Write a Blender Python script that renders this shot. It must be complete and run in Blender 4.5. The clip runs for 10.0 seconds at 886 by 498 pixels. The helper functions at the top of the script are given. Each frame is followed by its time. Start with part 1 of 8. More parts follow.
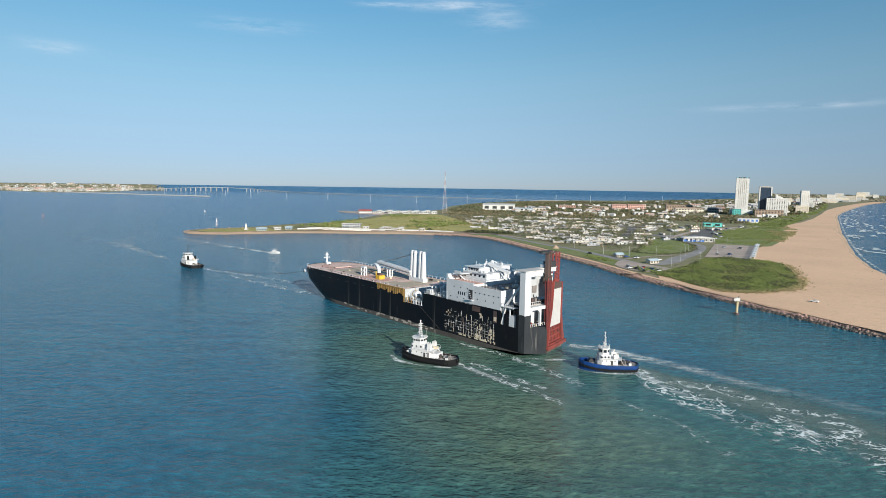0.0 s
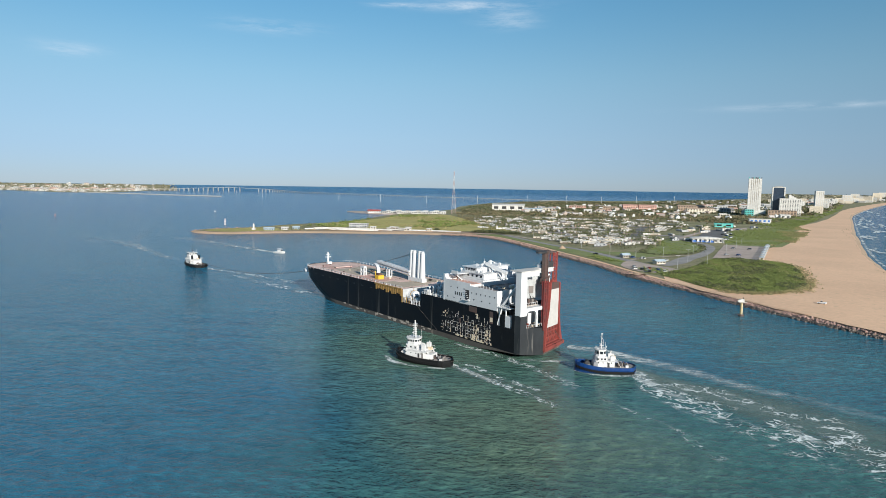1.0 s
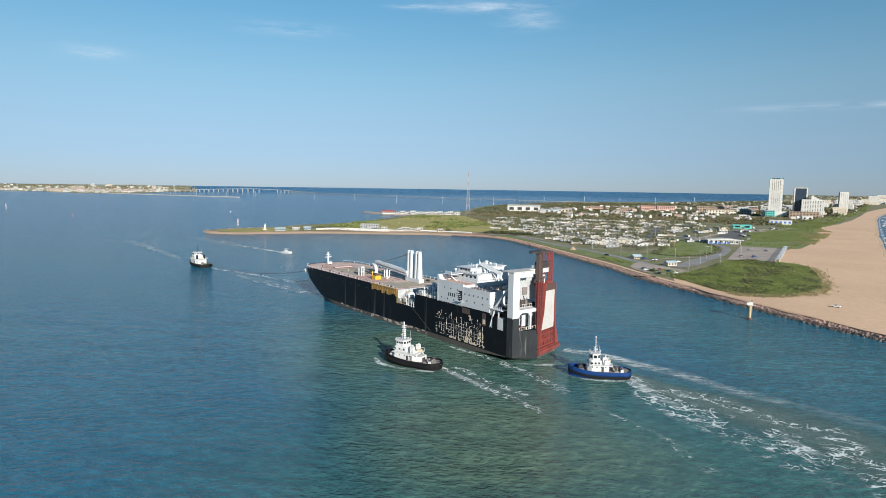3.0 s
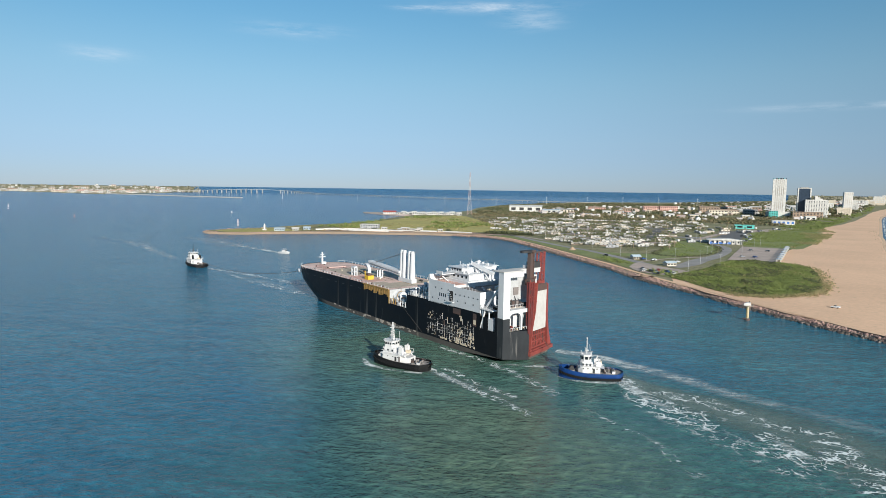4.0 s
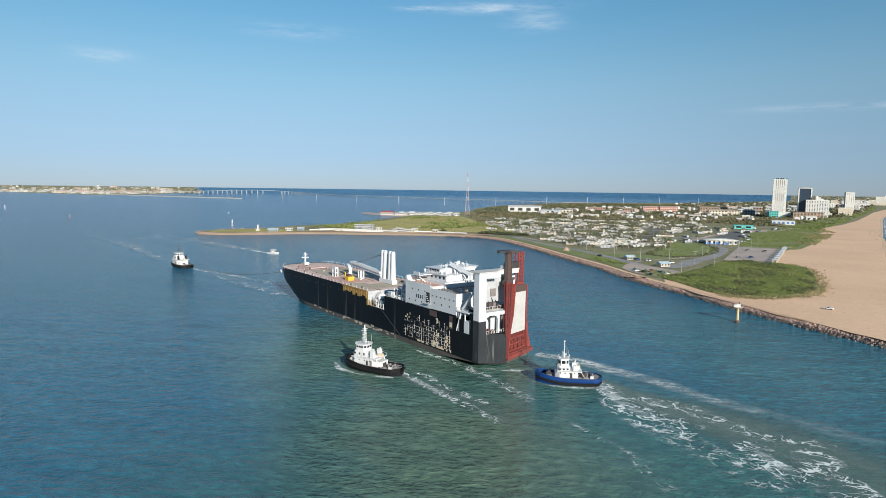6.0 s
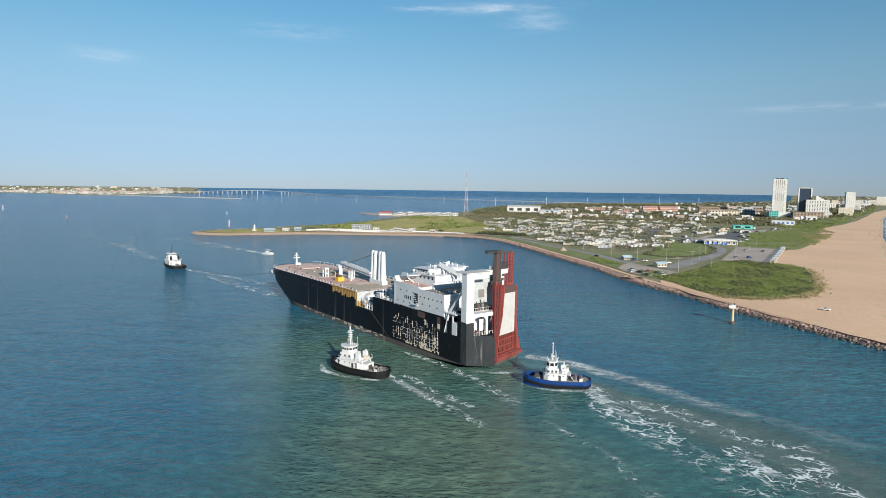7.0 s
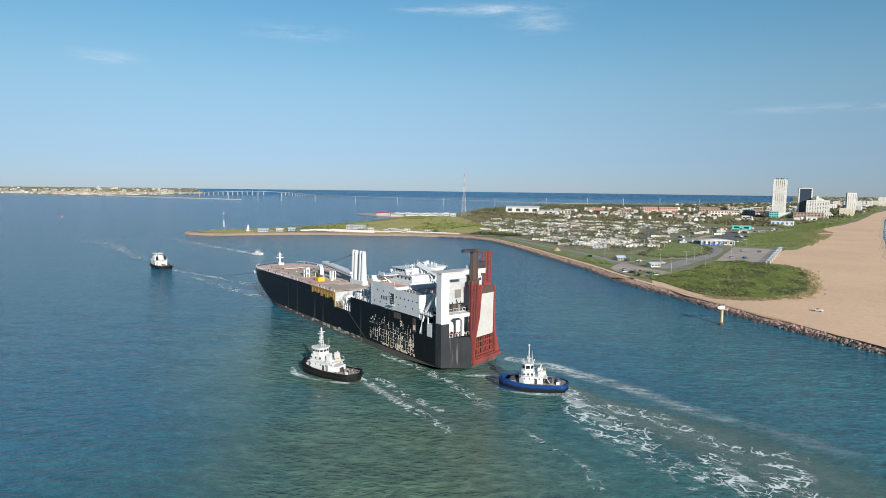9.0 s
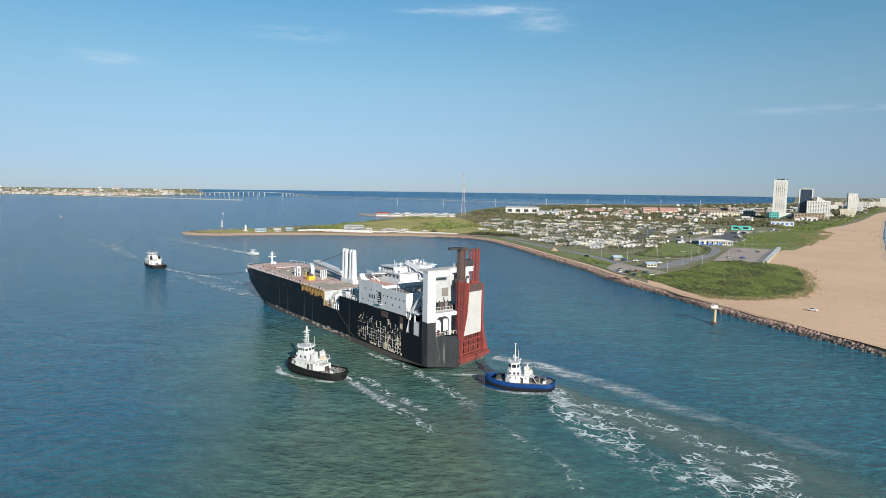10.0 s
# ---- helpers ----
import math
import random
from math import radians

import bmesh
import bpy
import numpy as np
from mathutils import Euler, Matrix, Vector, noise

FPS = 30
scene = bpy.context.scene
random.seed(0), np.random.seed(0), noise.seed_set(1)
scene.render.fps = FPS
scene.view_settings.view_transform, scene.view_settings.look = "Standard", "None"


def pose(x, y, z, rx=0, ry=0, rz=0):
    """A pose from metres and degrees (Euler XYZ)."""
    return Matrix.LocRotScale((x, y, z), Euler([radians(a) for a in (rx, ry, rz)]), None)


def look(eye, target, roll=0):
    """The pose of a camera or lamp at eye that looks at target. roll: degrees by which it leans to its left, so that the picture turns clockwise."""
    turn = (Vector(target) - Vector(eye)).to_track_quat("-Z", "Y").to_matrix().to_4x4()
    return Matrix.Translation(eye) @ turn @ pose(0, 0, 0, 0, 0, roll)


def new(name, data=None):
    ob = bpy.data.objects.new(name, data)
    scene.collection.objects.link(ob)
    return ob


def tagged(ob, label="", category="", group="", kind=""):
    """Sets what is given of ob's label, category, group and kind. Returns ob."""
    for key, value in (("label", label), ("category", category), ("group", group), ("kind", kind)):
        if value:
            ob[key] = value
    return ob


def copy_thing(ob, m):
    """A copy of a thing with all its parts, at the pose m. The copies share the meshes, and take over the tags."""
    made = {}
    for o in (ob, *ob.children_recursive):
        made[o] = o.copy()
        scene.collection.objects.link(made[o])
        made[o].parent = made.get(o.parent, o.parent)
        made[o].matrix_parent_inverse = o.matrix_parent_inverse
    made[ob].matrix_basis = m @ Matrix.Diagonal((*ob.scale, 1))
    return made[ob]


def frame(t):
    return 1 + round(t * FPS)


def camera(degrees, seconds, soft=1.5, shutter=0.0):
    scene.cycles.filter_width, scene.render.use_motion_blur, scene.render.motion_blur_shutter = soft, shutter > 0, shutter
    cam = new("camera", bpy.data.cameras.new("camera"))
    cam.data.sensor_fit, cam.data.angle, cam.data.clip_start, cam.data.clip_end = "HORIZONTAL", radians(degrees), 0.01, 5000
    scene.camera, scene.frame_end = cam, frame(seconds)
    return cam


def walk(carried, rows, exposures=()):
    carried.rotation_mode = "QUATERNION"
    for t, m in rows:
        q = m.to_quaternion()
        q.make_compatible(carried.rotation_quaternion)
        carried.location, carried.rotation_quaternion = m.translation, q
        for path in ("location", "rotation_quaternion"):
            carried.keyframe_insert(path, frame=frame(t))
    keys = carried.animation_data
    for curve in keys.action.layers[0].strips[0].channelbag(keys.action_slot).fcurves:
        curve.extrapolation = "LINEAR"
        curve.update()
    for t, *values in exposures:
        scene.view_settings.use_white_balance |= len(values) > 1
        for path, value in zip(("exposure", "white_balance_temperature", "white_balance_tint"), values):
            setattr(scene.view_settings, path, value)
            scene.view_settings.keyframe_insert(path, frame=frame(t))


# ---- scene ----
EXPOSURE, KELVIN, TINT = 0.48, 6330, 7
cam = camera(70.97, 10.0, soft=0.64)
# seconds, place in metres, yaw, pitch, roll
ROWS = [
    (0, -1.75, 1.28, 59.68, 2.732, -5.855, 0.843),
    (0.5, 1.17, 2.46, 59.51, 3.244, -5.850, 0.852),
    (1, 3.81, 3.77, 59.34, 3.811, -5.843, 0.861),
    (1.5, 6.33, 5.21, 59.14, 4.303, -5.829, 0.867),
    (2, 8.59, 6.81, 58.92, 4.833, -5.806, 0.868),
    (2.5, 10.77, 8.49, 58.65, 5.251, -5.782, 0.863),
    (4, 17.32, 13.74, 57.73, 5.907, -5.703, 0.832),
    (4.5, 19.52, 15.55, 57.43, 5.958, -5.694, 0.820),
    (5, 21.59, 17.50, 57.24, 6.015, -5.672, 0.807),
    (5.5, 23.58, 19.49, 57.09, 6.072, -5.652, 0.792),
    (7, 29.45, 25.36, 56.65, 6.193, -5.615, 0.744),
    (7.5, 31.33, 27.26, 56.47, 6.247, -5.600, 0.733),
    (8, 33.24, 29.04, 56.22, 6.270, -5.583, 0.726),
    (8.5, 35.10, 30.68, 55.90, 6.330, -5.558, 0.724),
    (9, 37.08, 32.08, 55.50, 6.367, -5.524, 0.728),
    (9.5, 39.10, 33.24, 55.01, 6.462, -5.486, 0.738),
    (10, 41.36, 34.20, 54.46, 6.516, -5.439, 0.753),
]
walk(cam, [(t, pose(x, y, z, 90 + pitch, 0, yaw) @ pose(0, 0, 0, 0, 0, roll)) for t, x, y, z, yaw, pitch, roll in ROWS],
     exposures=[(0.0, EXPOSURE, KELVIN, TINT), (10.0, EXPOSURE, KELVIN, TINT)])

# ---- light: low sun over the right shoulder, clear sky ----
SUN_UP = radians(20)
SUN_TO = Vector((0.46, -0.888, 0.0)).normalized() * math.cos(SUN_UP) + Vector((0, 0, math.sin(SUN_UP)))
HAZE = ((0.0, (0.30, 0.46, 0.98)), (0.07, (0.455, 0.53, 0.765)), (0.165, (0.735, 0.82, 0.835)), (0.28, (0.53, 0.90, 0.99)), (0.6, (0.62, 0.93, 1.02)))
CIRRUS = (7.0, 7.6, 8.4)
world = bpy.data.worlds.new("world")
scene.world = world
world.use_nodes = True
wn, wl = world.node_tree.nodes, world.node_tree.links
wn.clear()
w_out = wn.new("ShaderNodeOutputWorld")
w_bg = wn.new("ShaderNodeBackground")
sky = wn.new("ShaderNodeTexSky")
sky.sky_type, sky.sun_disc = "NISHITA", False
sky.sun_elevation, sky.sun_rotation = SUN_UP, math.atan2(SUN_TO.x, SUN_TO.y)
sky.altitude, sky.air_density, sky.dust_density, sky.ozone_density = 0, 1.0, 0.0, 1.6
w_bg.inputs["Strength"].default_value = 0.080
# haze low over the sea, and a few thin shreds of cirrus
w_co = wn.new("ShaderNodeTexCoord")
w_xyz = wn.new("ShaderNodeSeparateXYZ")
wl.new(w_co.outputs["Generated"], w_xyz.inputs[0])


def w_math(op, a, b=0.0):
    m = wn.new("ShaderNodeMath")
    m.operation = op
    for k, v in ((0, a), (1, b)):
        if isinstance(v, (int, float)):
            m.inputs[k].default_value = v
        else:
            wl.new(v, m.inputs[k])
    return m.outputs[0]


def w_mix(fac, a, b, mode="MIX"):
    m = wn.new("ShaderNodeMix")
    m.data_type, m.blend_type = "RGBA", mode
    for k, v in ((0, fac), (6, a), (7, b)):
        if isinstance(v, (int, float)):
            m.inputs[k].default_value = v
        elif isinstance(v, tuple):
            m.inputs[k].default_value = (*v, 1)
        else:
            wl.new(v, m.inputs[k])
    return m.outputs[2]


w_low = wn.new("ShaderNodeValToRGB")
for i, (at, c) in enumerate(HAZE):
    e = w_low.color_ramp.elements[i] if i < 2 else w_low.color_ramp.elements.new(at)
    e.position, e.color = at, (*c, 1)
w_low.color_ramp.interpolation = "B_SPLINE"
wl.new(w_xyz.outputs["Z"], w_low.inputs["Fac"])
w_col = w_mix(1.0, sky.outputs[0], w_low.outputs[0], "MULTIPLY")
w_az = w_math("ARCTAN2", w_xyz.outputs["X"], w_xyz.outputs["Y"])
w_st = wn.new("ShaderNodeMapping")
w_st.inputs["Scale"].default_value = (9, 9, 60)
w_st.inputs["Rotation"].default_value = (0, radians(4), 0)
wl.new(w_co.outputs["Generated"], w_st.inputs["Vector"])
w_ns = wn.new("ShaderNodeTexNoise")
w_ns.inputs["Scale"].default_value, w_ns.inputs["Detail"].default_value, w_ns.inputs["Roughness"].default_value = 1.6, 7, 0.68
wl.new(w_st.outputs[0], w_ns.inputs["Vector"])
w_sum = 0.0
for az, el, wa, we, k in ((-0.60, 0.173, 0.05, 0.012, 0.5), (-0.335, 0.228, 0.09, 0.012, 0.45), (-0.03, 0.268, 0.12, 0.010, 0.75), (0.03, 0.248, 0.055, 0.015, 0.6), (0.46, 0.115, 0.16, 0.006, 0.45), (-0.15, 0.267, 0.05, 0.004, 0.7)):
    dx = w_math("MULTIPLY", w_math("SUBTRACT", w_az, az), 1 / wa)
    dy = w_math("MULTIPLY", w_math("SUBTRACT", w_xyz.outputs["Z"], el), 1 / we)
    g = w_math("MULTIPLY", w_math("EXPONENT", w_math("MULTIPLY", w_math("ADD", w_math("MULTIPLY", dx, dx), w_math("MULTIPLY", dy, dy)), -2.0)), k)
    w_sum = w_math("ADD", w_sum, g)
w_cl = wn.new("ShaderNodeMapRange")
w_cl.inputs["From Min"].default_value, w_cl.inputs["From Max"].default_value = 0.38, 0.72
wl.new(w_ns.outputs[0], w_cl.inputs["Value"])
w_fac = w_math("MINIMUM", w_math("MULTIPLY", w_sum, w_cl.outputs[0]), 0.6)
w_col = w_mix(w_fac, w_col, CIRRUS)
wl.new(w_col, w_bg.inputs["Color"])
wl.new(w_bg.outputs[0], w_out.inputs["Surface"])

sun = new("sun", bpy.data.lights.new("sun", "SUN"))
sun.data.energy, sun.data.angle, sun.data.color = 5.0, radians(0.5), (1.0, 0.93, 0.82)
sun.matrix_world = look((0, 0, 300), Vector((0, 0, 300)) - SUN_TO)


# ---- materials ----
def nodes_of(name):
    m = bpy.data.materials.new(name)
    m.use_nodes = True
    n, l = m.node_tree.nodes, m.node_tree.links
    return m, n, l, n["Principled BSDF"]


def noise_node(n, l, vec, scale, detail=4.0, rough=0.6):
    t = n.new("ShaderNodeTexNoise")
    t.inputs["Scale"].default_value, t.inputs["Detail"].default_value, t.inputs["Roughness"].default_value = scale, detail, rough
    l.new(vec, t.inputs["Vector"])
    return t


def ramp_node(n, l, fac, lo, hi):
    r = n.new("ShaderNodeMapRange")
    r.inputs["From Min"].default_value, r.inputs["From Max"].default_value = lo, hi
    l.new(fac, r.inputs["Value"])
    return r.outputs[0]


def mix_node(n, l, fac, a, b, mode="MIX"):
    m = n.new("ShaderNodeMix")
    m.data_type, m.blend_type = "RGBA", mode
    for k, v in ((0, fac), (6, a), (7, b)):
        if isinstance(v, (int, float)):
            m.inputs[k].default_value = v
        elif isinstance(v, tuple):
            m.inputs[k].default_value = (*v, 1)
        else:
            l.new(v, m.inputs[k])
    return m.outputs[2]


def surface(name, base, rough=0.6, metal=0.0, other=None, grain=1.5, patch=0.12, wear=0.25, bump=0.0, stain=None, stain_at=0.62, streak=False, rand=0.0, shine=0.5, st_scale=0.55):
    """Two scales of variation: grain, and patches of the other colour; stains; streaks that run down."""
    m, n, l, p = nodes_of(name)
    co = n.new("ShaderNodeTexCoord").outputs["Object"]
    other = other or tuple(c * 0.7 for c in base)
    big = noise_node(n, l, co, patch, 5)
    col = mix_node(n, l, ramp_node(n, l, big.outputs[0], 0.38, 0.66), base, other)
    fine = noise_node(n, l, co, grain, 6, 0.7)
    col = mix_node(n, l, wear, col, mix_node(n, l, ramp_node(n, l, fine.outputs[0], 0.3, 0.7), tuple(c * 0.45 for c in base), tuple(min(1, c * 1.35) for c in base)))
    if stain:
        vec = co
        if streak:
            mp = n.new("ShaderNodeMapping")
            mp.inputs["Scale"].default_value = (1.0, 1.0, 0.12)
            l.new(co, mp.inputs["Vector"])
            vec = mp.outputs[0]
        st = noise_node(n, l, vec, st_scale if streak else 0.3, 5, 0.65)
        col = mix_node(n, l, ramp_node(n, l, st.outputs[0], stain_at, stain_at + 0.12), col, stain)
    if rand:
        hs = n.new("ShaderNodeHueSaturation")
        oi = n.new("ShaderNodeObjectInfo")
        rg = n.new("ShaderNodeMapRange")
        rg.inputs["To Min"].default_value, rg.inputs["To Max"].default_value = 1 - rand, 1 + rand
        l.new(oi.outputs["Random"], rg.inputs["Value"])
        l.new(rg.outputs[0], hs.inputs["Value"])
        l.new(col, hs.inputs["Color"])
        col = hs.outputs[0]
    l.new(col, p.inputs["Base Color"])
    rr = n.new("ShaderNodeMapRange")
    rr.inputs["To Min"].default_value, rr.inputs["To Max"].default_value = rough * 0.8, min(1, rough * 1.2)
    l.new(fine.outputs[0], rr.inputs["Value"])
    l.new(rr.outputs[0], p.inputs["Roughness"])
    p.inputs["Metallic"].default_value, p.inputs["Specular IOR Level"].default_value = metal, shine
    if bump:
        b = n.new("ShaderNodeBump")
        b.inputs["Strength"].default_value, b.inputs["Distance"].default_value = 0.6, bump
        l.new(fine.outputs[0], b.inputs["Height"])
        l.new(b.outputs[0], p.inputs["Normal"])
    return m


def water_material(name, deep, green, far):
    """Clouded green-blue water under wind ripples; the sky and the ships mirror in it."""
    m, n, l, p = nodes_of(name)
    co = n.new("ShaderNodeTexCoord").outputs["Object"]

    def along(turn, sx, sy):
        mp = n.new("ShaderNodeMapping")
        mp.inputs["Rotation"].default_value = (0, 0, radians(turn))
        mp.inputs["Scale"].default_value = (sx, sy, 1.0)
        l.new(co, mp.inputs["Vector"])
        return mp.outputs[0]

    def sums(a, k, b):
        q = n.new("ShaderNodeMath")
        q.operation = "MULTIPLY_ADD"
        q.inputs[1].default_value = k
        l.new(a, q.inputs[0])
        if b is None:
            q.inputs[2].default_value = 0.0
        else:
            l.new(b, q.inputs[2])
        return q.outputs[0]

    big = noise_node(n, l, along(-8, 0.5, 1.0), 0.012, 4, 0.55)
    col = mix_node(n, l, ramp_node(n, l, big.outputs[0], 0.38, 0.64), deep, green)
    lee = None
    # tint patches: green of the ship's reflection painted beside it, others along the channel
    for spot, turn, size, tint in (((10, 192), -46.5, (140, 60), MIRROR_GREEN), ((52, 116), 0, (120, 110), (0.044, 0.126, 0.116)), ((16, 150), -30, (50, 40), (0.092, 0.150, 0.104)), ((112, 262), -62, (150, 62), (0.038, 0.140, 0.172))):
        mp = n.new("ShaderNodeMapping")
        mp.vector_type = "TEXTURE"
        mp.inputs["Location"].default_value = (*spot, 0)
        mp.inputs["Rotation"].default_value = (0, 0, radians(turn))
        mp.inputs["Scale"].default_value = (*size, 400)
        l.new(co, mp.inputs["Vector"])
        gr = n.new("ShaderNodeTexGradient")
        gr.gradient_type = "SPHERICAL"
        l.new(mp.outputs[0], gr.inputs["Vector"])
        lee = lee or gr.outputs["Fac"]
        cloud = n.new("ShaderNodeMath")
        cloud.operation = "MULTIPLY"
        l.new(gr.outputs["Fac"], cloud.inputs[0])
        l.new(ramp_node(n, l, noise_node(n, l, along(0, 0.7, 1.0), 0.03, 4, 0.6).outputs[0], 0.1, 0.5), cloud.inputs[1])
        col = mix_node(n, l, ramp_node(n, l, cloud.outputs[0], 0.0, 0.5), col, tint)
    # far water is tinted bluer, standing in for its reflection of higher sky
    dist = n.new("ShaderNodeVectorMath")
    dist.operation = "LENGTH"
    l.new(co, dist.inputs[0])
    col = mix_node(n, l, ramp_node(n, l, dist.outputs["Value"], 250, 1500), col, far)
    # long streaks of gusts and slicks, their differing sheen painted into the colour
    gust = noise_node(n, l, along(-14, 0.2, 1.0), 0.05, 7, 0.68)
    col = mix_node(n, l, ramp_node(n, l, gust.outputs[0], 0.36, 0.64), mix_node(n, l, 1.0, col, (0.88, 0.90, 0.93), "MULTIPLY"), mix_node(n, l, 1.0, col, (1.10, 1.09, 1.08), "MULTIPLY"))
    p.inputs["Roughness"].default_value, p.inputs["IOR"].default_value, p.inputs["Specular IOR Level"].default_value = 0.12, 1.33, 0.5
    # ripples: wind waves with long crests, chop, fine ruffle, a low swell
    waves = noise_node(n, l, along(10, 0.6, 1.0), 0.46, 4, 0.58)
    h = sums(waves.outputs[0], CHOP[0], None)
    h = sums(noise_node(n, l, along(-24, 0.65, 1.0), 0.8, 3, 0.55).outputs[0], CHOP[1], h)
    h = sums(noise_node(n, l, along(4, 0.5, 1.0), 0.13, 3, 0.5).outputs[0], CHOP[2], h)
    h = sums(noise_node(n, l, along(0, 0.7, 1.0), 2.6, 2, 0.5).outputs[0], CHOP[3], h)
    # chop grows with distance to fit the camera's view: less pale sky mirrored
    far_chop = n.new("ShaderNodeMapRange")
    for k, v in (("From Min", 200), ("From Max", 800), ("To Min", 1.0), ("To Max", 2.7)):
        far_chop.inputs[k].default_value = v
    l.new(dist.outputs["Value"], far_chop.inputs["Value"])
    hh = n.new("ShaderNodeMath")
    hh.operation = "MULTIPLY"
    l.new(h, hh.inputs[0])
    l.new(far_chop.outputs[0], hh.inputs[1])
    # and calmer still in the lee of the ship
    calm = n.new("ShaderNodeMapRange")
    for k, v in (("From Min", 0.05), ("From Max", 0.6), ("To Min", 1.0), ("To Max", 0.5)):
        calm.inputs[k].default_value = v
    l.new(lee, calm.inputs["Value"])
    still = n.new("ShaderNodeMath")
    still.operation = "MULTIPLY"
    l.new(hh.outputs[0], still.inputs[0])
    l.new(calm.outputs[0], still.inputs[1])
    h = still.outputs[0]
    # pale crests and swell backs, dark troughs: wave shading painted into the colour
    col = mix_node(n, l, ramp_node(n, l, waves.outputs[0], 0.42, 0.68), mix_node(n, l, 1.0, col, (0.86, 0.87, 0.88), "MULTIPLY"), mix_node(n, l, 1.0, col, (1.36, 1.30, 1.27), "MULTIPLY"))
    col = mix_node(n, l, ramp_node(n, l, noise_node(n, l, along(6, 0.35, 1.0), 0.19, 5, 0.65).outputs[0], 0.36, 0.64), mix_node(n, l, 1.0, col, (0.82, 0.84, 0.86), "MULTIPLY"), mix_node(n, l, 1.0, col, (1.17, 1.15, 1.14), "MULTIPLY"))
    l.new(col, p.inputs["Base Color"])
    b = n.new("ShaderNodeBump")
    b.inputs["Distance"].default_value = 1.0
    rs = n.new("ShaderNodeMapRange")
    rs.inputs["From Min"].default_value, rs.inputs["From Max"].default_value = 0.36, 0.64
    rs.inputs["To Min"].default_value, rs.inputs["To Max"].default_value = 0.7, 1.0
    l.new(gust.outputs[0], rs.inputs["Value"])
    l.new(rs.outputs[0], b.inputs["Strength"])
    l.new(h, b.inputs["Height"])
    l.new(b.outputs[0], p.inputs["Normal"])
    return m


def foam_material(name, scale, lo, hi, lace=True, web_at=(0.40, 0.75), bits_at=(0.32, 0.46), drawn=1.0):
    """White foam in shreds, clear between them; it thins out towards the rim of its sheet by the sheet's own u, v."""
    m, n, l, p = nodes_of(name)
    tc = n.new("ShaderNodeTexCoord")
    co = tc.outputs["Object"]
    if drawn != 1.0:
        # shreds drawn out along the line of the tow
        mp = n.new("ShaderNodeMapping")
        mp.inputs["Rotation"].default_value = (0, 0, radians(52))
        mp.inputs["Scale"].default_value = (drawn, 1, 1)
        l.new(co, mp.inputs["Vector"])
        co = mp.outputs[0]
    warp = noise_node(n, l, co, scale * 0.6, 2.5, 0.5)
    off = n.new("ShaderNodeVectorMath")
    off.operation = "MULTIPLY_ADD"
    off.inputs[1].default_value = (1.0 / scale, 1.0 / scale, 0)
    l.new(warp.outputs["Color"], off.inputs[0])
    l.new(co, off.inputs[2])
    if lace:
        # curled threads of two sizes, thick in places and broken in others
        thick = noise_node(n, l, co, scale * 0.9, 3, 0.55).outputs[0]
        rims = []
        for sc, least, most in ((scale * 0.8, 0.003, 0.052), (scale * 2.1, -0.03, 0.06)):
            curl = noise_node(n, l, off.outputs[0], sc, 1.5, 0.45)
            gap = n.new("ShaderNodeMath")
            gap.operation = "SUBTRACT"
            gap.inputs[1].default_value = 0.5
            l.new(curl.outputs[0], gap.inputs[0])
            away = n.new("ShaderNodeMath")
            away.operation = "ABSOLUTE"
            l.new(gap.outputs[0], away.inputs[0])
            wide = n.new("ShaderNodeMapRange")
            for k, v in (("From Min", 0.34), ("From Max", 0.70), ("To Min", least), ("To Max", most)):
                wide.inputs[k].default_value = v
            l.new(thick, wide.inputs["Value"])
            some = n.new("ShaderNodeMath")
            some.operation = "MAXIMUM"
            some.inputs[1].default_value = 0.0005
            l.new(wide.outputs[0], some.inputs[0])
            q = n.new("ShaderNodeMath")
            q.operation = "DIVIDE"
            l.new(away.outputs[0], q.inputs[0])
            l.new(some.outputs[0], q.inputs[1])
            rims.append(ramp_node(n, l, q.outputs[0], 1.0, 0.35))
        both = n.new("ShaderNodeMath")
        both.operation = "MAXIMUM"
        l.new(rims[0], both.inputs[0])
        l.new(rims[1], both.inputs[1])
        web = both.outputs[0]
    else:
        web = ramp_node(n, l, noise_node(n, l, off.outputs[0], scale, 6, 0.75).outputs[0], *web_at)
    bits = ramp_node(n, l, noise_node(n, l, co, scale * 6, 4, 0.7).outputs[0], *bits_at)
    cut = n.new("ShaderNodeMath")
    cut.operation = "MULTIPLY"
    l.new(web, cut.inputs[0])
    l.new(bits, cut.inputs[1])
    web = cut.outputs[0]
    gate = ramp_node(n, l, noise_node(n, l, co, scale * 0.45, 5, 0.65).outputs[0], lo, hi)
    sep = n.new("ShaderNodeSeparateXYZ")
    l.new(tc.outputs["UV"], sep.inputs[0])
    edge = n.new("ShaderNodeMath")
    edge.operation = "PINGPONG"
    edge.inputs[1].default_value = 0.5
    l.new(sep.outputs["X"], edge.inputs[0])
    rim = ramp_node(n, l, edge.outputs[0], 0.0, 0.3)
    mul = n.new("ShaderNodeMath")
    mul.operation = "MULTIPLY"
    l.new(web, mul.inputs[0])
    l.new(gate, mul.inputs[1])
    mul2 = n.new("ShaderNodeMath")
    mul2.operation = "MULTIPLY"
    l.new(mul.outputs[0], mul2.inputs[0])
    l.new(rim, mul2.inputs[1])
    mul3 = n.new("ShaderNodeMath")
    mul3.operation = "MULTIPLY"
    l.new(mul2.outputs[0], mul3.inputs[0])
    l.new(sep.outputs["Y"], mul3.inputs[1])
    p.inputs["Base Color"].default_value = (0.70, 0.74, 0.73, 1)
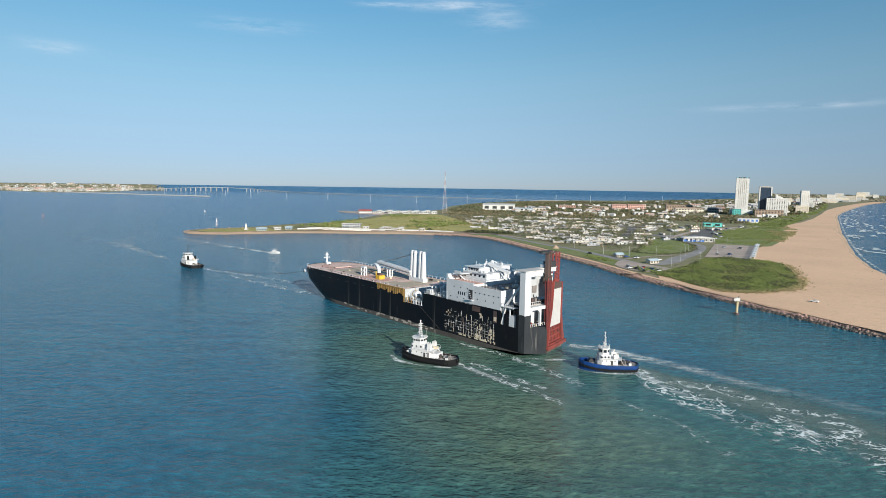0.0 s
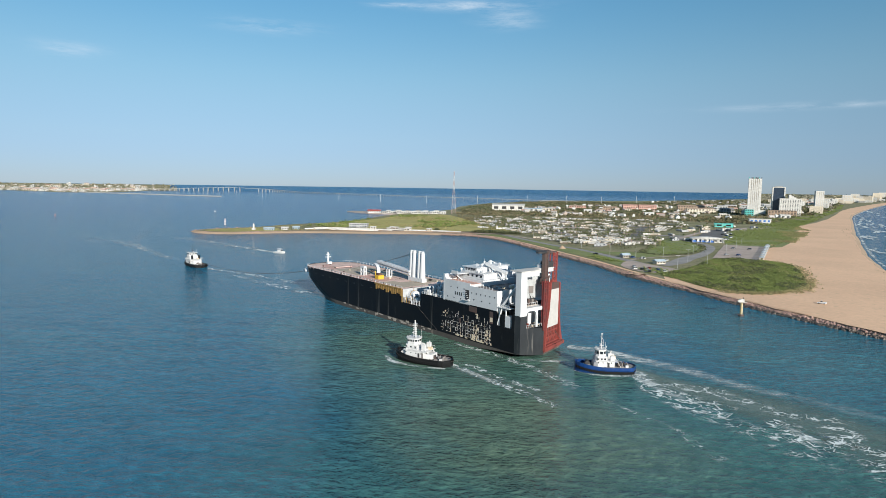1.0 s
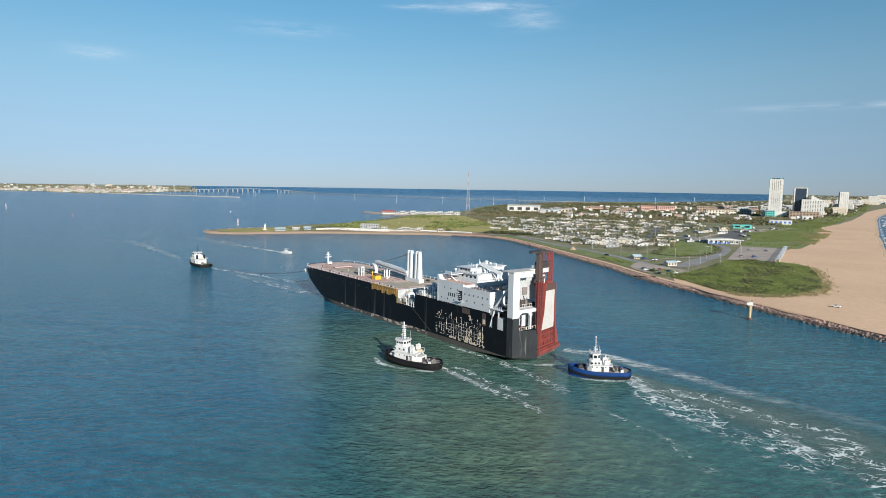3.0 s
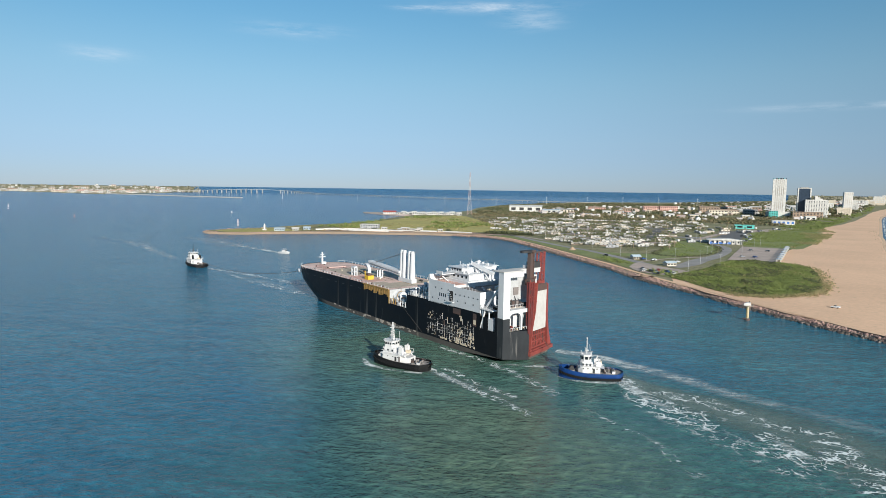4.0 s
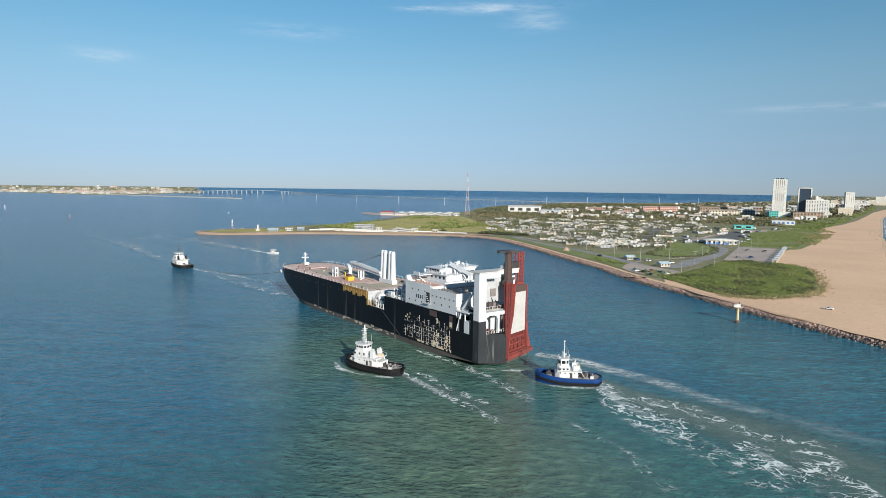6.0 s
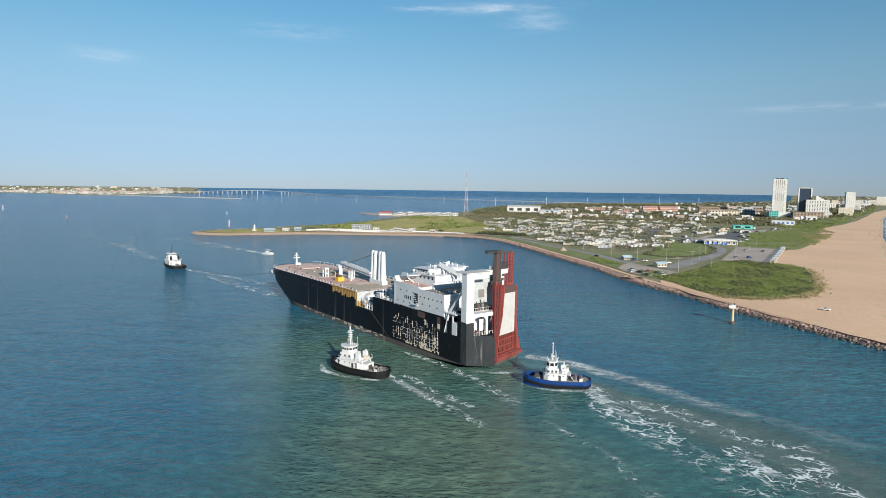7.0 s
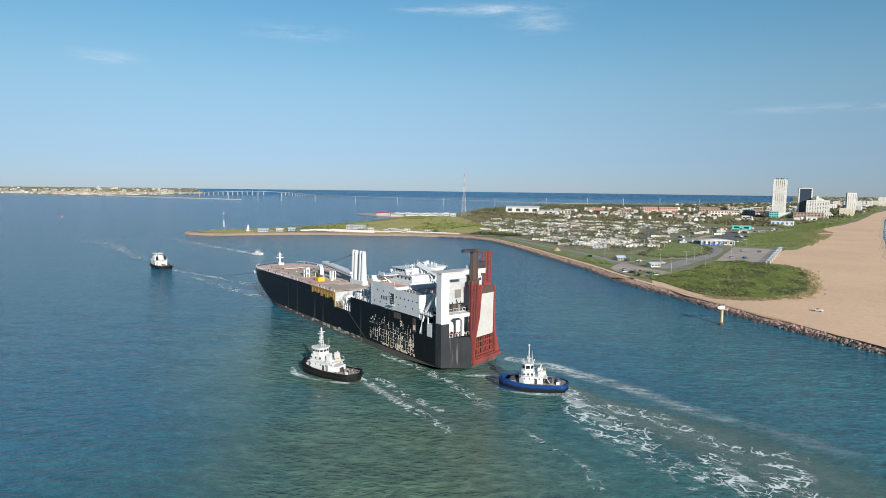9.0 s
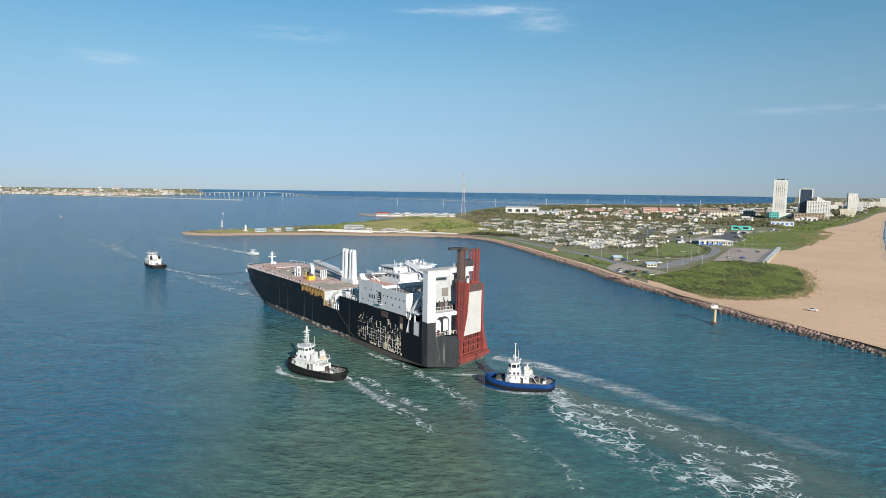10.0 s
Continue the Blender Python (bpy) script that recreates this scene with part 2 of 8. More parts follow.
    p.inputs["Roughness"].default_value = 0.8
    l.new(mul3.outputs[0], p.inputs["Alpha"])
    return m


CHOP = (1.15, 0.70, 1.1, 0.14)
MIRROR_GREEN = (0.078, 0.145, 0.110)
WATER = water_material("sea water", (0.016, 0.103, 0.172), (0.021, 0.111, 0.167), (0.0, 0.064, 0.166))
FOAM = foam_material("foam lace", 0.30, 0.30, 0.52, bits_at=(0.28, 0.54), drawn=0.8)
FOAM_THIN = foam_material("thin foam threads", 0.34, 0.40, 0.60, bits_at=(0.30, 0.54), drawn=0.7)
FOAM_SOFT = foam_material("foam haze", 0.34, 0.3, 0.8, lace=False, drawn=0.5)
MILK = foam_material("churned water", 0.12, -0.3, 0.7, lace=False, web_at=(0.05, 0.75), bits_at=(0.0, 0.3))
MILK.node_tree.nodes["Principled BSDF"].inputs["Base Color"].default_value = (0.16, 0.22, 0.20, 1)
FOAM_FAR = foam_material("far foam", 0.06, 0.15, 0.75, lace=False)
FOAM_SURF = foam_material("surf foam", 0.10, 0.34, 0.60, lace=False, web_at=(0.36, 0.62), drawn=0.6)
SAND = surface("beach sand", (0.77, 0.495, 0.315), 0.95, other=(0.66, 0.42, 0.265), grain=0.4, patch=0.012, wear=0.2, bump=0.2, stain=(0.54, 0.38, 0.24), stain_at=0.60)
SCRUB = surface("scrub ground", (0.18, 0.175, 0.07), 0.95, other=(0.38, 0.31, 0.20), grain=0.22, patch=0.03, wear=0.5, bump=0.6, stain=(0.055, 0.065, 0.028), stain_at=0.55)
GRASS = surface("mown grass", (0.175, 0.21, 0.06), 0.95, other=(0.27, 0.25, 0.10), grain=0.35, patch=0.05, wear=0.5, bump=0.3, stain=(0.08, 0.11, 0.035), stain_at=0.58)
MARSH = surface("yellow marsh grass", (0.43, 0.36, 0.11), 0.95, other=(0.27, 0.26, 0.075), grain=0.2, patch=0.018, wear=0.4, bump=0.4)
ASPHALT_DARK = surface("dark asphalt", (0.13, 0.125, 0.12), 0.9, other=(0.095, 0.09, 0.088), grain=0.5, patch=0.05, wear=0.25)
ASPHALT = surface("worn asphalt", (0.30, 0.28, 0.265), 0.9, other=(0.22, 0.205, 0.195), grain=0.5, patch=0.05, wear=0.2)
CONCRETE = surface("sun-bleached concrete", (0.47, 0.365, 0.31), 0.9, other=(0.29, 0.25, 0.21), grain=0.6, patch=0.06, wear=0.2)
ROCK = surface("pink granite", (0.32, 0.205, 0.17), 0.9, other=(0.17, 0.115, 0.10), grain=1.2, patch=0.4, wear=0.4, bump=0.1, rand=0.35)
ROCK_WET = surface("wet rock", (0.07, 0.055, 0.045), 0.5, grain=1.2, patch=0.4, wear=0.4, bump=0.1, rand=0.3)
LEAF = surface("dune leaves", (0.185, 0.222, 0.060), 0.85, other=(0.125, 0.165, 0.046), grain=0.6, patch=0.05, wear=0.5)
LEAF_DRY = surface("dry dune grass", (0.31, 0.265, 0.125), 0.9, other=(0.19, 0.18, 0.075), grain=0.6, patch=0.05, wear=0.4)
LEAF_BROWN = surface("dry brown scrub", (0.19, 0.155, 0.085), 0.9, other=(0.12, 0.115, 0.055), grain=0.6, patch=0.03, wear=0.5)
# distance haze is painted into this brush colour
HAZY_BRUSH = surface("haze-paled brush", (0.30, 0.275, 0.205), 0.95, other=(0.22, 0.21, 0.155), grain=0.3, patch=0.01, wear=0.4)
LEAF_DARK = surface("dark tree leaves", (0.078, 0.090, 0.040), 0.85, other=(0.125, 0.118, 0.058), grain=0.6, patch=0.04, wear=0.5)
BLACK_HULL = surface("black hull paint", (0.007, 0.009, 0.013), 0.36, other=(0.012, 0.0125, 0.014), grain=0.7, patch=0.09, wear=0.25, stain=(0.055, 0.054, 0.054), stain_at=0.62, streak=True, shine=0.12)
GREY_HULL = surface("faded grey hull paint", (0.030, 0.032, 0.035), 0.5, other=(0.020, 0.021, 0.024), grain=0.7, patch=0.2, wear=0.3, stain=(0.11, 0.105, 0.10), stain_at=0.58, streak=True)
HULL_FADED = surface("chalked hull streak", (0.008, 0.009, 0.011), 0.5, other=(0.012, 0.0125, 0.014), grain=0.7, patch=0.09, wear=0.25, shine=0.2, stain=(0.060, 0.061, 0.062), stain_at=0.47, streak=True, st_scale=1.5)
BOOT = surface("weathered boot topping", (0.085, 0.075, 0.066), 0.8, other=(0.05, 0.044, 0.04), grain=0.8, patch=0.15, wear=0.4, stain=(0.20, 0.17, 0.14), stain_at=0.60)
SHIP_WHITE = surface("ship white paint", (0.60, 0.605, 0.62), 0.5, other=(0.54, 0.545, 0.56), grain=0.8, patch=0.15, wear=0.08, stain=(0.42, 0.30, 0.20), stain_at=0.70, streak=True)
DECK_TAN = surface("rusted tan deck", (0.66, 0.475, 0.42), 0.9, other=(0.52, 0.37, 0.31), grain=0.8, patch=0.07, wear=0.3, stain=(0.27, 0.20, 0.16), stain_at=0.56)
DECK_PALE = surface("pale grey-brown deck", (0.42, 0.365, 0.315), 0.9, other=(0.31, 0.26, 0.215), grain=0.8, patch=0.1, wear=0.35)
DECK_GREEN = surface("faded green-brown deck paint", (0.37, 0.32, 0.25), 0.9, other=(0.47, 0.38, 0.30), grain=0.8, patch=0.09, wear=0.35, stain=(0.22, 0.15, 0.11), stain_at=0.57)
DECK_PINK = surface("faded pink deck paint", (0.56, 0.33, 0.28), 0.9, other=(0.44, 0.30, 0.25), grain=0.8, patch=0.14, wear=0.3)
ROOF_GREY = surface("dark grey roof deck", (0.17, 0.15, 0.145), 0.85, other=(0.23, 0.20, 0.185), grain=0.8, patch=0.12, wear=0.3)
GREY_PAINT = surface("grimy pale grey paint", (0.44, 0.45, 0.46), 0.6, other=(0.33, 0.33, 0.335), grain=0.9, patch=0.2, wear=0.3, stain=(0.26, 0.17, 0.12), stain_at=0.60, streak=True)
BARE_LINE = surface("bared frame steel", (0.78, 0.76, 0.73), 0.8, other=(0.50, 0.47, 0.43), grain=1.2, patch=0.6, wear=0.4)
SHORE_SAND = surface("damp shore sand", (0.42, 0.295, 0.20), 0.8, other=(0.33, 0.24, 0.165), grain=0.4, patch=0.03, wear=0.25)
RUST_RED = surface("red lead ramp steel", (0.25, 0.048, 0.038), 0.7, other=(0.14, 0.035, 0.03), grain=1.0, patch=0.3, wear=0.3, stain=(0.13, 0.055, 0.04), stain_at=0.6)
RUST_DARK = surface("dark crimson steel", (0.16, 0.028, 0.026), 0.7, other=(0.085, 0.03, 0.028), grain=1.2, patch=0.4, wear=0.4)
RUST_BROWN = surface("brown rusted steel", (0.075, 0.055, 0.05), 0.75, other=(0.11, 0.055, 0.045), grain=1.0, patch=0.3, wear=0.35)
RUST_YELLOW = surface("ochre rust", (0.36, 0.22, 0.06), 0.85, other=(0.22, 0.12, 0.045), grain=1.2, patch=0.5, wear=0.4)
CREAM = surface("bared cream primer", (0.66, 0.55, 0.41), 0.8, other=(0.54, 0.44, 0.32), grain=1.2, patch=0.6, wear=0.35)
SLAB = surface("pale ramp deck", (0.53, 0.505, 0.48), 0.7, other=(0.45, 0.425, 0.40), grain=1.0, patch=0.2, wear=0.15)
DARK = surface("dark interior steel", (0.035, 0.034, 0.036), 0.7, grain=1.0, patch=0.3)
YELLOW = surface("safety yellow paint", (0.62, 0.40, 0.03), 0.6, other=(0.5, 0.31, 0.03), grain=1.5, patch=0.5, wear=0.2)
GLASS = surface("dark window glass", (0.02, 0.025, 0.03), 0.12, grain=2.0, patch=0.5, wear=0.05)
RUBBER = surface("black rubber fender", (0.008, 0.008, 0.0085), 0.8, shine=0.25, grain=2.0, patch=0.6, wear=0.3)
TUG_BLUE = surface("tug blue paint", (0.008, 0.042, 0.17), 0.3, other=(0.006, 0.028, 0.11), grain=1.0, patch=0.3, wear=0.2)
TUG_BLACK = surface("tug black paint", (0.008, 0.008, 0.009), 0.5, shine=0.25, other=(0.014, 0.013, 0.013), grain=1.0, patch=0.3, wear=0.25)
TUG_WHITE = surface("tug white paint", (0.61, 0.60, 0.60), 0.45, other=(0.52, 0.51, 0.50), grain=1.0, patch=0.3, wear=0.07)
TUG_DECK = surface("grey tug deck", (0.24, 0.22, 0.21), 0.85, other=(0.17, 0.155, 0.15), grain=1.2, patch=0.4, wear=0.3)
ROPE = surface("tow rope", (0.09, 0.08, 0.075), 0.9, grain=3.0, patch=0.5)


# ---- building helpers ----
def bx(bm, x0, x1, y0, y1, z0, z1, m=None):
    vs = [bm.verts.new((m @ Vector(c)) if m else c) for c in ((x0, y0, z0), (x1, y0, z0), (x1, y1, z0), (x0, y1, z0), (x0, y0, z1), (x1, y0, z1), (x1, y1, z1), (x0, y1, z1))]
    for f in ((3, 2, 1, 0), (4, 5, 6, 7), (0, 1, 5, 4), (1, 2, 6, 5), (2, 3, 7, 6), (3, 0, 4, 7)):
        bm.faces.new([vs[i] for i in f])
    return bm


def tube(bm, a, b, r0, r1=None, n=8):
    a, b = Vector(a), Vector(b)
    r1 = r0 if r1 is None else r1
    q = (b - a).to_track_quat("Z", "Y")
    rings = []
    for c, r in ((a, r0), (b, r1)):
        rings.append([bm.verts.new(c + q @ Vector((r * math.cos(6.28318 * i / n), r * math.sin(6.28318 * i / n), 0))) for i in range(n)])
    for i in range(n):
        bm.faces.new((rings[0][i], rings[0][(i + 1) % n], rings[1][(i + 1) % n], rings[1][i]))
    bm.faces.new(rings[0][::-1])
    bm.faces.new(rings[1])
    return bm


def beam(bm, a, b, w, h=None):
    """A square bar from a to b."""
    a, b = Vector(a), Vector(b)
    h = h or w
    q = (b - a).to_track_quat("Z", "Y").to_matrix().to_4x4()
    return bx(bm, -w / 2, w / 2, -h / 2, h / 2, 0, (b - a).length, Matrix.Translation(a) @ q)


def prism(bm, poly, z0, z1, m=None):
    f = m or Matrix()
    lo = [bm.verts.new(f @ Vector((x, y, z0))) for x, y in poly]
    hi = [bm.verts.new(f @ Vector((x, y, z1))) for x, y in poly]
    n = len(poly)
    for i in range(n):
        bm.faces.new((lo[i], lo[(i + 1) % n], hi[(i + 1) % n], hi[i]))
    bm.faces.new(lo[::-1])
    bm.faces.new(hi)
    return bm


def rings_mesh(bm, rings, cap=True):
    """Skin closed rings of equal length."""
    vs = [[bm.verts.new(c) for c in r] for r in rings]
    n = len(rings[0])
    for a, b in zip(vs, vs[1:]):
        for i in range(n):
            bm.faces.new((a[i], a[(i + 1) % n], b[(i + 1) % n], b[i]))
    if cap:
        bm.faces.new(vs[0][::-1])
        bm.faces.new(vs[-1])
    return bm


def cable(bm, pts, r, n=5):
    """One bent round bar through the points."""
    pts = [Vector(c) for c in pts]
    rings = []
    for i, c in enumerate(pts):
        q = (pts[min(i + 1, len(pts) - 1)] - pts[max(i - 1, 0)]).to_track_quat("Z", "Y")
        rings.append([c + q @ Vector((r * math.cos(6.28318 * k / n), r * math.sin(6.28318 * k / n), 0)) for k in range(n)])
    return rings_mesh(bm, rings)


def ball(bm, c, r, sz=1.0, seg=8):
    bmesh.ops.create_uvsphere(bm, u_segments=seg, v_segments=max(4, seg // 2), radius=r, matrix=Matrix.Translation(c) @ Matrix.Diagonal((1, 1, sz, 1)))
    return bm


def B():
    return bmesh.new()


def mesh_of(name, bm, material, smooth=False, bevel=0.0):
    if bevel:
        bmesh.ops.bevel(bm, geom=bm.edges[:], offset=bevel, segments=1, affect="EDGES", clamp_overlap=True)
    bmesh.ops.recalc_face_normals(bm, faces=bm.faces[:])
    me = bpy.data.meshes.new(name)
    bm.to_mesh(me)
    bm.free()
    me.materials.append(material)
    if smooth:
        for f in me.polygons:
            f.use_smooth = True
    return me


def part(name, bm, material, parent, label="", smooth=False, bevel=0.0):
    ob = new(name, mesh_of(name, bm, material, smooth, bevel))
    ob.parent = parent
    return tagged(ob, label)


def thing(name, m, label, category, group="", kind=""):
    ob = new(name)
    ob.matrix_world = m
    ob.empty_display_size = 0.5
    return tagged(ob, label, category, group, kind)


def solo(name, bm, material, m, label, category, group="", kind="", smooth=False, bevel=0.0):
    ob = new(name, mesh_of(name, bm, material, smooth, bevel))
    ob.matrix_world = m
    return tagged(ob, label, category, group, kind)


def raw(name, verts, faces, material, label="", category="", kind="stuff", smooth=False):
    me = bpy.data.meshes.new(name)
    me.from_pydata([tuple(v) for v in verts], [], [tuple(f) for f in faces])
    me.materials.append(material)
    if smooth:
        for f in me.polygons:
            f.use_smooth = True
    return tagged(new(name, me), label, category, "", kind)


def curve_through(pts, n=4, closed=True):
    """A smooth line through corner points."""
    out, k = [], len(pts)
    rng = range(k) if closed else range(k - 1)
    for i in rng:
        if closed:
            p = [Vector(pts[(i + j - 1) % k]).to_2d() for j in range(4)]
        else:
            p = [Vector(pts[min(max(i + j - 1, 0), k - 1)]).to_2d() for j in range(4)]
        for s in range(n):
            t = s / n
            out.append(0.5 * (2 * p[1] + (p[2] - p[0]) * t + (2 * p[0] - 5 * p[1] + 4 * p[2] - p[3]) * t * t + (3 * p[1] - p[0] - 3 * p[2] + p[3]) * t ** 3))
    if not closed:
        out.append(Vector(pts[-1]).to_2d())
    return out


def inside(x, y, poly):
    hit = False
    for (x0, y0), (x1, y1) in zip(poly, poly[1:] + poly[:1]):
        if (y0 > y) != (y1 > y) and x < (x1 - x0) * (y - y0) / (y1 - y0) + x0:
            hit = not hit
    return hit


def sheet(name, pts, z, material, label, category, n=3, skirt=None, wobble=0.0, kind="structure", skirt_mat=None):
    """A flat piece of ground with an uneven rim; skirt: (width, depth) of the slope round it."""
    line = curve_through(pts, n)
    line = [p + Vector((noise.noise((p.x * 0.05, p.y * 0.05, 1)), noise.noise((p.x * 0.05, p.y * 0.05, 7)))) * wobble for p in line]
    bm = B()
    top = [bm.verts.new((p.x, p.y, z)) for p in line]
    f = bm.faces.new(top)
    area = sum(a.x * b.y - b.x * a.y for a, b in zip(line, line[1:] + line[:1]))
    if skirt:
        sgn = 1 if area > 0 else -1
        low = []
        for i, p in enumerate(line):
            d = (line[(i + 1) % len(line)] - line[i - 1]).normalized()
            q = p + Vector((d.y, -d.x)) * sgn * skirt[0]
            low.append(bm.verts.new((q.x, q.y, z - skirt[1])))
        for i in range(len(line)):
            bm.faces.new((top[i], top[(i + 1) % len(line)], low[(i + 1) % len(line)], low[i])).material_index = 1 if skirt_mat else 0
    f.normal_update()
    bmesh.ops.triangulate(bm, faces=[f])
    bm.normal_update()
    for g in bm.faces:
        if g.normal.z < 0:
            g.normal_flip()
    me = bpy.data.meshes.new(name)
    bm.to_mesh(me)
    bm.free()
    me.materials.append(material)
    if skirt_mat:
        me.materials.append(skirt_mat)
    return tagged(new(name, me), label, category, "", kind)


def strip(name, pts, widths, z, material, label, category, n=8, kind="structure", fade=None):
    """A ribbon along a line, with u across it and v its strength."""
    line = curve_through(pts, n, closed=False)
    bm = B()
    uv = bm.loops.layers.uv.new("UVMap")
    rows = []
    k = len(line) - 1
    for i, p in enumerate(line):
        d = (line[min(i + 1, k)] - line[max(i - 1, 0)]).normalized()
        t = i / k
        w = np.interp(t, np.linspace(0, 1, len(widths)), widths) / 2
        s = np.interp(t, np.linspace(0, 1, len(fade)), fade) if fade else 1.0
        rows.append([(bm.verts.new((p.x - d.y * w * a, p.y + d.x * w * a, z)), (0.5 + a / 2, s)) for a in (-1, -0.4, 0.4, 1)])
    for a, b in zip(rows, rows[1:]):
        for j in range(3):
            q = (a[j], b[j], b[j + 1], a[j + 1])
            f = bm.faces.new([v for v, _ in q])
            for lp, (_, c) in zip(f.loops, q):
                lp[uv].uv = c
    bmesh.ops.recalc_face_normals(bm, faces=bm.faces[:])
    for g in bm.faces:
        if g.normal.z < 0:
            g.normal_flip()
    me = bpy.data.meshes.new(name)
    bm.to_mesh(me)
    bm.free()
    me.materials.append(material)
    return tagged(new(name, me), label, category, "", kind)


# ---- the sea, one sheet; its rim bends up to fit the camera's horizon ----
def sea():
    bm = B()
    prev = None
    c = Vector((20, 17, 0))
    for r, z in ((60, 0), (200, 0), (500, 0), (1000, 0), (2000, 0), (3200, 0), (4450, 0), (4600, 5), (4750, 14), (4880, 26), (4960, 35.5)):
        ring = [bm.verts.new((c.x + r * math.cos(i * math.pi / 64), c.y + r * math.sin(i * math.pi / 64), z)) for i in range(128)]
        if prev is None:
            bm.faces.new(ring)
        else:
            for i in range(128):
                bm.faces.new((prev[i], ring[i], ring[(i + 1) % 128], prev[(i + 1) % 128]))
        prev = ring
    bm.normal_update()
    for f in bm.faces:
        if f.normal.z < 0:
            f.normal_flip()
    me = bpy.data.meshes.new("water")
    bm.to_mesh(me)
    bm.free()
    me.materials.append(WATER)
    return tagged(new("water", me), "rippled teal-blue sea water reaching the horizon", "sea", "", "structure")


sea()

# ---- the island: ground, beach, dunes, paved places ----
SHORE_JETTY = [(190, 222), (168, 270), (158, 290), (149, 311), (138, 340), (128, 372), (116, 401), (106, 430), (95, 478), (80, 524), (63, 577), (43, 640), (20, 700), (-6, 733), (-47, 749), (-88, 755), (-121, 747), (-196, 742), (-234, 730), (-268, 711), (-290, 700), (-318, 702), (-339, 720)]
SHORE_BAY = [(-342, 726), (-329, 760), (-296, 792), (-268, 862), (-231, 915), (-197, 992), (-183, 1160), (-150, 1290), (-76, 1500), (-62, 1747), (18, 2120), (144, 2372), (330, 2700), (560, 2830), (800, 3000), (1300, 3600), (2000, 4400)]
SHORE_SEA = [(2900, 4350), (2183, 3442), (1778, 2909), (1284, 2186), (982, 1723), (861, 1526), (716, 1269), (579, 1021), (477, 834), (397, 684), (341, 575), (312, 512), (295, 471), (255, 365), (222, 285)]
sheet("ground", SHORE_JETTY + SHORE_BAY + SHORE_SEA, 1.7, SCRUB, "flat scrub-covered sandy island ground", "ground", skirt=(6, 2.2), wobble=3, skirt_mat=SHORE_SAND)
DUNE_LINE = [(2302, 3684), (1822, 3053), (1334, 2346), (1088, 1972), (787, 1464), (604, 1176), (520, 1062), (470, 975), (419, 850), (376, 790), (355, 745), (311, 672)]
BLOB = [(159, 473), (198, 534), (234, 520), (238, 488), (214, 423), (196, 386), (174, 366), (154, 359), (141, 364), (133, 380), (128, 405), (124, 430)]
sheet("beach", SHORE_SEA[1:] + [(203, 246), (177, 248), (165, 272), (155.8, 292.5), (146.8, 313.5), (135.8, 342.5), (125.8, 374.5), (118, 401.5), (126, 420), (136, 390), (152, 375), (240, 500), (234, 530), (288, 640)] + DUNE_LINE[::-1],
      1.80, SAND, "wide tan sand beach with tyre tracks", "beach", wobble=4)
sheet("dune_lawn", [(258, 676), (298, 662), (345, 738), (372, 800), (452, 962), (420, 975), (346, 892)], 1.86, GRASS, "green dune grass beside the beach car park", "grass", wobble=5)
sheet("dune_lawn", [(296, 662), (308, 660), (352, 730), (362, 752), (378, 770), (374, 790), (392, 806), (424, 838), (420, 862), (446, 918), (484, 975), (470, 990), (440, 960), (372, 812), (333, 742)], 1.87, GRASS, "rough green dune grass at the edge of the beach", "grass", wobble=5)
LAWN = [(180, 686), (206, 726), (226, 722), (227, 673), (220, 635), (200, 588), (174, 560), (153, 560), (147, 578), (164, 620)]
sheet("grass_field", LAWN, 1.90, GRASS, "green lawn inside the curved park road", "grass", wobble=2)
sheet("mown_strip", [(94, 588), (115, 574), (146, 568), (162, 549), (160, 540), (138, 530), (120, 545), (99, 566)], 1.89, GRASS, "pale mown strip beside the park road", "grass", wobble=1)
sheet("jetty_verge", [(126, 420), (110, 447), (101, 486), (86, 532), (69, 584), (48, 646), (24, 706), (0, 738), (20, 748), (54, 690), (84, 606), (104, 545), (122, 492), (133, 455)], 1.88, GRASS, "strip of green grass above the rock jetty", "grass", wobble=2)
sheet("marsh_meadow", [(-150, 775), (-60, 790), (20, 800), (40, 860), (0, 960), (-40, 1120), (-80, 1230), (-150, 1180), (-176, 1040), (-205, 960), (-225, 860)], 1.86, MARSH, "yellow-green marsh meadow on the spit", "grass", wobble=8)
sheet("spit_meadow", [(-330, 722), (-300, 712), (-262, 722), (-240, 742), (-264, 782), (-298, 772), (-322, 748)], 1.86, MARSH, "yellow-green grass at the end of the spit", "grass", wobble=3)
sheet("spit_beach", [(-330, 706), (-290, 702), (-234, 732), (-196, 744), (-121, 749), (-88, 757), (-47, 751), (-10, 738), (-18, 750), (-90, 767), (-200, 753), (-246, 738), (-292, 710)], 1.9, SHORE_SAND, "narrow sand shore of the spit", "beach", skirt=(6, 2.6), wobble=2)


# ---- the towed ship ----
SHIP = pose(27.81, 223.46, 0, 0, 0, 133.12) @ Matrix.Diagonal((1.009, 1.025, 0.976, 1))
ship = thing("cargo_ship", SHIP, "old black-hulled ship with white superstructure and folded red stern ramp", "ship")


def hull_top(u):
    if 4.0 < u < 11.1:
        return 10.6
    if 55.6 < u < 68.2:
        return 10.0
    return 15.7


def bow_end(z):
    return 156 + 9.2 * min(max(z / 12.5, 0), 1) ** 0.75


def hull_half(u, z):
    """Half breadth at a height: full amidships, fine and flared at the bow."""
    k = min(max(z / 11.0, 0), 1)
    begin = 118 + 20 * k
    end = bow_end(z)
    if u <= begin:
        return 15.0
    t = min((u - begin) / (end - begin), 1)
    return 15.0 * (1 - t ** (2.3 + 2.7 * k)) ** (0.8 - 0.32 * k)


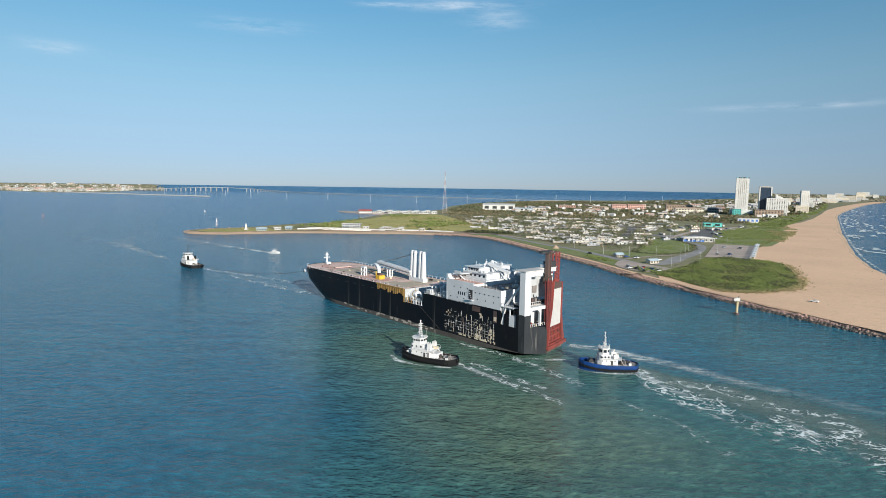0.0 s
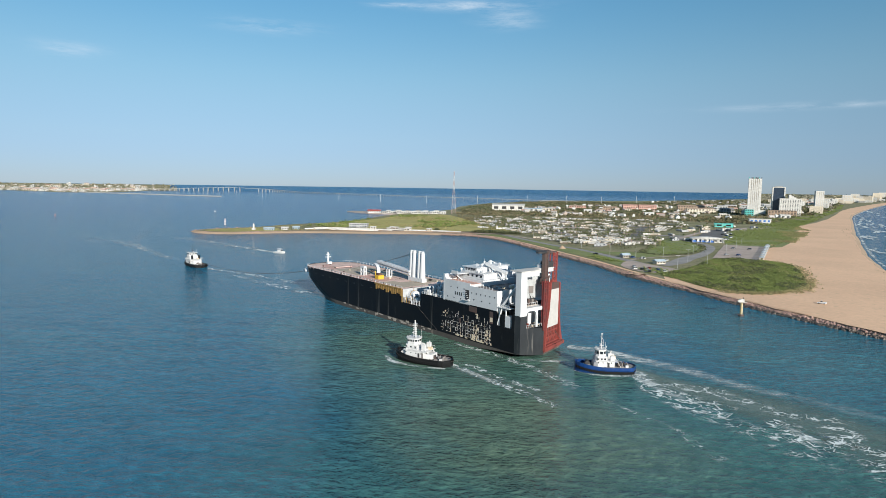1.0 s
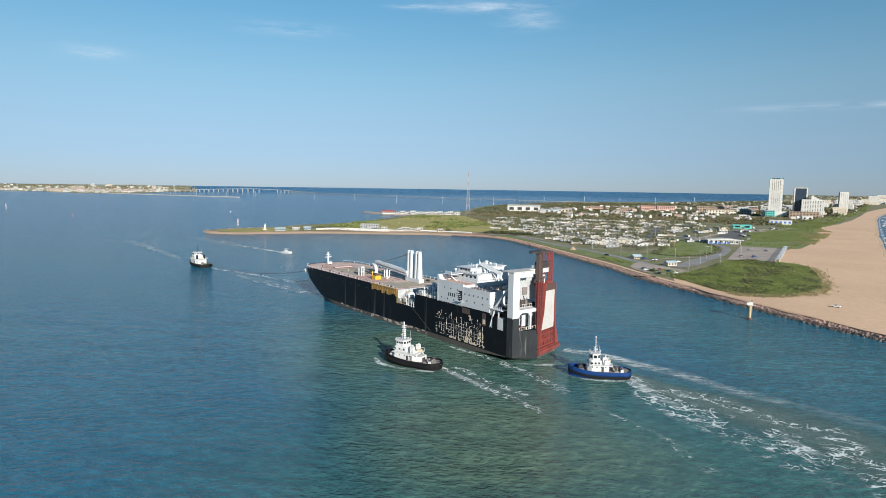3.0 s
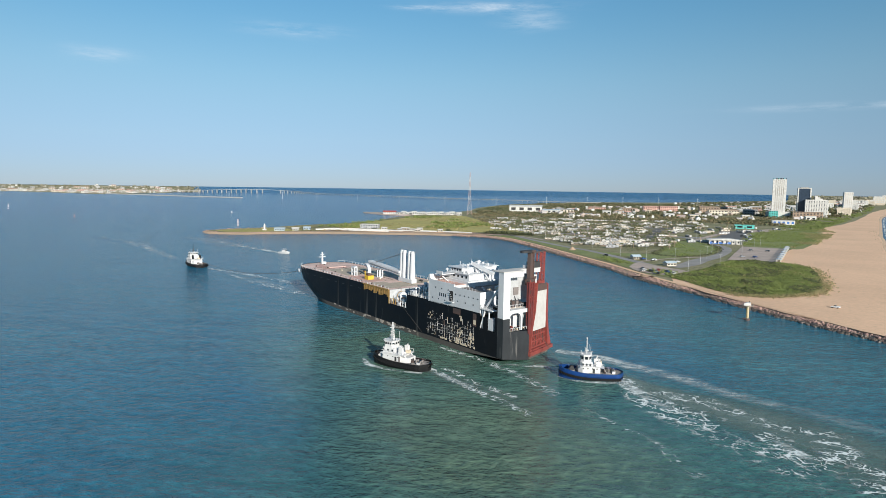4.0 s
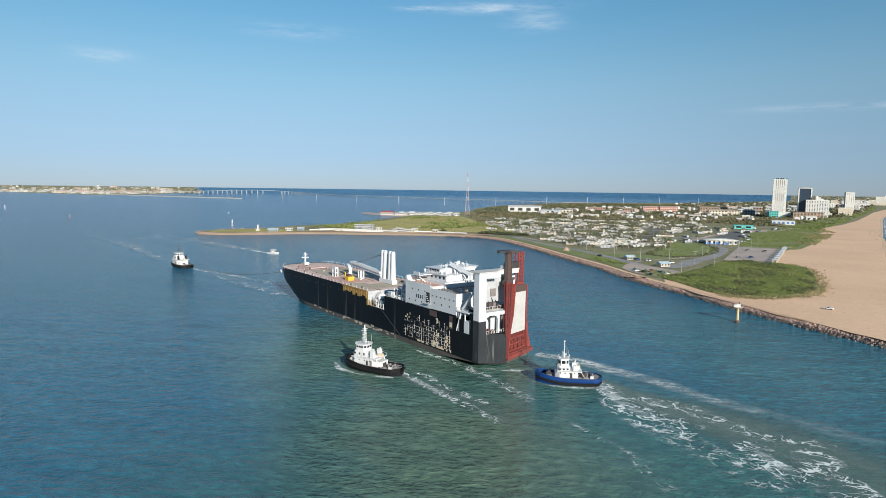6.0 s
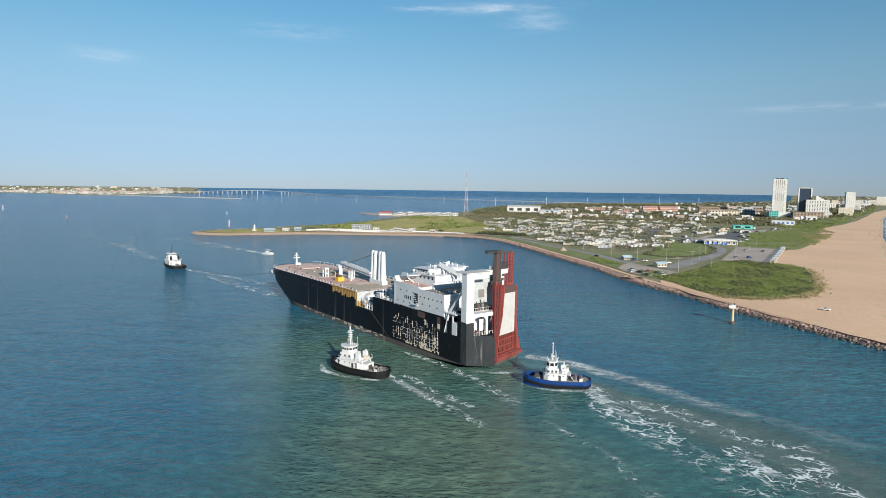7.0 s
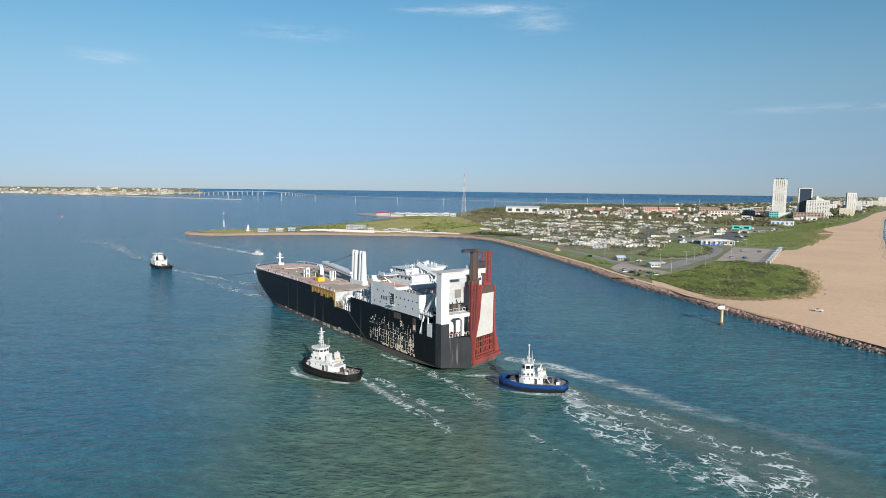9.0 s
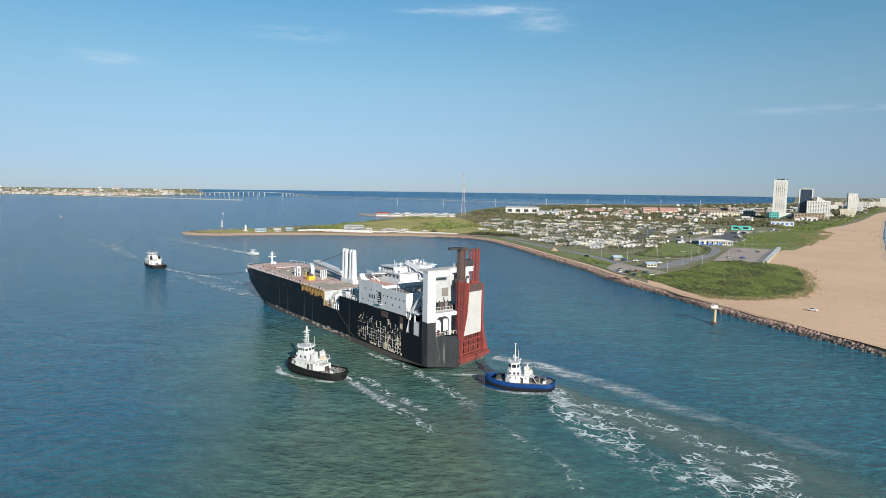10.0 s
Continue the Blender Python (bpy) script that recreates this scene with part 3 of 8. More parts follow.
def hull_bottom(u, v):
    return max(-3.0, 2.0 * (1 - u / 22) * (abs(v) / 15) ** 1.5 if u < 22 else -3.0) if u > 1 else (abs(v) / 15) ** 1.5 * 2.0


STATIONS = [0, 2, 4.0, 4.02, 8, 11.08, 11.1, 20, 30, 42, 55.6, 55.62, 61, 68.18, 68.2, 75, 84, 92, 100, 108, 116, 124, 131, 137, 142, 147, 151, 155, 158, 161, 164, 166.5]


def hull_ring(z, top=False):
    """The outline at one height: transom, port side, bow, starboard side, quarter."""
    pts = []

    def put(u, v, side):
        zz = hull_top(u) if top and side > 0 else (hull_top(u) if top and not (4 < u < 11.1 or 55.6 < u < 68.2) else (15.7 if top else z))
        if top and u < 10 and -14 < v < 14:
            zz = 11.0
        zz = max(zz, hull_bottom(u, v) + 0.02 * (z + 4))
        pts.append((u, v, zz))

    for v in (3.3, 6.0, 10.0, 13.9):
        put(0, v, 1)
    for u in STATIONS:
        end = bow_end(z)
        put(min(u, end * (0.9 + 0.1 * u / 166.5) if u > 140 else u), hull_half(min(u, end), z), 1)
    end = bow_end(z)
    put(end, 0, 1)
    for u in STATIONS[:6:-1]:
        put(min(u, end * (0.9 + 0.1 * u / 166.5) if u > 140 else u), -hull_half(min(u, end), z), -1)
    put(13, -15, -1)
    put(6.5, -9.8, -1)
    put(2.7, 3.2, -1)
    return pts


bm = B()
rings_mesh(bm, [hull_ring(z) for z in (-3, -1, 0.6, 1.9)], cap=False)
part("boot_top", bm, BOOT, ship, "scuffed brown-grey band along the waterline")
bm = B()
rings_mesh(bm, [hull_ring(z) for z in (1.9, 4, 6, 8, 9.5)] + [hull_ring(15.7, True)], cap=False)
part("hull", bm, BLACK_HULL, ship, "faded black steel hull with pale vertical streaks", smooth=False)
# decks
bm = B()
dk = [(68.2, 14.98)] + [(u, hull_half(u, 15.7) - 0.02) for u in range(72, 165, 4)] + [(164.6, hull_half(164.6, 15.7) - 0.02), (165.0, 0.0), (164.6, -hull_half(164.6, 15.7) + 0.02)] + [(u, -hull_half(u, 15.7) + 0.02) for u in range(164, 70, -4)] + [(68.2, -14.98)]
prism(bm, dk, 14.9, 15.5)
part("foredeck", bm, DECK_TAN, ship, "rust-stained tan weather deck")
bm = B()
prism(bm, [(113, 9.5), (137, 8.5), (139, -11), (100, -12.5), (100, 1), (113, 1)], 15.5, 15.53)
part("deck_panel", bm, DECK_GREEN, ship, "worn green-brown deck coating")
bm = B()
prism(bm, [(76, -5.5), (98, -5.5), (98, -13.2), (76, -13.2)], 15.5, 15.53)
part("deck_panel", bm, DECK_GREEN, ship, "worn green-brown deck coating")
for u in (146.5, 139.5):
    part("deck_seam", bx(B(), u, u + 0.35, -11.5, 11.5, 15.5, 15.56), RUST_BROWN, ship)
for v in (11.6, -1.5):
    part("deck_seam", bx(B(), 92, 138.5, v, v + 0.3, 15.5, 15.56), RUST_BROWN, ship)
part("deck_hatch", prism(B(), [(143, 4.5), (152, 3.5), (155, -1), (152, -4.5), (143, -5.0)], 15.5, 15.75), DECK_TAN, ship, "raised rust-tan hatch near the bow")
bm = B()
prism(bm, [(90, 14), (111, 13.9), (111, 3), (92, 3)], 15.5, 15.53)
part("deck_panel", bm, DECK_PINK, ship, "faded pink deck paint")
bm = B()
prism(bm, [(72, 13), (89, 13), (89, 5), (84, 5), (84, -4), (72, -4)], 15.5, 15.53)
part("deck_panel", bm, DECK_GREEN, ship, "worn green-brown deck coating")
bm = B()
prism(bm, [(140, 9), (156, 6), (160, -3), (140, -6)], 15.5, 15.53)
part("deck_panel", bm, DECK_PINK, ship, "faded pink deck paint")
bm = B()
prism(bm, [(0.3, 14.9), (0.3, 3.6), (2.9, 3.3), (6.8, -9.6), (13.2, -14.9), (68.2, -14.9), (68.2, 14.9)], 9.3, 9.9)
part("lower_deck", bm, DECK_PALE, ship, "dirty pale lower deck")
bm = B()
bx(bm, 11.1, 55.6, -14.9, 14.7, 14.9, 15.4)
part("main_deck", bm, DECK_PALE, ship, "dirty pale main deck")
bm = B()
bx(bm, 68.0, 68.4, -14.9, 14.9, 9.9, 15.6)
bx(bm, 55.4, 55.8, -14.9, 14.8, 9.9, 15.6)
part("bulkhead", bm, GREY_PAINT, ship, "grimy pale grey bulkhead of the deck recess")

# stern: grey transom, white portal, folded ramp
S = ship
IU = Matrix(((0, 0, 1, 0), (1, 0, 0, 0), (0, 1, 0, 0), (0, 0, 0, 1)))  # polygon (v, z) pushed along u


def slab_vz(poly, u0, u1):
    return prism(B(), poly, u0, u1, IU)


IV = Matrix(((1, 0, 0, 0), (0, 0, -1, 0), (0, 1, 0, 0), (0, 0, 0, 1)))  # polygon (u, z) pushed along -v


def slab_uz(poly, v0, v1):
    return prism(B(), poly, -v1, -v0, IV)


def box_part(name, dims, material, parent=None, label="", bevel=0.0):
    return part(name, bx(B(), *dims), material, parent or S, label, bevel=bevel)


part("transom", slab_vz([(15.05, 2.05), (10, 1.1), (5, 0.3), (3.3, 0.1), (3.3, 10.2), (12.1, 11.1), (12.1, 15.5), (15.05, 15.5)], -0.14, 0.02), GREY_HULL, S, "grey weathered steel transom with pale streaks")
portal = part("portal", slab_uz([(0, 15.5), (2.6, 15.5), (2.4, 31.2), (0, 31.2)], 12.1, 15.0), SHIP_WHITE, S, "tall white stern portal")
part("portal_beam", bx(B(), 0.0, 4.6, 6.2, 12.1, 29.3, 31.2), SHIP_WHITE, portal)
part("portal_roof", bx(B(), -0.3, 5.2, 6.0, 15.2, 31.2, 31.5), SLAB, portal)
part("portal_beam", bx(B(), 2.6, 5.0, -3.8, 6.2, 29.9, 31.2), SHIP_WHITE, portal)
part("portal_roof", bx(B(), 2.4, 5.2, -4.0, 6.0, 31.2, 31.5), SLAB, portal)
part("portal_tie", bx(B(), 0.0, 2.4, 4.0, 12.1, 17.0, 18.2), SHIP_WHITE, portal)
part("portal_post", bx(B(), 0.1, 0.9, 6.3, 6.95, 10.9, 17.0), SHIP_WHITE, portal)
part("portal_haunch", slab_vz([(12.1, 17.0), (12.1, 15.2), (11.6, 16.4), (10.6, 17.0)], 0.1, 0.9), SHIP_WHITE, portal)
part("portal_haunch", slab_vz([(6.95, 17.0), (8.4, 17.0), (7.4, 16.4), (6.95, 15.2)], 0.1, 0.9), SHIP_WHITE, portal)
part("portal_screen", slab_uz([(4.2, 20.6), (4.6, 20.6), (5.0, 29.3), (4.6, 29.3)], -1.6, 9.8), GREY_PAINT, portal, "grimy grey back wall inside the portal")
box_part("portal_vent", (4.1, 4.5, 4.6, 6.8, 22.4, 25.0), ROOF_GREY, portal)
for k in range(9):
    v = 3.8 + k * 0.95
    box_part("winch_gear", (2.4 + random.random() * 0.8, 3.6 + random.random() * 0.5, v, v + random.uniform(0.5, 1.1), 18.5, 19.2 + random.random() * 2.2), random.choice((DARK, DARK, ROOF_GREY, RUST_BROWN)), S)
for k in range(5):
    part("gear_rod", beam(B(), (2.6, 4.2 + k * 1.7, 18.5), (4.6, 4.8 + k * 1.5, 21.6 + (k % 2)), 0.18), DARK, S)
part("portal_rail", tube(B(), (2.3, 4.0, 19.4), (2.3, 12.1, 19.4), 0.06, n=5), SHIP_WHITE, portal)
for k in range(8):
    part("rail_post", tube(B(), (2.3, 4.2 + k * 1.1, 18.2), (2.3, 4.2 + k * 1.1, 19.4), 0.05, n=5), SHIP_WHITE, portal)
for k in range(8):
    part("portal_bracket", bx(B(), -0.25, 0.0, 6.4 + k * 0.72, 6.6 + k * 0.72, 29.15, 29.5), GREY_PAINT, portal)
# grey plate puts the sunlit look of the hull corner into colour
part("lit_corner", bx(B(), 0.02, 2.6, 15.0, 15.03, 2.2, 15.45), GREY_HULL, S, "grey corner of the hull side, lightened for sun")
# shade inside the lower opening is put into this wall's near-black colour
box_part("stern_bulkhead", (7.5, 7.9, -11.4, 12.4, 9.9, 18.4), DARK, S, "bulkhead coloured near black for the shaded stern opening")
box_part("stern_gallery", (2.5, 8.0, 4.0, 12.2, 18.2, 18.5), DECK_PALE, S)
box_part("roof_locker", (2.6, 5.0, -3.8, 0.4, 31.4, 33.6), DARK, S, "black locker on the portal roof")
box_part("roof_locker", (3.0, 4.6, 0.8, 2.4, 31.5, 32.6), SHIP_WHITE, S, "small white locker on the portal roof")
for k in range(12):
    box_part("deck_junk", (0.5 + random.random() * 1.5, 1.2 + random.random() * 2, 3.2 + k * 0.72, 3.6 + k * 0.72, 10.9, 11.3 + random.random() * 0.9), random.choice((RUST_BROWN, DARK, CREAM, RUST_RED)), S)
for k in range(9):
    part("rail_post", tube(B(), (0.15, 3.3 + k * 1.05, 10.7), (0.15, 3.3 + k * 1.05, 12.0), 0.06, n=5), SHIP_WHITE, S)
part("handrail", tube(B(), (0.15, 3.3, 12.0), (0.15, 11.8, 12.0), 0.05, n=5), SHIP_WHITE, S)

RAMP = Matrix(((0.2822, 0.9594, 0, 1.9), (-0.9594, 0.2822, 0, 3.5), (0, 0, 1, 0), (0, 0, 0, 1)))
ramp = part("stern_ramp", bx(B(), 0.0, 13.6, -2.3, 0.0, 0.9, 3.1, RAMP), RUST_RED, S, "folded red-painted steel stern ramp")
part("ramp_keel", bx(B(), 0.1, 13.5, -1.9, 0.1, -0.4, 0.88, RAMP), BOOT, ramp)
part("ramp_sill", prism(B(), [(-0.6, -2.9), (15.2, -2.9), (15.6, -1.6), (14.6, 0.0), (-0.6, 0.0)], 1.5, 2.7, RAMP), RUST_RED, ramp, "red sill lip of the ramp")


def sz(poly, y0, y1):
    return prism(B(), [(s, z) for s, z in poly], -y1, -y0, RAMP @ IV)


part("ramp_gusset", sz([(12.6, 2.7), (15.4, 2.7), (13.0, 9.5)], -2.0, -1.6), RUST_RED, ramp)
part("ramp_backing", sz([(0.4, 3.1), (13.2, 3.1), (12.4, 9.7), (0.8, 9.9)], -0.6, -0.2), RUST_BROWN, ramp)


def rbar(a, b, w, mat=RUST_RED, name="ramp_bar", deep=None, y=-1.3):
    p, q = RAMP @ Vector((a[0], y, a[1])), RAMP @ Vector((b[0], y, b[1]))
    return part(name, beam(B(), p, q, w, deep or w), mat, ramp)


for z in (3.5, 5.6, 7.7, 9.7):
    rbar((0.6, z), (12.9 - (z - 3) * 0.1, z), 0.42, name="ramp_girder")
for k in range(10):
    s = 0.9 + k * 1.28
    rbar((s, 3.1), (s - 0.05, 9.8), 0.3)
for k in range(0, 9, 2):
    s = 0.9 + k * 1.28
    rbar((s, 3.5), (s + 1.28, 5.6), 0.2, name="ramp_brace")
    rbar((s + 1.28, 5.6), (s, 7.7), 0.2, name="ramp_brace")
part("ramp_slab", sz([(1.2, 9.6), (11.0, 9.5), (11.2, 14.0), (11.4, 23.2), (4.1, 23.4), (3.0, 16.0)], -2.0, -1.3), SLAB, ramp, "pale weathered ramp deck plate")
part("ramp_lip", sz([(4.1, 23.4), (11.4, 23.2), (11.3, 25.4), (4.3, 26.0)], -2.0, -1.3), RUST_BROWN, ramp, "dark rusted lip of the ramp")
part("ramp_cheek", sz([(11.3, 25.4), (11.8, 25.4), (11.9, 14.0), (13.0, 8.0), (13.2, 3.2), (12.4, 3.2), (11.0, 14.0)], -2.3, -0.8), RUST_RED, ramp)
part("ramp_cheek", sz([(3.8, 26.4), (4.3, 26.2), (3.1, 16.0), (1.4, 10.0), (0.7, 3.2), (0.2, 3.2), (0.9, 10.0), (2.7, 16.0)], -2.4, -0.9), RUST_RED, ramp)
for k in range(11):
    t = k / 10
    rbar((0.9 + 1.4 * t, 10.4 + 15.6 * t), (1.7 + 2.2 * t, 11.2 + 15.2 * t), 0.22, name="ramp_brace", y=-1.9)
for k in range(9):
    t = k / 8
    rbar((11.6 - 0.4 * t, 10 + 15 * t), (12.2 - 0.6 * t, 11.0 + 14.6 * t), 0.2, name="ramp_brace", y=-1.7)
panel = part("ramp_panel", sz([(-1.4, 27.2), (1.8, 27.0), (0.8, 9.4), (-0.9, 9.4), (-1.3, 12.0)], -1.9, -1.2), RUST_DARK, ramp, "ribbed dark red ramp panel standing on end")
for s0, s1 in ((-1.4, -1.3), (0.3, -0.1), (1.8, 0.9)):
    p, q = RAMP @ Vector((s0, -2.2, 27.2)), RAMP @ Vector((s1, -2.2, 12.0))
    part("panel_flange", beam(B(), p, q, 0.3, 0.6), RUST_DARK, panel)
for k in range(13):
    z = 12.2 + k * 1.22
    p, q = RAMP @ Vector((-1.3, -2.05, z)), RAMP @ Vector((0.9 + (z - 12) * 0.06, -2.05, z))
    part("panel_rib", beam(B(), p, q, 0.2, 0.4), RUST_DARK if k % 4 else RUST_RED, panel)
    part("panel_pipe", tube(B(), RAMP @ Vector((-1.0 + (k % 4) * 0.5, -2.2, z)), RAMP @ Vector((-0.9 + (k % 4) * 0.5, -2.2, z + 1.2)), 0.13, n=6), RUST_BROWN if k % 2 else RUST_RED, panel)
for p0, p1 in (((-1.3, 12.0), (-0.9, 9.4)), ((-0.9, 9.4), (0.8, 9.4))):
    part("panel_flange", beam(B(), RAMP @ Vector((p0[0], -2.1, p0[1])), RAMP @ Vector((p1[0], -2.1, p1[1])), 0.3, 0.6), RUST_DARK, panel)
# hoisting towers
tower = part("hoist_tower", bx(B(), 0.9, 3.2, -0.9, -0.5, 26.8, 37.6, RAMP), RUST_BROWN, S, "brown rusted hoisting tower")
for s in (0.7, 3.0):
    part("tower_flange", bx(B(), s, s + 0.4, -1.2, 0.0, 26.8, 37.9, RAMP), RUST_BROWN, tower)
for z in (28.2, 30.4, 32.6, 34.8):
    part("tower_rung", bx(B(), 1.0, 3.1, -1.1, -0.9, z, z + 0.35, RAMP), RUST_BROWN, tower)
part("tower_head", bx(B(), 0.3, 3.8, -1.5, 0.4, 37.3, 37.9, RAMP), RUST_BROWN, tower)
part("tower_foot", bx(B(), 0.0, 3.6, -1.6, 0.2, 25.8, 28.0, RAMP), RUST_BROWN, tower)
lattice = part("lattice_tower", bx(B(), 6.9, 11.0, -1.2, 0.2, 25.2, 26.5, RAMP), RUST_RED, S, "red lattice hoisting tower")
for s in (7.3, 10.4):
    for y in (-1.1, 0.1):
        part("lattice_leg", beam(B(), RAMP @ Vector((s, y, 26)), RAMP @ Vector((s + 0.3, y, 36.8)), 0.42), RUST_RED, lattice)
for k in range(8):
    z = 26.4 + k * 1.3
    part("lattice_bar", beam(B(), RAMP @ Vector((7.3, -1.1, z)), RAMP @ Vector((10.6, -1.1, z + 1.2)), 0.22), RUST_RED, lattice)
    part("lattice_bar", beam(B(), RAMP @ Vector((10.6, -0.9, z)), RAMP @ Vector((7.3, -0.9, z + 1.2)), 0.22), RUST_RED, lattice)
    part("lattice_bar", beam(B(), RAMP @ Vector((7.3, -1.0, z)), RAMP @ Vector((10.6, -1.0, z)), 0.22), RUST_RED, lattice)
part("hoist_beam", bx(B(), 0.8, 11.0, -0.9, -0.2, 36.6, 37.1, RAMP), RUST_BROWN, S, "rusted cross beam of the hoist")
bm = B()
prism(bm, [(-1.3 + 2.7 * math.cos(a * 0.3142), -0.6 + 1.6 * math.sin(a * 0.3142)) for a in range(20)], 37.3, 38.0, RAMP)
part("sheave_head", bm, DARK, S, "dark oval sheave head")
box = part("hoist_cabin", bx(B(), 4.0, 6.2, -0.7, 1.0, 25.8, 29.0, RAMP), SHIP_WHITE, S, "small white hoist cabin")
part("cabin_window", bx(B(), 4.3, 5.9, -0.75, 1.05, 27.6, 28.5, RAMP), RUST_BROWN, box)

# white superstructure
house = box_part("superstructure", (25.6, 40.2, -14.5, 15.0, 15.4, 23.3), SHIP_WHITE, S, "white-painted accommodation block")
part("front_wall", slab_vz([(15.02, 15.4), (15.02, 25.8), (1.5, 25.9), (0, 24.5), (-14.5, 24.5), (-14.5, 15.4)], 40.2, 41.0), SHIP_WHITE, house)
part("parapet", slab_uz([(25.6, 23.3), (40.2, 23.3), (40.2, 25.2), (39.5, 24.0), (25.6, 23.8)], 14.7, 15.02), SHIP_WHITE, house)
part("roof", bx(B(), 25.8, 40.1, -14.3, 14.6, 23.3, 23.45), DECK_PINK, house, "faded pink roof deck")
part("front_shelf", bx(B(), 36.5, 40.2, 1.5, 13.0, 25.2, 25.7), SHIP_WHITE, house)
aft_block = box_part("aft_block", (11.4, 25.6, -14.5, 14.98, 15.4, 22.3), SHIP_WHITE, S, "lower white deckhouse with dark roof")
part("roof", bx(B(), 11.8, 25.4, -14.1, 14.6, 22.3, 22.42), ROOF_GREY, aft_block, "dark grey roof deck")
part("parapet", bx(B(), 11.4, 25.6, 14.7, 14.98, 22.3, 22.9), SHIP_WHITE, aft_block)
part("parapet", bx(B(), 11.4, 11.7, -14.5, 14.7, 22.3, 22.9), SHIP_WHITE, aft_block)
for k in range(8):
    part("rail_post", tube(B(), (14 + k * 1.6, 14.8, 22.9), (14 + k * 1.6, 14.8, 23.9), 0.05, n=5), SHIP_WHITE, aft_block)
for k in range(9):
    part("rail_post", tube(B(), (26 + k * 1.6, 14.8, 24.2), (26 + k * 1.6, 14.8, 25.2), 0.05, n=5), SHIP_WHITE, house)
me_port = mesh_of("porthole", tube(B(), (0, 0, 0), (0, 0.06, 0), 0.26, n=10), GLASS)


def port(parent, u, v, z, turn=0.0):
    o = new("porthole", me_port)
    o.parent, o.matrix_basis = parent, pose(u, v, z, 0, 0, turn)


for k in range(6):
    port(aft_block, 12.6 + k * 2.4, 14.98, 20.4)
    if k % 2 == 0:
        port(aft_block, 15.0 + k * 2.1, 14.98, 18.0)
for k in range(5):
    port(aft_block, 11.4, 12.5 - k * 2.6, 20.2, 90)
    port(aft_block, 11.4, 12.5 - k * 2.6, 18.0, 90)
for k in range(4):
    part("window", bx(B(), 30.2 + k * 1.15, 30.65 + k * 1.15, 14.95, 15.06, 18.4, 19.7), GLASS, house)
for k in range(7):
    port(house, 27 + k * 1.9, 15.0, 21.3 if k % 2 else 17.2)
part("stair_recess", bx(B(), 26.1, 28.2, 14.9, 15.05, 17.4, 21.2), DARK, house)
for k in range(5):
    part("stair_tread", bx(B(), 26.2 + k * 0.36, 26.7 + k * 0.36, 15.0, 15.5, 17.6 + k * 0.7, 17.7 + k * 0.7), SHIP_WHITE, house)
part("stair_landing", bx(B(), 25.4, 28.6, 15.0, 15.9, 17.2, 17.35), SHIP_WHITE, house)
# bridge tiers
bridge = box_part("bridge_house", (24.5, 38.6, -11.5, 9.6, 23.45, 25.6), SHIP_WHITE, S, "tiered white navigating bridge", 0.1)
part("bridge_tier", bx(B(), 26.0, 38.0, -9.5, 8.0, 25.6, 27.7), SHIP_WHITE, bridge, bevel=0.1)
part("bridge_roof", bx(B(), 25.6, 38.5, -10.0, 8.6, 27.7, 27.95), SHIP_WHITE, bridge)
part("wheelhouse", prism(B(), [(30.5, 7.6), (37.4, 7.6), (38.0, 5.5), (38.0, -7.5), (37.2, -9), (30.5, -9)], 27.95, 29.7), SHIP_WHITE, bridge)
part("wheelhouse_roof", bx(B(), 29.9, 38.4, -9.6, 8.2, 29.7, 29.9), SHIP_WHITE, bridge)
for k in range(8):
    part("window", bx(B(), 37.96, 38.08, -7.0 + k * 1.6, -5.8 + k * 1.6, 28.5, 29.4), GLASS, bridge)
for k in range(4):
    part("window", bx(B(), 31.2 + k * 1.5, 32.3 + k * 1.5, 7.55, 7.66, 28.5, 29.4), GLASS, bridge)
    part("window", bx(B(), 27.0 + k * 2.4, 28.0 + k * 2.4, 7.95, 8.06, 26.3, 27.1), GLASS, bridge)
part("bridge_wing", bx(B(), 34.0, 37.6, 8.0, 14.0, 27.3, 27.6), SHIP_WHITE, bridge)
part("wing_wall", bx(B(), 34.0, 37.6, 13.8, 14.0, 27.6, 28.6), SHIP_WHITE, bridge)
part("wing_strut", beam(B(), (36, 13.5, 27.3), (36, 9.6, 24.2), 0.35), SHIP_WHITE, bridge)
for u, v, z, r in ((38.4, 8.4, 28.6, 0.5), (30.5, 5.0, 30.9, 0.45), (26.8, -6.0, 28.9, 0.6)):
    part("radome", ball(B(), (u, v, z), r, 1.1, 12), SHIP_WHITE, bridge, smooth=True)
    part("radome_post", tube(B(), (u, v, z - 2.4), (u, v, z - 0.5), 0.22), SHIP_WHITE, bridge)
for u, v, h in ((33.5, 1.0, 32.8), (27.5, -1.0, 31.6), (26.0, -5.0, 31.0), (31.5, -5.0, 32.0)):
    part("aerial", tube(B(), (u, v, 27.8), (u, v, h), 0.12, 0.04, 6), SHIP_WHITE, bridge)
part("radar_mast", tube(B(), (33.0, -2.0, 29.9), (33.0, -2.0, 31.6), 0.45, 0.3), SHIP_WHITE, bridge)
part("radar_bar", bx(B(), 32.7, 33.3, -3.2, -0.8, 31.3, 31.55), SHIP_WHITE, bridge)
davit = part("boat_davit", beam(B(), (30.5, 2.5, 31.2), (21.5, 0.5, 28.2), 1.5, 1.1), SHIP_WHITE, S, "large white inclined davit arm")
part("davit_strut", beam(B(), (29.5, 2.3, 30.6), (28.5, 2.3, 27.9), 0.5), SHIP_WHITE, davit)
part("davit_strut", beam(B(), (22.0, 0.6, 28.2), (22.0, 0.6, 25.2), 0.5), SHIP_WHITE, davit)
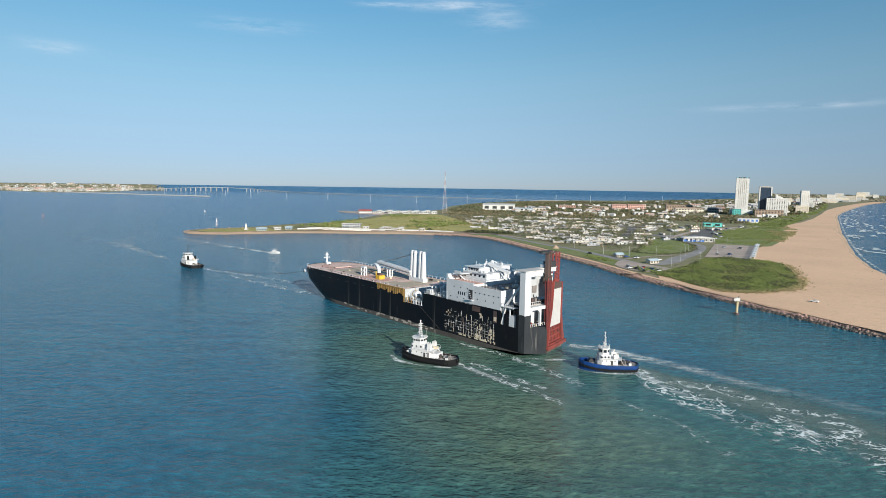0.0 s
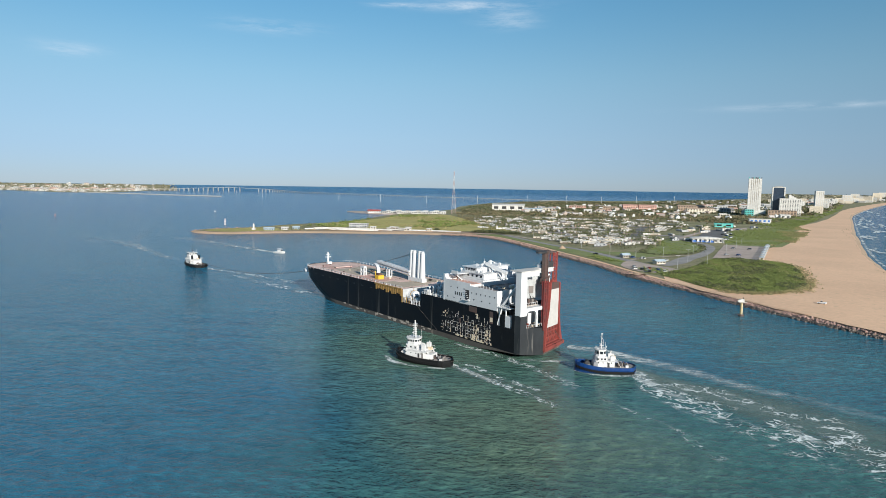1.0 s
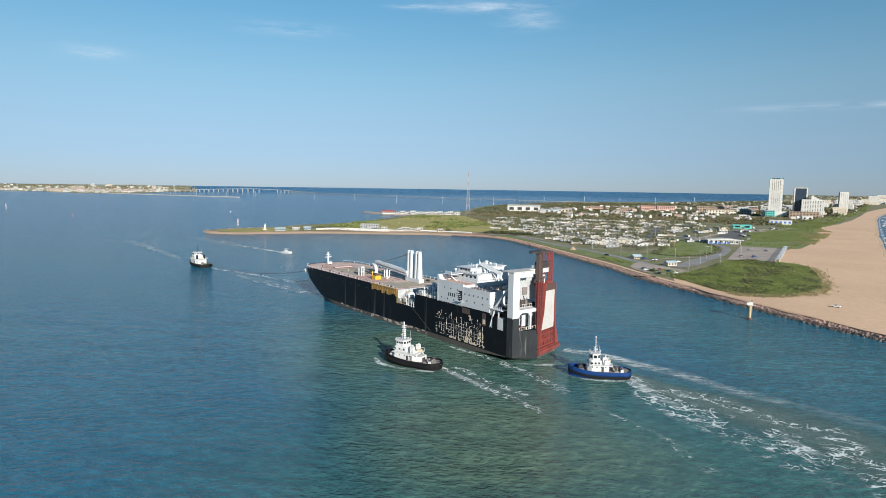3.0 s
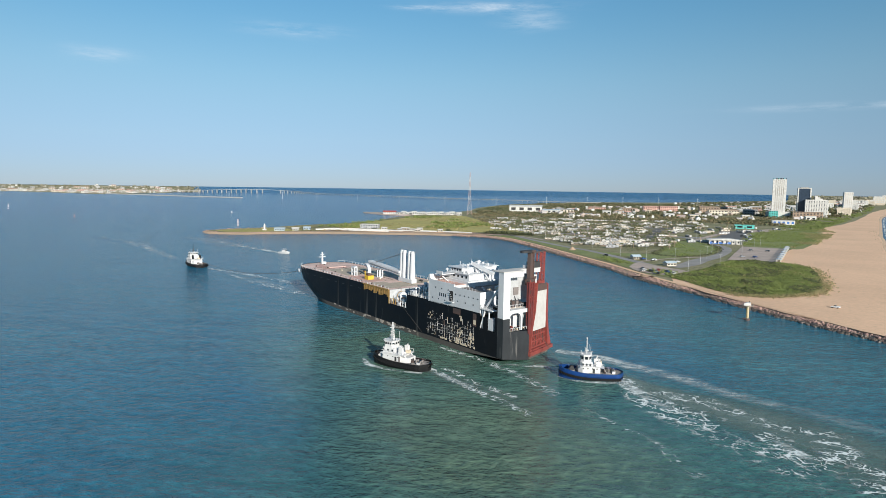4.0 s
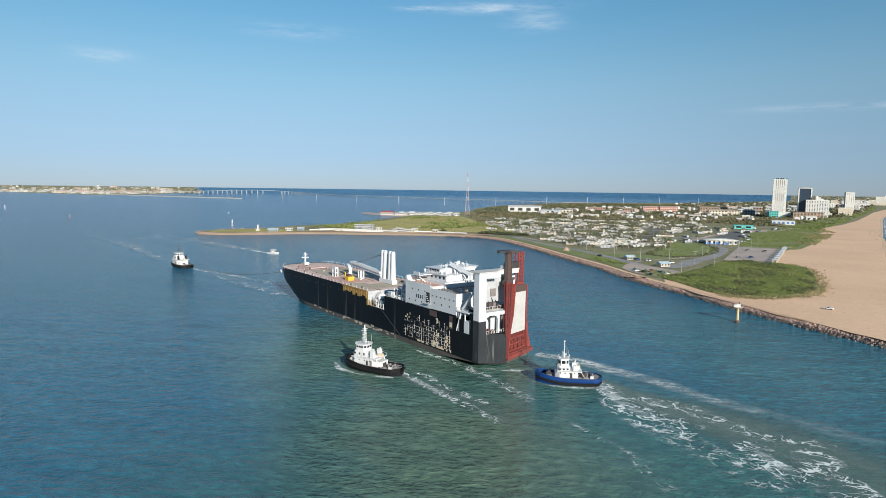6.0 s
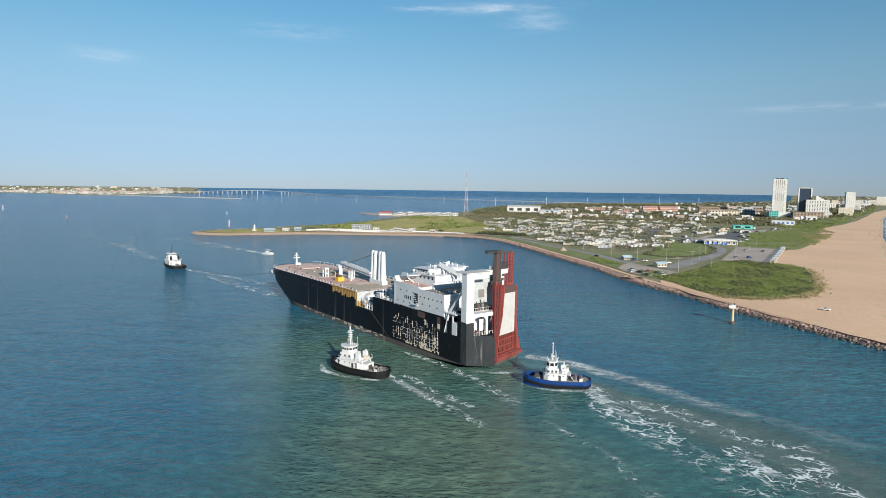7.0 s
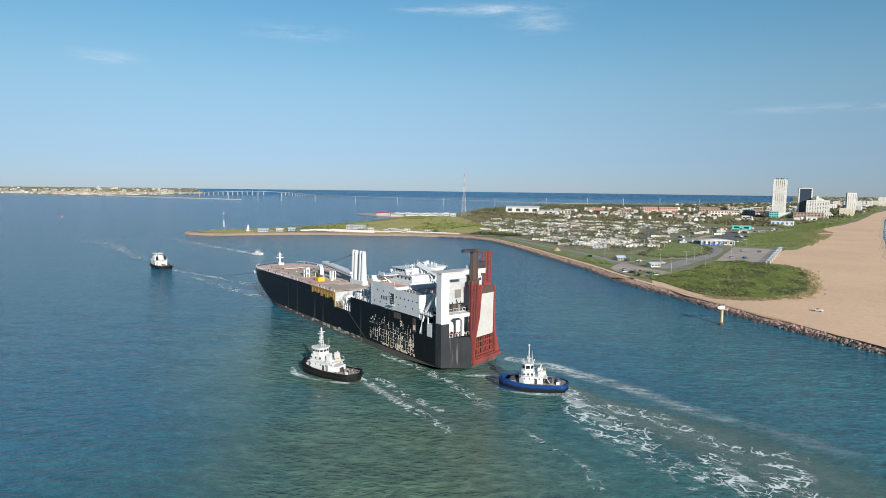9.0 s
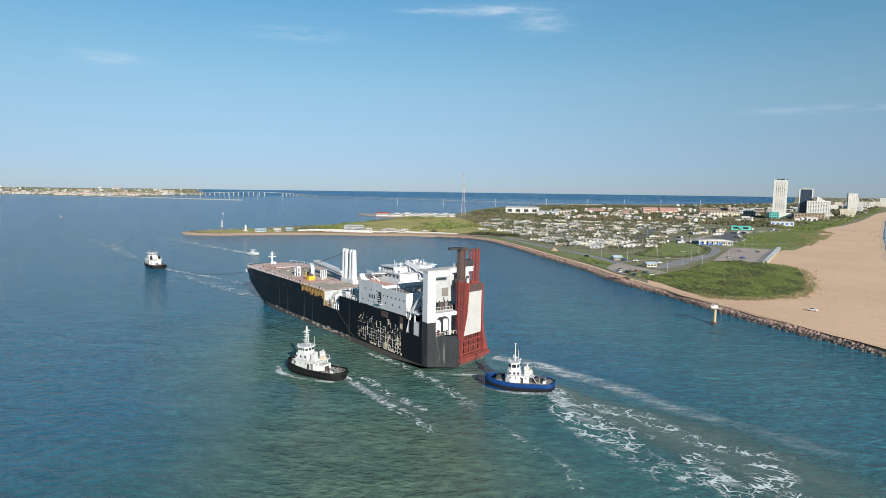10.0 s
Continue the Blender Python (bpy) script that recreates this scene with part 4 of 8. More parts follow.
part("davit_strut", beam(B(), (26.0, 1.5, 29.5), (23.5, 1.0, 25.6), 0.35), SHIP_WHITE, davit)
for c, ln in (((22.5, -8.0, 25.7), 7.0),):
    bm = B()
    rings = []
    for i in range(9):
        t = i / 8 * 2 - 1
        r = max(0.05, (1 - abs(t) ** 2.6)) ** 0.5
        rings.append([(c[0] + t * ln / 2, c[1] + 1.25 * r * math.cos(a * 0.6283), c[2] + 1.15 * r * math.sin(a * 0.6283)) for a in range(10)])
    boat = part("lifeboat", rings_mesh(bm, rings), SHIP_WHITE, S, "enclosed white lifeboat", smooth=True)
    for i in (-2, 2):
        part("lifeboat_cradle", bx(B(), c[0] + i - 0.15, c[0] + i + 0.15, c[1] - 1.1, c[1] + 1.1, 22.4, 25.0), SHIP_WHITE, boat)
deckbox = box_part("grey_deckhouse", (14.0, 19.0, -8.5, -3.0, 22.4, 25.8), ROOF_GREY, S, "grey boxy deckhouse", 0.08)
part("deckhouse_front", bx(B(), 13.9, 14.0, -8.2, -3.3, 22.9, 25.4), SHIP_WHITE, deckbox)
box_part("funnel_casing", (16.0, 23.0, -13.5, -9.5, 22.4, 27.5), SHIP_WHITE, S, "white funnel casing", 0.2)
for k in range(26):
    u, v = random.uniform(14, 39), random.uniform(-13, 13)
    z = 22.4 if u < 25.4 else 23.4
    if not (24 < u < 39 and -12 < v < 10):
        s = random.uniform(0.4, 1.1)
        box_part("deck_locker", (u, u + s * 1.4, v, v + s, z, z + s * random.uniform(0.8, 1.6)), random.choice((SHIP_WHITE, SHIP_WHITE, ROOF_GREY, CREAM)), S)
# aft well between deckhouse and portal
box_part("well_house", (6.5, 11.3, -8.0, 8.0, 9.9, 17.0), SHIP_WHITE, S, "white casing in the aft well")
gal = box_part("gallery", (5.2, 11.4, 12.6, 15.1, 17.2, 17.4), SHIP_WHITE, S, "white gallery with a rail")
for k in range(7):
    part("rail_post", tube(B(), (5.4 + k * 0.95, 15.0, 17.4), (5.4 + k * 0.95, 15.0, 18.5), 0.06, n=5), SHIP_WHITE, gal)
part("handrail", tube(B(), (5.3, 15.0, 18.5), (11.3, 15.0, 18.5), 0.06, n=5), SHIP_WHITE, gal)
for u in (7.2, 10.4):
    part("gallery_post", beam(B(), (u, 14.6, 9.9), (u, 14.6, 17.2), 0.35), SHIP_WHITE, gal)
part("diagonal_brace", beam(B(), (2.6, 13.2, 27.0), (9.8, 13.6, 18.0), 0.55), SHIP_WHITE, S)
box_part("vent_box", (7.6, 9.4, 13.6, 15.02, 9.9, 14.8), BLACK_HULL, S, "black vent trunk")
box_part("vent_box", (5.0, 7.4, 12.6, 14.8, 9.9, 14.6), SHIP_WHITE, S, "white vent trunk")
part("ladder", beam(B(), (11.5, 14.7, 10.0), (9.0, 14.7, 17.3), 0.6, 0.15), SHIP_WHITE, S)

# deck machinery between foredeck and superstructure
for k in range(46):
    u, v = random.uniform(42, 67), random.uniform(-13.5, 13)
    z = 9.9 if u > 55.8 else 15.4
    if u > 54.9 and u < 56.4:
        continue
    r = random.uniform(0.25, 0.8)
    m = random.choice((SHIP_WHITE, SHIP_WHITE, ROOF_GREY, DECK_PALE, CREAM))
    if k % 3 == 0:
        box_part("deck_machinery", (u, u + r * 3, v, v + r * 2, z, z + r * 4), m, S)
    elif k % 3 == 1:
        part("vent_pipe", tube(B(), (u, v, z), (u, v, z + r * 7), r * 0.5, n=8), m, S)
    else:
        part("deck_pipe", tube(B(), (u - r * 4, v, z + 1 + r), (u + r * 4, v, z + 1 + r), r * 0.4, n=8), m, S)
for u, v, r, h in ((43.5, 11.5, 0.8, 4.6), (46.2, 12.4, 0.6, 3.6), (45.0, 7.5, 1.0, 5.6), (48.6, 9.0, 0.8, 4.8), (50.8, 12.0, 0.55, 3.2), (52.6, 8.0, 0.9, 4.4), (47.4, 3.5, 0.9, 5.8), (51.5, 3.0, 0.8, 5.2), (54.0, 11.5, 0.5, 2.6), (44.6, -2.0, 1.0, 6.2), (50.0, -4.0, 0.9, 6.0)):
    cowl = part("ventilator", tube(B(), (u, v, 15.4), (u, v, 15.4 + h), r * 0.62, n=12), GREY_PAINT if h < 5 else SHIP_WHITE, S, "pale mushroom ventilator")
    part("ventilator_head", tube(B(), (u, v, 15.4 + h - 0.2), (u, v, 15.4 + h + 0.5), r, r * 0.7, 12), SHIP_WHITE, cowl)
for u0, u1, v0, v1, h in ((41.6, 44.0, 12.6, 14.2, 2.6), (48.6, 51.0, 5.0, 7.4, 3.4), (53.0, 55.0, 4.4, 7.0, 2.6), (45.6, 48.0, -1.0, 2.0, 4.2), (52.4, 54.8, 12.4, 14.0, 1.8)):
    trunk = box_part("vent_trunk", (u0, u1, v0, v1, 15.4, 15.4 + h), GREY_PAINT, S, "grimy pale grey vent trunk", 0.08)
    part("trunk_lid", bx(B(), u0 - 0.15, u1 + 0.15, v0 - 0.15, v1 + 0.15, 15.4 + h, 15.55 + h), SHIP_WHITE, trunk)
for k in range(10):
    part("rail_post", tube(B(), (42 + k * 1.45, 14.6, 15.4), (42 + k * 1.45, 14.6, 16.6), 0.06, n=5), SHIP_WHITE, S)
part("handrail", tube(B(), (42, 14.6, 16.6), (55.2, 14.6, 16.6), 0.06, n=5), SHIP_WHITE, S)
part("recess_wall", bx(B(), 55.8, 56.1, 3.0, 14.6, 9.9, 15.2), SHIP_WHITE, S, "pale blue-white recess wall")
for k in range(26):
    u, v = random.uniform(56.6, 67.2), random.uniform(4.0, 14.0)
    h = random.uniform(0.8, 4.2)
    if k % 4 == 0:
        part("vent_cowl", tube(B(), (u, v, 9.9), (u, v, 9.9 + h), 0.34, n=8), SHIP_WHITE, S)
        part("vent_hood", ball(B(), (u, v, 10.0 + h), 0.55), SHIP_WHITE, S)
    elif k % 4 == 1:
        part("pipe_run", tube(B(), (u, v, 10.4 + h * 0.5), (min(u + 4, 67.5), v, 10.4 + h * 0.5), 0.16, n=6), random.choice((SHIP_WHITE, CREAM, RUST_YELLOW)), S)
    elif k % 4 == 2:
        part("stanchion", beam(B(), (u, v, 9.9), (u, v, 11 + h), 0.2), random.choice((SHIP_WHITE, RUST_YELLOW)), S)
    else:
        box_part("deck_casing", (u, u + 1.3, v, v + 1.0, 9.9, 10.4 + h * 0.7), random.choice((SHIP_WHITE, CREAM, ROOF_GREY)), S)
for c in ((64.8, 12.4, 11.9), (60.4, 12.0, 11.7)):
    drum = part("winch_drum", tube(B(), (c[0], c[1] - 1.3, c[2]), (c[0], c[1] + 1.3, c[2]), 0.8, n=14), DECK_PALE, S, "rope-wound mooring winch drum")
    for d in (-1.4, 1.4):
        part("drum_flange", tube(B(), (c[0], c[1] + d - 0.12, c[2]), (c[0], c[1] + d + 0.12, c[2]), 1.15, n=14), SHIP_WHITE, drum)
    part("winch_bed", bx(B(), c[0] - 1.8, c[0] + 1.8, c[1] - 1.5, c[1] + 1.5, 9.9, 10.7), RUST_BROWN, drum)
for k in range(7):
    part("bulwark_stanchion", beam(B(), (56.8 + k * 1.75, 14.8, 9.9), (56.8 + k * 1.75, 14.8, 12.2 + 0.2 * (k % 2)), 0.22), RUST_YELLOW if k > 3 else SHIP_WHITE, S)
part("handrail", tube(B(), (56.8, 14.8, 12.0), (67.2, 14.8, 12.2), 0.07, n=5), RUST_YELLOW, S)
me_strip = mesh_of("fender_strip", bx(B(), -0.42, 0.42, 0.0, 0.28, -2.6, 0.0), RUST_YELLOW)
for k in range(15):
    o = new("fender_strip", me_strip)
    o.parent, o.matrix_basis = S, pose(69.3 + k * 1.34, 15.0, 15.75) @ Matrix.Diagonal((1, 1, random.uniform(0.75, 1.25), 1))
part("fender_rail", bx(B(), 68.6, 89.2, 15.0, 15.4, 15.3, 15.8), RUST_YELLOW, S, "ochre rusted fender rail")
part("rust_edge", bx(B(), 68.0, 68.9, 15.0, 15.12, 9.8, 15.4), RUST_YELLOW, S)

for k in range(44):
    u, v = random.uniform(42.2, 52.2), random.uniform(-12, 14)
    h = random.uniform(0.8, 4.4)
    m = random.choice((SHIP_WHITE, SHIP_WHITE, GREY_PAINT, GREY_PAINT))
    if k % 3 == 0:
        box_part("deck_casing", (u, u + random.uniform(0.5, 1.6), v, v + random.uniform(0.5, 1.6), 15.4, 15.4 + h * 0.7), m, S)
    elif k % 3 == 1:
        part("vent_pipe", tube(B(), (u, v, 15.4), (u, v, 15.6 + h), random.uniform(0.1, 0.3), n=7), m, S)
    else:
        part("pipe_run", tube(B(), (u, v, 15.8 + h * 0.3), (u, min(v + 3, 14.3), 15.8 + h * 0.3), 0.14, n=6), m, S)
for k in range(34):
    u, v = random.uniform(25.5, 38.0), random.uniform(-9, 8)
    z = 29.9 if u > 30.2 else 27.95
    h = random.uniform(0.3, 1.3)
    if k % 2:
        box_part("roof_gear", (u, u + random.uniform(0.3, 0.9), v, v + random.uniform(0.3, 1.0), z, z + h), SHIP_WHITE, S)
    else:
        part("roof_post", tube(B(), (u, v, z), (u, v, z + h * 1.6), 0.06, n=5), SHIP_WHITE, S)
for k in range(12):
    part("roof_rail_post", tube(B(), (25.8 + k, 8.4, 27.95), (25.8 + k, 8.4, 29.0), 0.05, n=5), SHIP_WHITE, S)
part("roof_rail", tube(B(), (25.8, 8.4, 29.0), (36.8, 8.4, 29.0), 0.05, n=5), SHIP_WHITE, S)

for ob in S.children:
    if ob.name.split(".")[0] in ("bridge_house", "boat_davit", "roof_gear", "roof_post", "roof_rail", "roof_rail_post"):
        ob.location.z -= 1.1

# king posts and boom
box_part("king_post_base", (76.9, 87.7, -4.3, -1.7, 15.5, 17.4), SHIP_WHITE, S, "white base of the king posts", 0.15)
for u, v in ((86.5, -3.0), (84.4, -3.0), (80.4, -3.0), (78.3, -3.0)):
    p = part("king_post", tube(B(), (u, v, 17.4), (u, v, 29.2), 1.3, 0.86, 14), SHIP_WHITE, S, "thick white tapered king post", smooth=False)
    part("post_cap", tube(B(), (u, v, 29.2), (u, v, 30.0), 0.75, 0.7, 12), SHIP_WHITE, p)
    part("post_collar", tube(B(), (u, v, 28.7), (u, v, 29.1), 1.0, 1.0, 12), SHIP_WHITE, p)
boom = part("cargo_boom", beam(B(), (113.5, -3.5, 20.6), (86.2, -3.2, 18.6), 0.8), SHIP_WHITE, S, "white cargo boom lowered along the deck")
for dv, dz in ((1.3, 0), (0, 1.2), (1.3, 1.2)):
    part("boom_chord", beam(B(), (113.5, -3.5 + dv, 20.6 + dz * 0.7), (86.2, -3.2 + dv, 18.6 + dz), 0.8), SHIP_WHITE, boom)
for k in range(14):
    t, t2 = k / 14, (k + 1) / 14
    a, b = Vector((113.5, -3.5, 20.6)).lerp(Vector((86.2, -3.2, 18.6)), t), Vector((113.5, -2.2, 20.6)).lerp(Vector((86.2, -1.9, 18.6)), t2)
    part("boom_lacing", beam(B(), a, b, 0.2), SHIP_WHITE, boom)
    part("boom_plate", beam(B(), a + Vector((0, 0.9, 1.2)), b + Vector((0, -0.4, 1.2)), 2.6, 0.9), SHIP_WHITE, boom)
prev = None
for k in range(7):
    a = k / 6 * math.pi / 2
    p = Vector((111.5 - 7.0 * math.sin(a) , 1.0 + 2.5 * k / 6, 15.5 + 5.3 * math.cos(a)))
    if prev:
        part("boom_yoke", beam(B(), prev, p, 1.5, 1.1), SHIP_WHITE, S)
    prev = p
stand = box_part("boom_stand", (99.4, 101.6, -1.0, 1.0, 15.5, 15.9), SHIP_WHITE, S, "white boom stand")
for du, dv in ((-0.9, -0.8), (0.9, -0.8), (-0.9, 0.8), (0.9, 0.8)):
    part("stand_leg", beam(B(), (100.5 + du, dv, 15.5), (100.5 + du, dv, 19.2), 0.4), SHIP_WHITE, stand)
cab = box_part("winch_cab", (96.4, 99.4, 5.6, 8.6, 15.5, 17.4), YELLOW, S, "yellow winch cab on the deck", 0.1)
part("cab_top", bx(B(), 97.0, 99.6, 6.4, 8.2, 17.4, 18.3), RUST_BROWN, cab)
part("cab_post", tube(B(), (99.5, 8.4, 15.5), (99.5, 8.4, 19.4), 0.2), YELLOW, cab)
gan = box_part("deck_gantry", (111.2, 114.2, 5.8, 7.4, 19.2, 20.0), SHIP_WHITE, S, "white portal frame on the deck")
for u in (111.4, 114.0):
    for v in (6.0, 7.2):
        part("gantry_leg", beam(B(), (u, v, 15.5), (u, v, 19.2), 0.45), SHIP_WHITE, gan)
part("gantry_tie", bx(B(), 111.2, 114.2, 5.8, 7.4, 17.2, 17.5), SHIP_WHITE, gan)
mast = part("bow_mast", tube(B(), (160, 0, 15.5), (160, 0, 21.4), 0.55, 0.3), SHIP_WHITE, S, "white foremast at the bow")
part("mast_yard", beam(B(), (160, -1.8, 19.4), (160, 1.8, 19.4), 0.4), SHIP_WHITE, mast)
part("mast_yard", beam(B(), (160, -1.2, 20.8), (160, 1.2, 20.8), 0.3), SHIP_WHITE, mast)
part("mast_lamp", ball(B(), (160, 0, 21.7), 0.5), SHIP_WHITE, mast)
part("mast_house", bx(B(), 158.4, 159.8, -1.5, 1.0, 15.5, 16.8), SHIP_WHITE, mast)
bm = B()
rings_mesh(bm, [[(158.9 + t * 2.2 + (2.3 - t * 1.0) * math.cos(a * 0.7854), 8.2 + t * 5.0, 12.9 - t * 0.3 + (1.6 - t * 0.6) * math.sin(a * 0.7854)) for a in range(8)] for t in (0, 0.4, 0.8, 1.0)])
part("bow_fairlead", bm, SHIP_WHITE, S, "white tow fairlead at the bow", smooth=True)
me_rail = mesh_of("rail_post", tube(B(), (0, 0, 0), (0, 0, 1.1), 0.09, n=5), SHIP_WHITE)
for k in range(33):
    u = 69 + k * 2.9
    for sgn in (1, -1):
        o = new("rail_post", me_rail)
        o.parent, o.matrix_basis = S, pose(u, sgn * (hull_half(u, 15.7) - 0.25), 15.5)
for sgn in (1, -1):
    bm = B()
    pts = [(69 + k * 2.9, sgn * (hull_half(69 + k * 2.9, 15.7) - 0.25), 16.55) for k in range(33)]
    part("handrail", cable(bm, pts, 0.06, 4), SHIP_WHITE, S)
for k in range(18):
    u, v = random.uniform(74, 158), random.uniform(-11, 11)
    s = random.uniform(0.3, 0.9)
    box_part("deck_fitting", (u, u + s * 2, v, v + s, 15.5, 15.7 + s * 0.7), random.choice((RUST_BROWN, DECK_PALE, CREAM, DARK)), S)
for k in range(9):
    u = 76 + k * 9.3
    part("mooring_bitt", tube(B(), (u, 13.2 if u < 145 else 8, 15.5), (u, 13.2 if u < 145 else 8, 16.3), 0.3), RUST_BROWN, S)

drum = part("tank", tube(B(), (64.6, 10.6, 12.9), (69.0, 10.6, 12.9), 1.9, 1.9, 20), SHIP_WHITE, S, "white cylindrical tank in the cut-down side", smooth=False)
part("tank_band", tube(B(), (66.0, 10.6, 12.9), (66.35, 10.6, 12.9), 1.98, 1.98, 20), RUST_YELLOW, drum)
part("tank_saddle", bx(B(), 65.2, 67.6, 9.2, 12.0, 9.9, 11.4), SHIP_WHITE, drum)

# bared plating low on the port side
me_plate = mesh_of("bared_plate", bx(B(), -0.5, 0.5, 0, 0.05, -0.5, 0.5), CREAM)
me_mark = mesh_of("hull_mark", bx(B(), -0.5, 0.5, 0, 0.05, -0.5, 0.5), GREY_HULL)
me_hole = mesh_of("torn_gap", bx(B(), -0.5, 0.5, 0, 0.06, -0.5, 0.5), DARK)
rng = random.Random(4)


def plate(me, name, u, z, w, h):
    o = new(name, me)
    o.parent, o.matrix_basis = S, pose(u, 15.0 + rng.uniform(0.0, 0.05), z) @ Matrix.Diagonal((w, 1, h, 1))


me_frame = mesh_of("bared_frame", bx(B(), -0.5, 0.5, 0, 0.05, -0.5, 0.5), BARE_LINE)


def bare(u, z, w, h):
    me = me_plate if rng.random() < 0.16 else me_frame
    plate(me, "bared_plate" if me == me_plate else "bared_frame", u, z, w, h)


def bareness(u, z):
    """How much of the grid of frames shows: more towards the stern and low down."""
    k = 0.92 if u < 33 else 0.62
    return k * (1.0 if z < 8 else 0.55 if z < 10 else 0.3)


for k in range(19):
    u = 14.6 + k * 1.46
    for i in range(8):
        z = 3.4 + i * 1.15
        if rng.random() < bareness(u, z):
            bare(u + rng.uniform(-0.1, 0.1), z + rng.uniform(-0.2, 0.2), rng.uniform(0.05, 0.13), rng.uniform(0.8, 1.5))
for i in range(8):
    z = 3.1 + i * 1.15
    for k in range(19):
        u = 15.0 + k * 1.46
        if rng.random() < bareness(u, z) * 0.85:
            bare(u, z + rng.uniform(-0.08, 0.08), rng.uniform(0.7, 1.7), rng.uniform(0.05, 0.10))
for k in range(30):
    u = 14.0 + k * 0.68
    h = (0.5 + 1.1 * rng.random()) * (1.2 - k / 40)
    if rng.random() < 0.7:
        plate(me_plate, "bared_plate", u, 2.3 + h / 2, 0.66, h * 0.8)
for k in range(20):
    plate(me_plate, "bared_plate", rng.gauss(22.4, 1.0), rng.uniform(3, 8.2), rng.uniform(0.25, 0.9), rng.uniform(0.3, 1.2))
for k in range(16):
    plate(me_plate, "bared_plate", rng.uniform(14.0, 17.0), rng.uniform(3, 7.2), rng.uniform(0.2, 0.7), rng.uniform(0.3, 1.0))
for k in range(36):
    plate(me_hole, "torn_gap", rng.uniform(16, 40), rng.uniform(4.6, 10), rng.uniform(0.4, 1.1), rng.uniform(0.4, 0.9))
me_brown = mesh_of("rusted_plate", bx(B(), -0.5, 0.5, 0, 0.06, -0.5, 0.5), RUST_BROWN)
for u, z, w, h in ((23.9, 14.2, 4.2, 2.0), (14.1, 12.8, 1.7, 4.4), (31.0, 8.6, 0.7, 2.0)):
    plate(me_brown, "rusted_plate", u, z, w, h)
for u, z, w, h in ((21.7, 12.6, 1.2, 0.5), (21.3, 11.8, 0.6, 1.3), (14.0, 12.0, 1.4, 1.6), (39.6, 11.0, 0.6, 0.6), (40.6, 10.2, 0.9, 0.4), (38.6, 10.3, 0.5, 0.5)):
    plate(me_plate, "bared_plate", u, z, w, h)
me_streak = mesh_of("hull_streak", bx(B(), -0.5, 0.5, 0, 0.03, -0.5, 0.5), HULL_FADED)
for u, w, z0, z1 in ((113.0, 1.6, 1.95, 15.6), (103.8, 2.2, 1.95, 15.6), (87.1, 3.0, 1.95, 12.9), (79.0, 1.8, 1.95, 12.9), (48.5, 1.6, 1.95, 15.4)):
    plate(me_streak, "hull_streak", u, (z0 + z1) / 2, w, z1 - z0)
me_scuff = mesh_of("boot_scuff", bx(B(), -0.5, 0.5, 0, 0.03, -0.5, 0.5), DECK_PALE)
for k in range(30):
    plate(me_scuff, "boot_scuff", rng.uniform(46, 117), rng.uniform(0.5, 1.9), rng.uniform(0.6, 3.4), rng.uniform(0.2, 0.9))
for k in range(16):
    plate(me_mark, "hull_mark", 92 + (k % 8) * 7.5 + 1.1 * (k // 8), 12.9, 0.8, 0.3)


def rope(name, a, b, sag, r, label):
    a, b = Vector(a), Vector(b)
    bm = cable(B(), [a.lerp(b, t / 20) - Vector((0, 0, sag * 4 * t / 20 * (1 - t / 20))) for t in range(21)], r)
    return solo(name, bm, ROPE, Matrix(), label, "rope")


part("hanging_line", tube(B(), (58, 15.1, 10.0), (44.5, 15.15, 2.2), 0.05, n=5), ROPE, S)
part("boom_stay", tube(B(), (112, -3, 21.0), (86, -3.5, 28.6), 0.1, n=5), ROPE, S)
part("boom_stay", tube(B(), (112, -2, 21.0), (84.0, -2.5, 28.6), 0.1, n=5), ROPE, S)


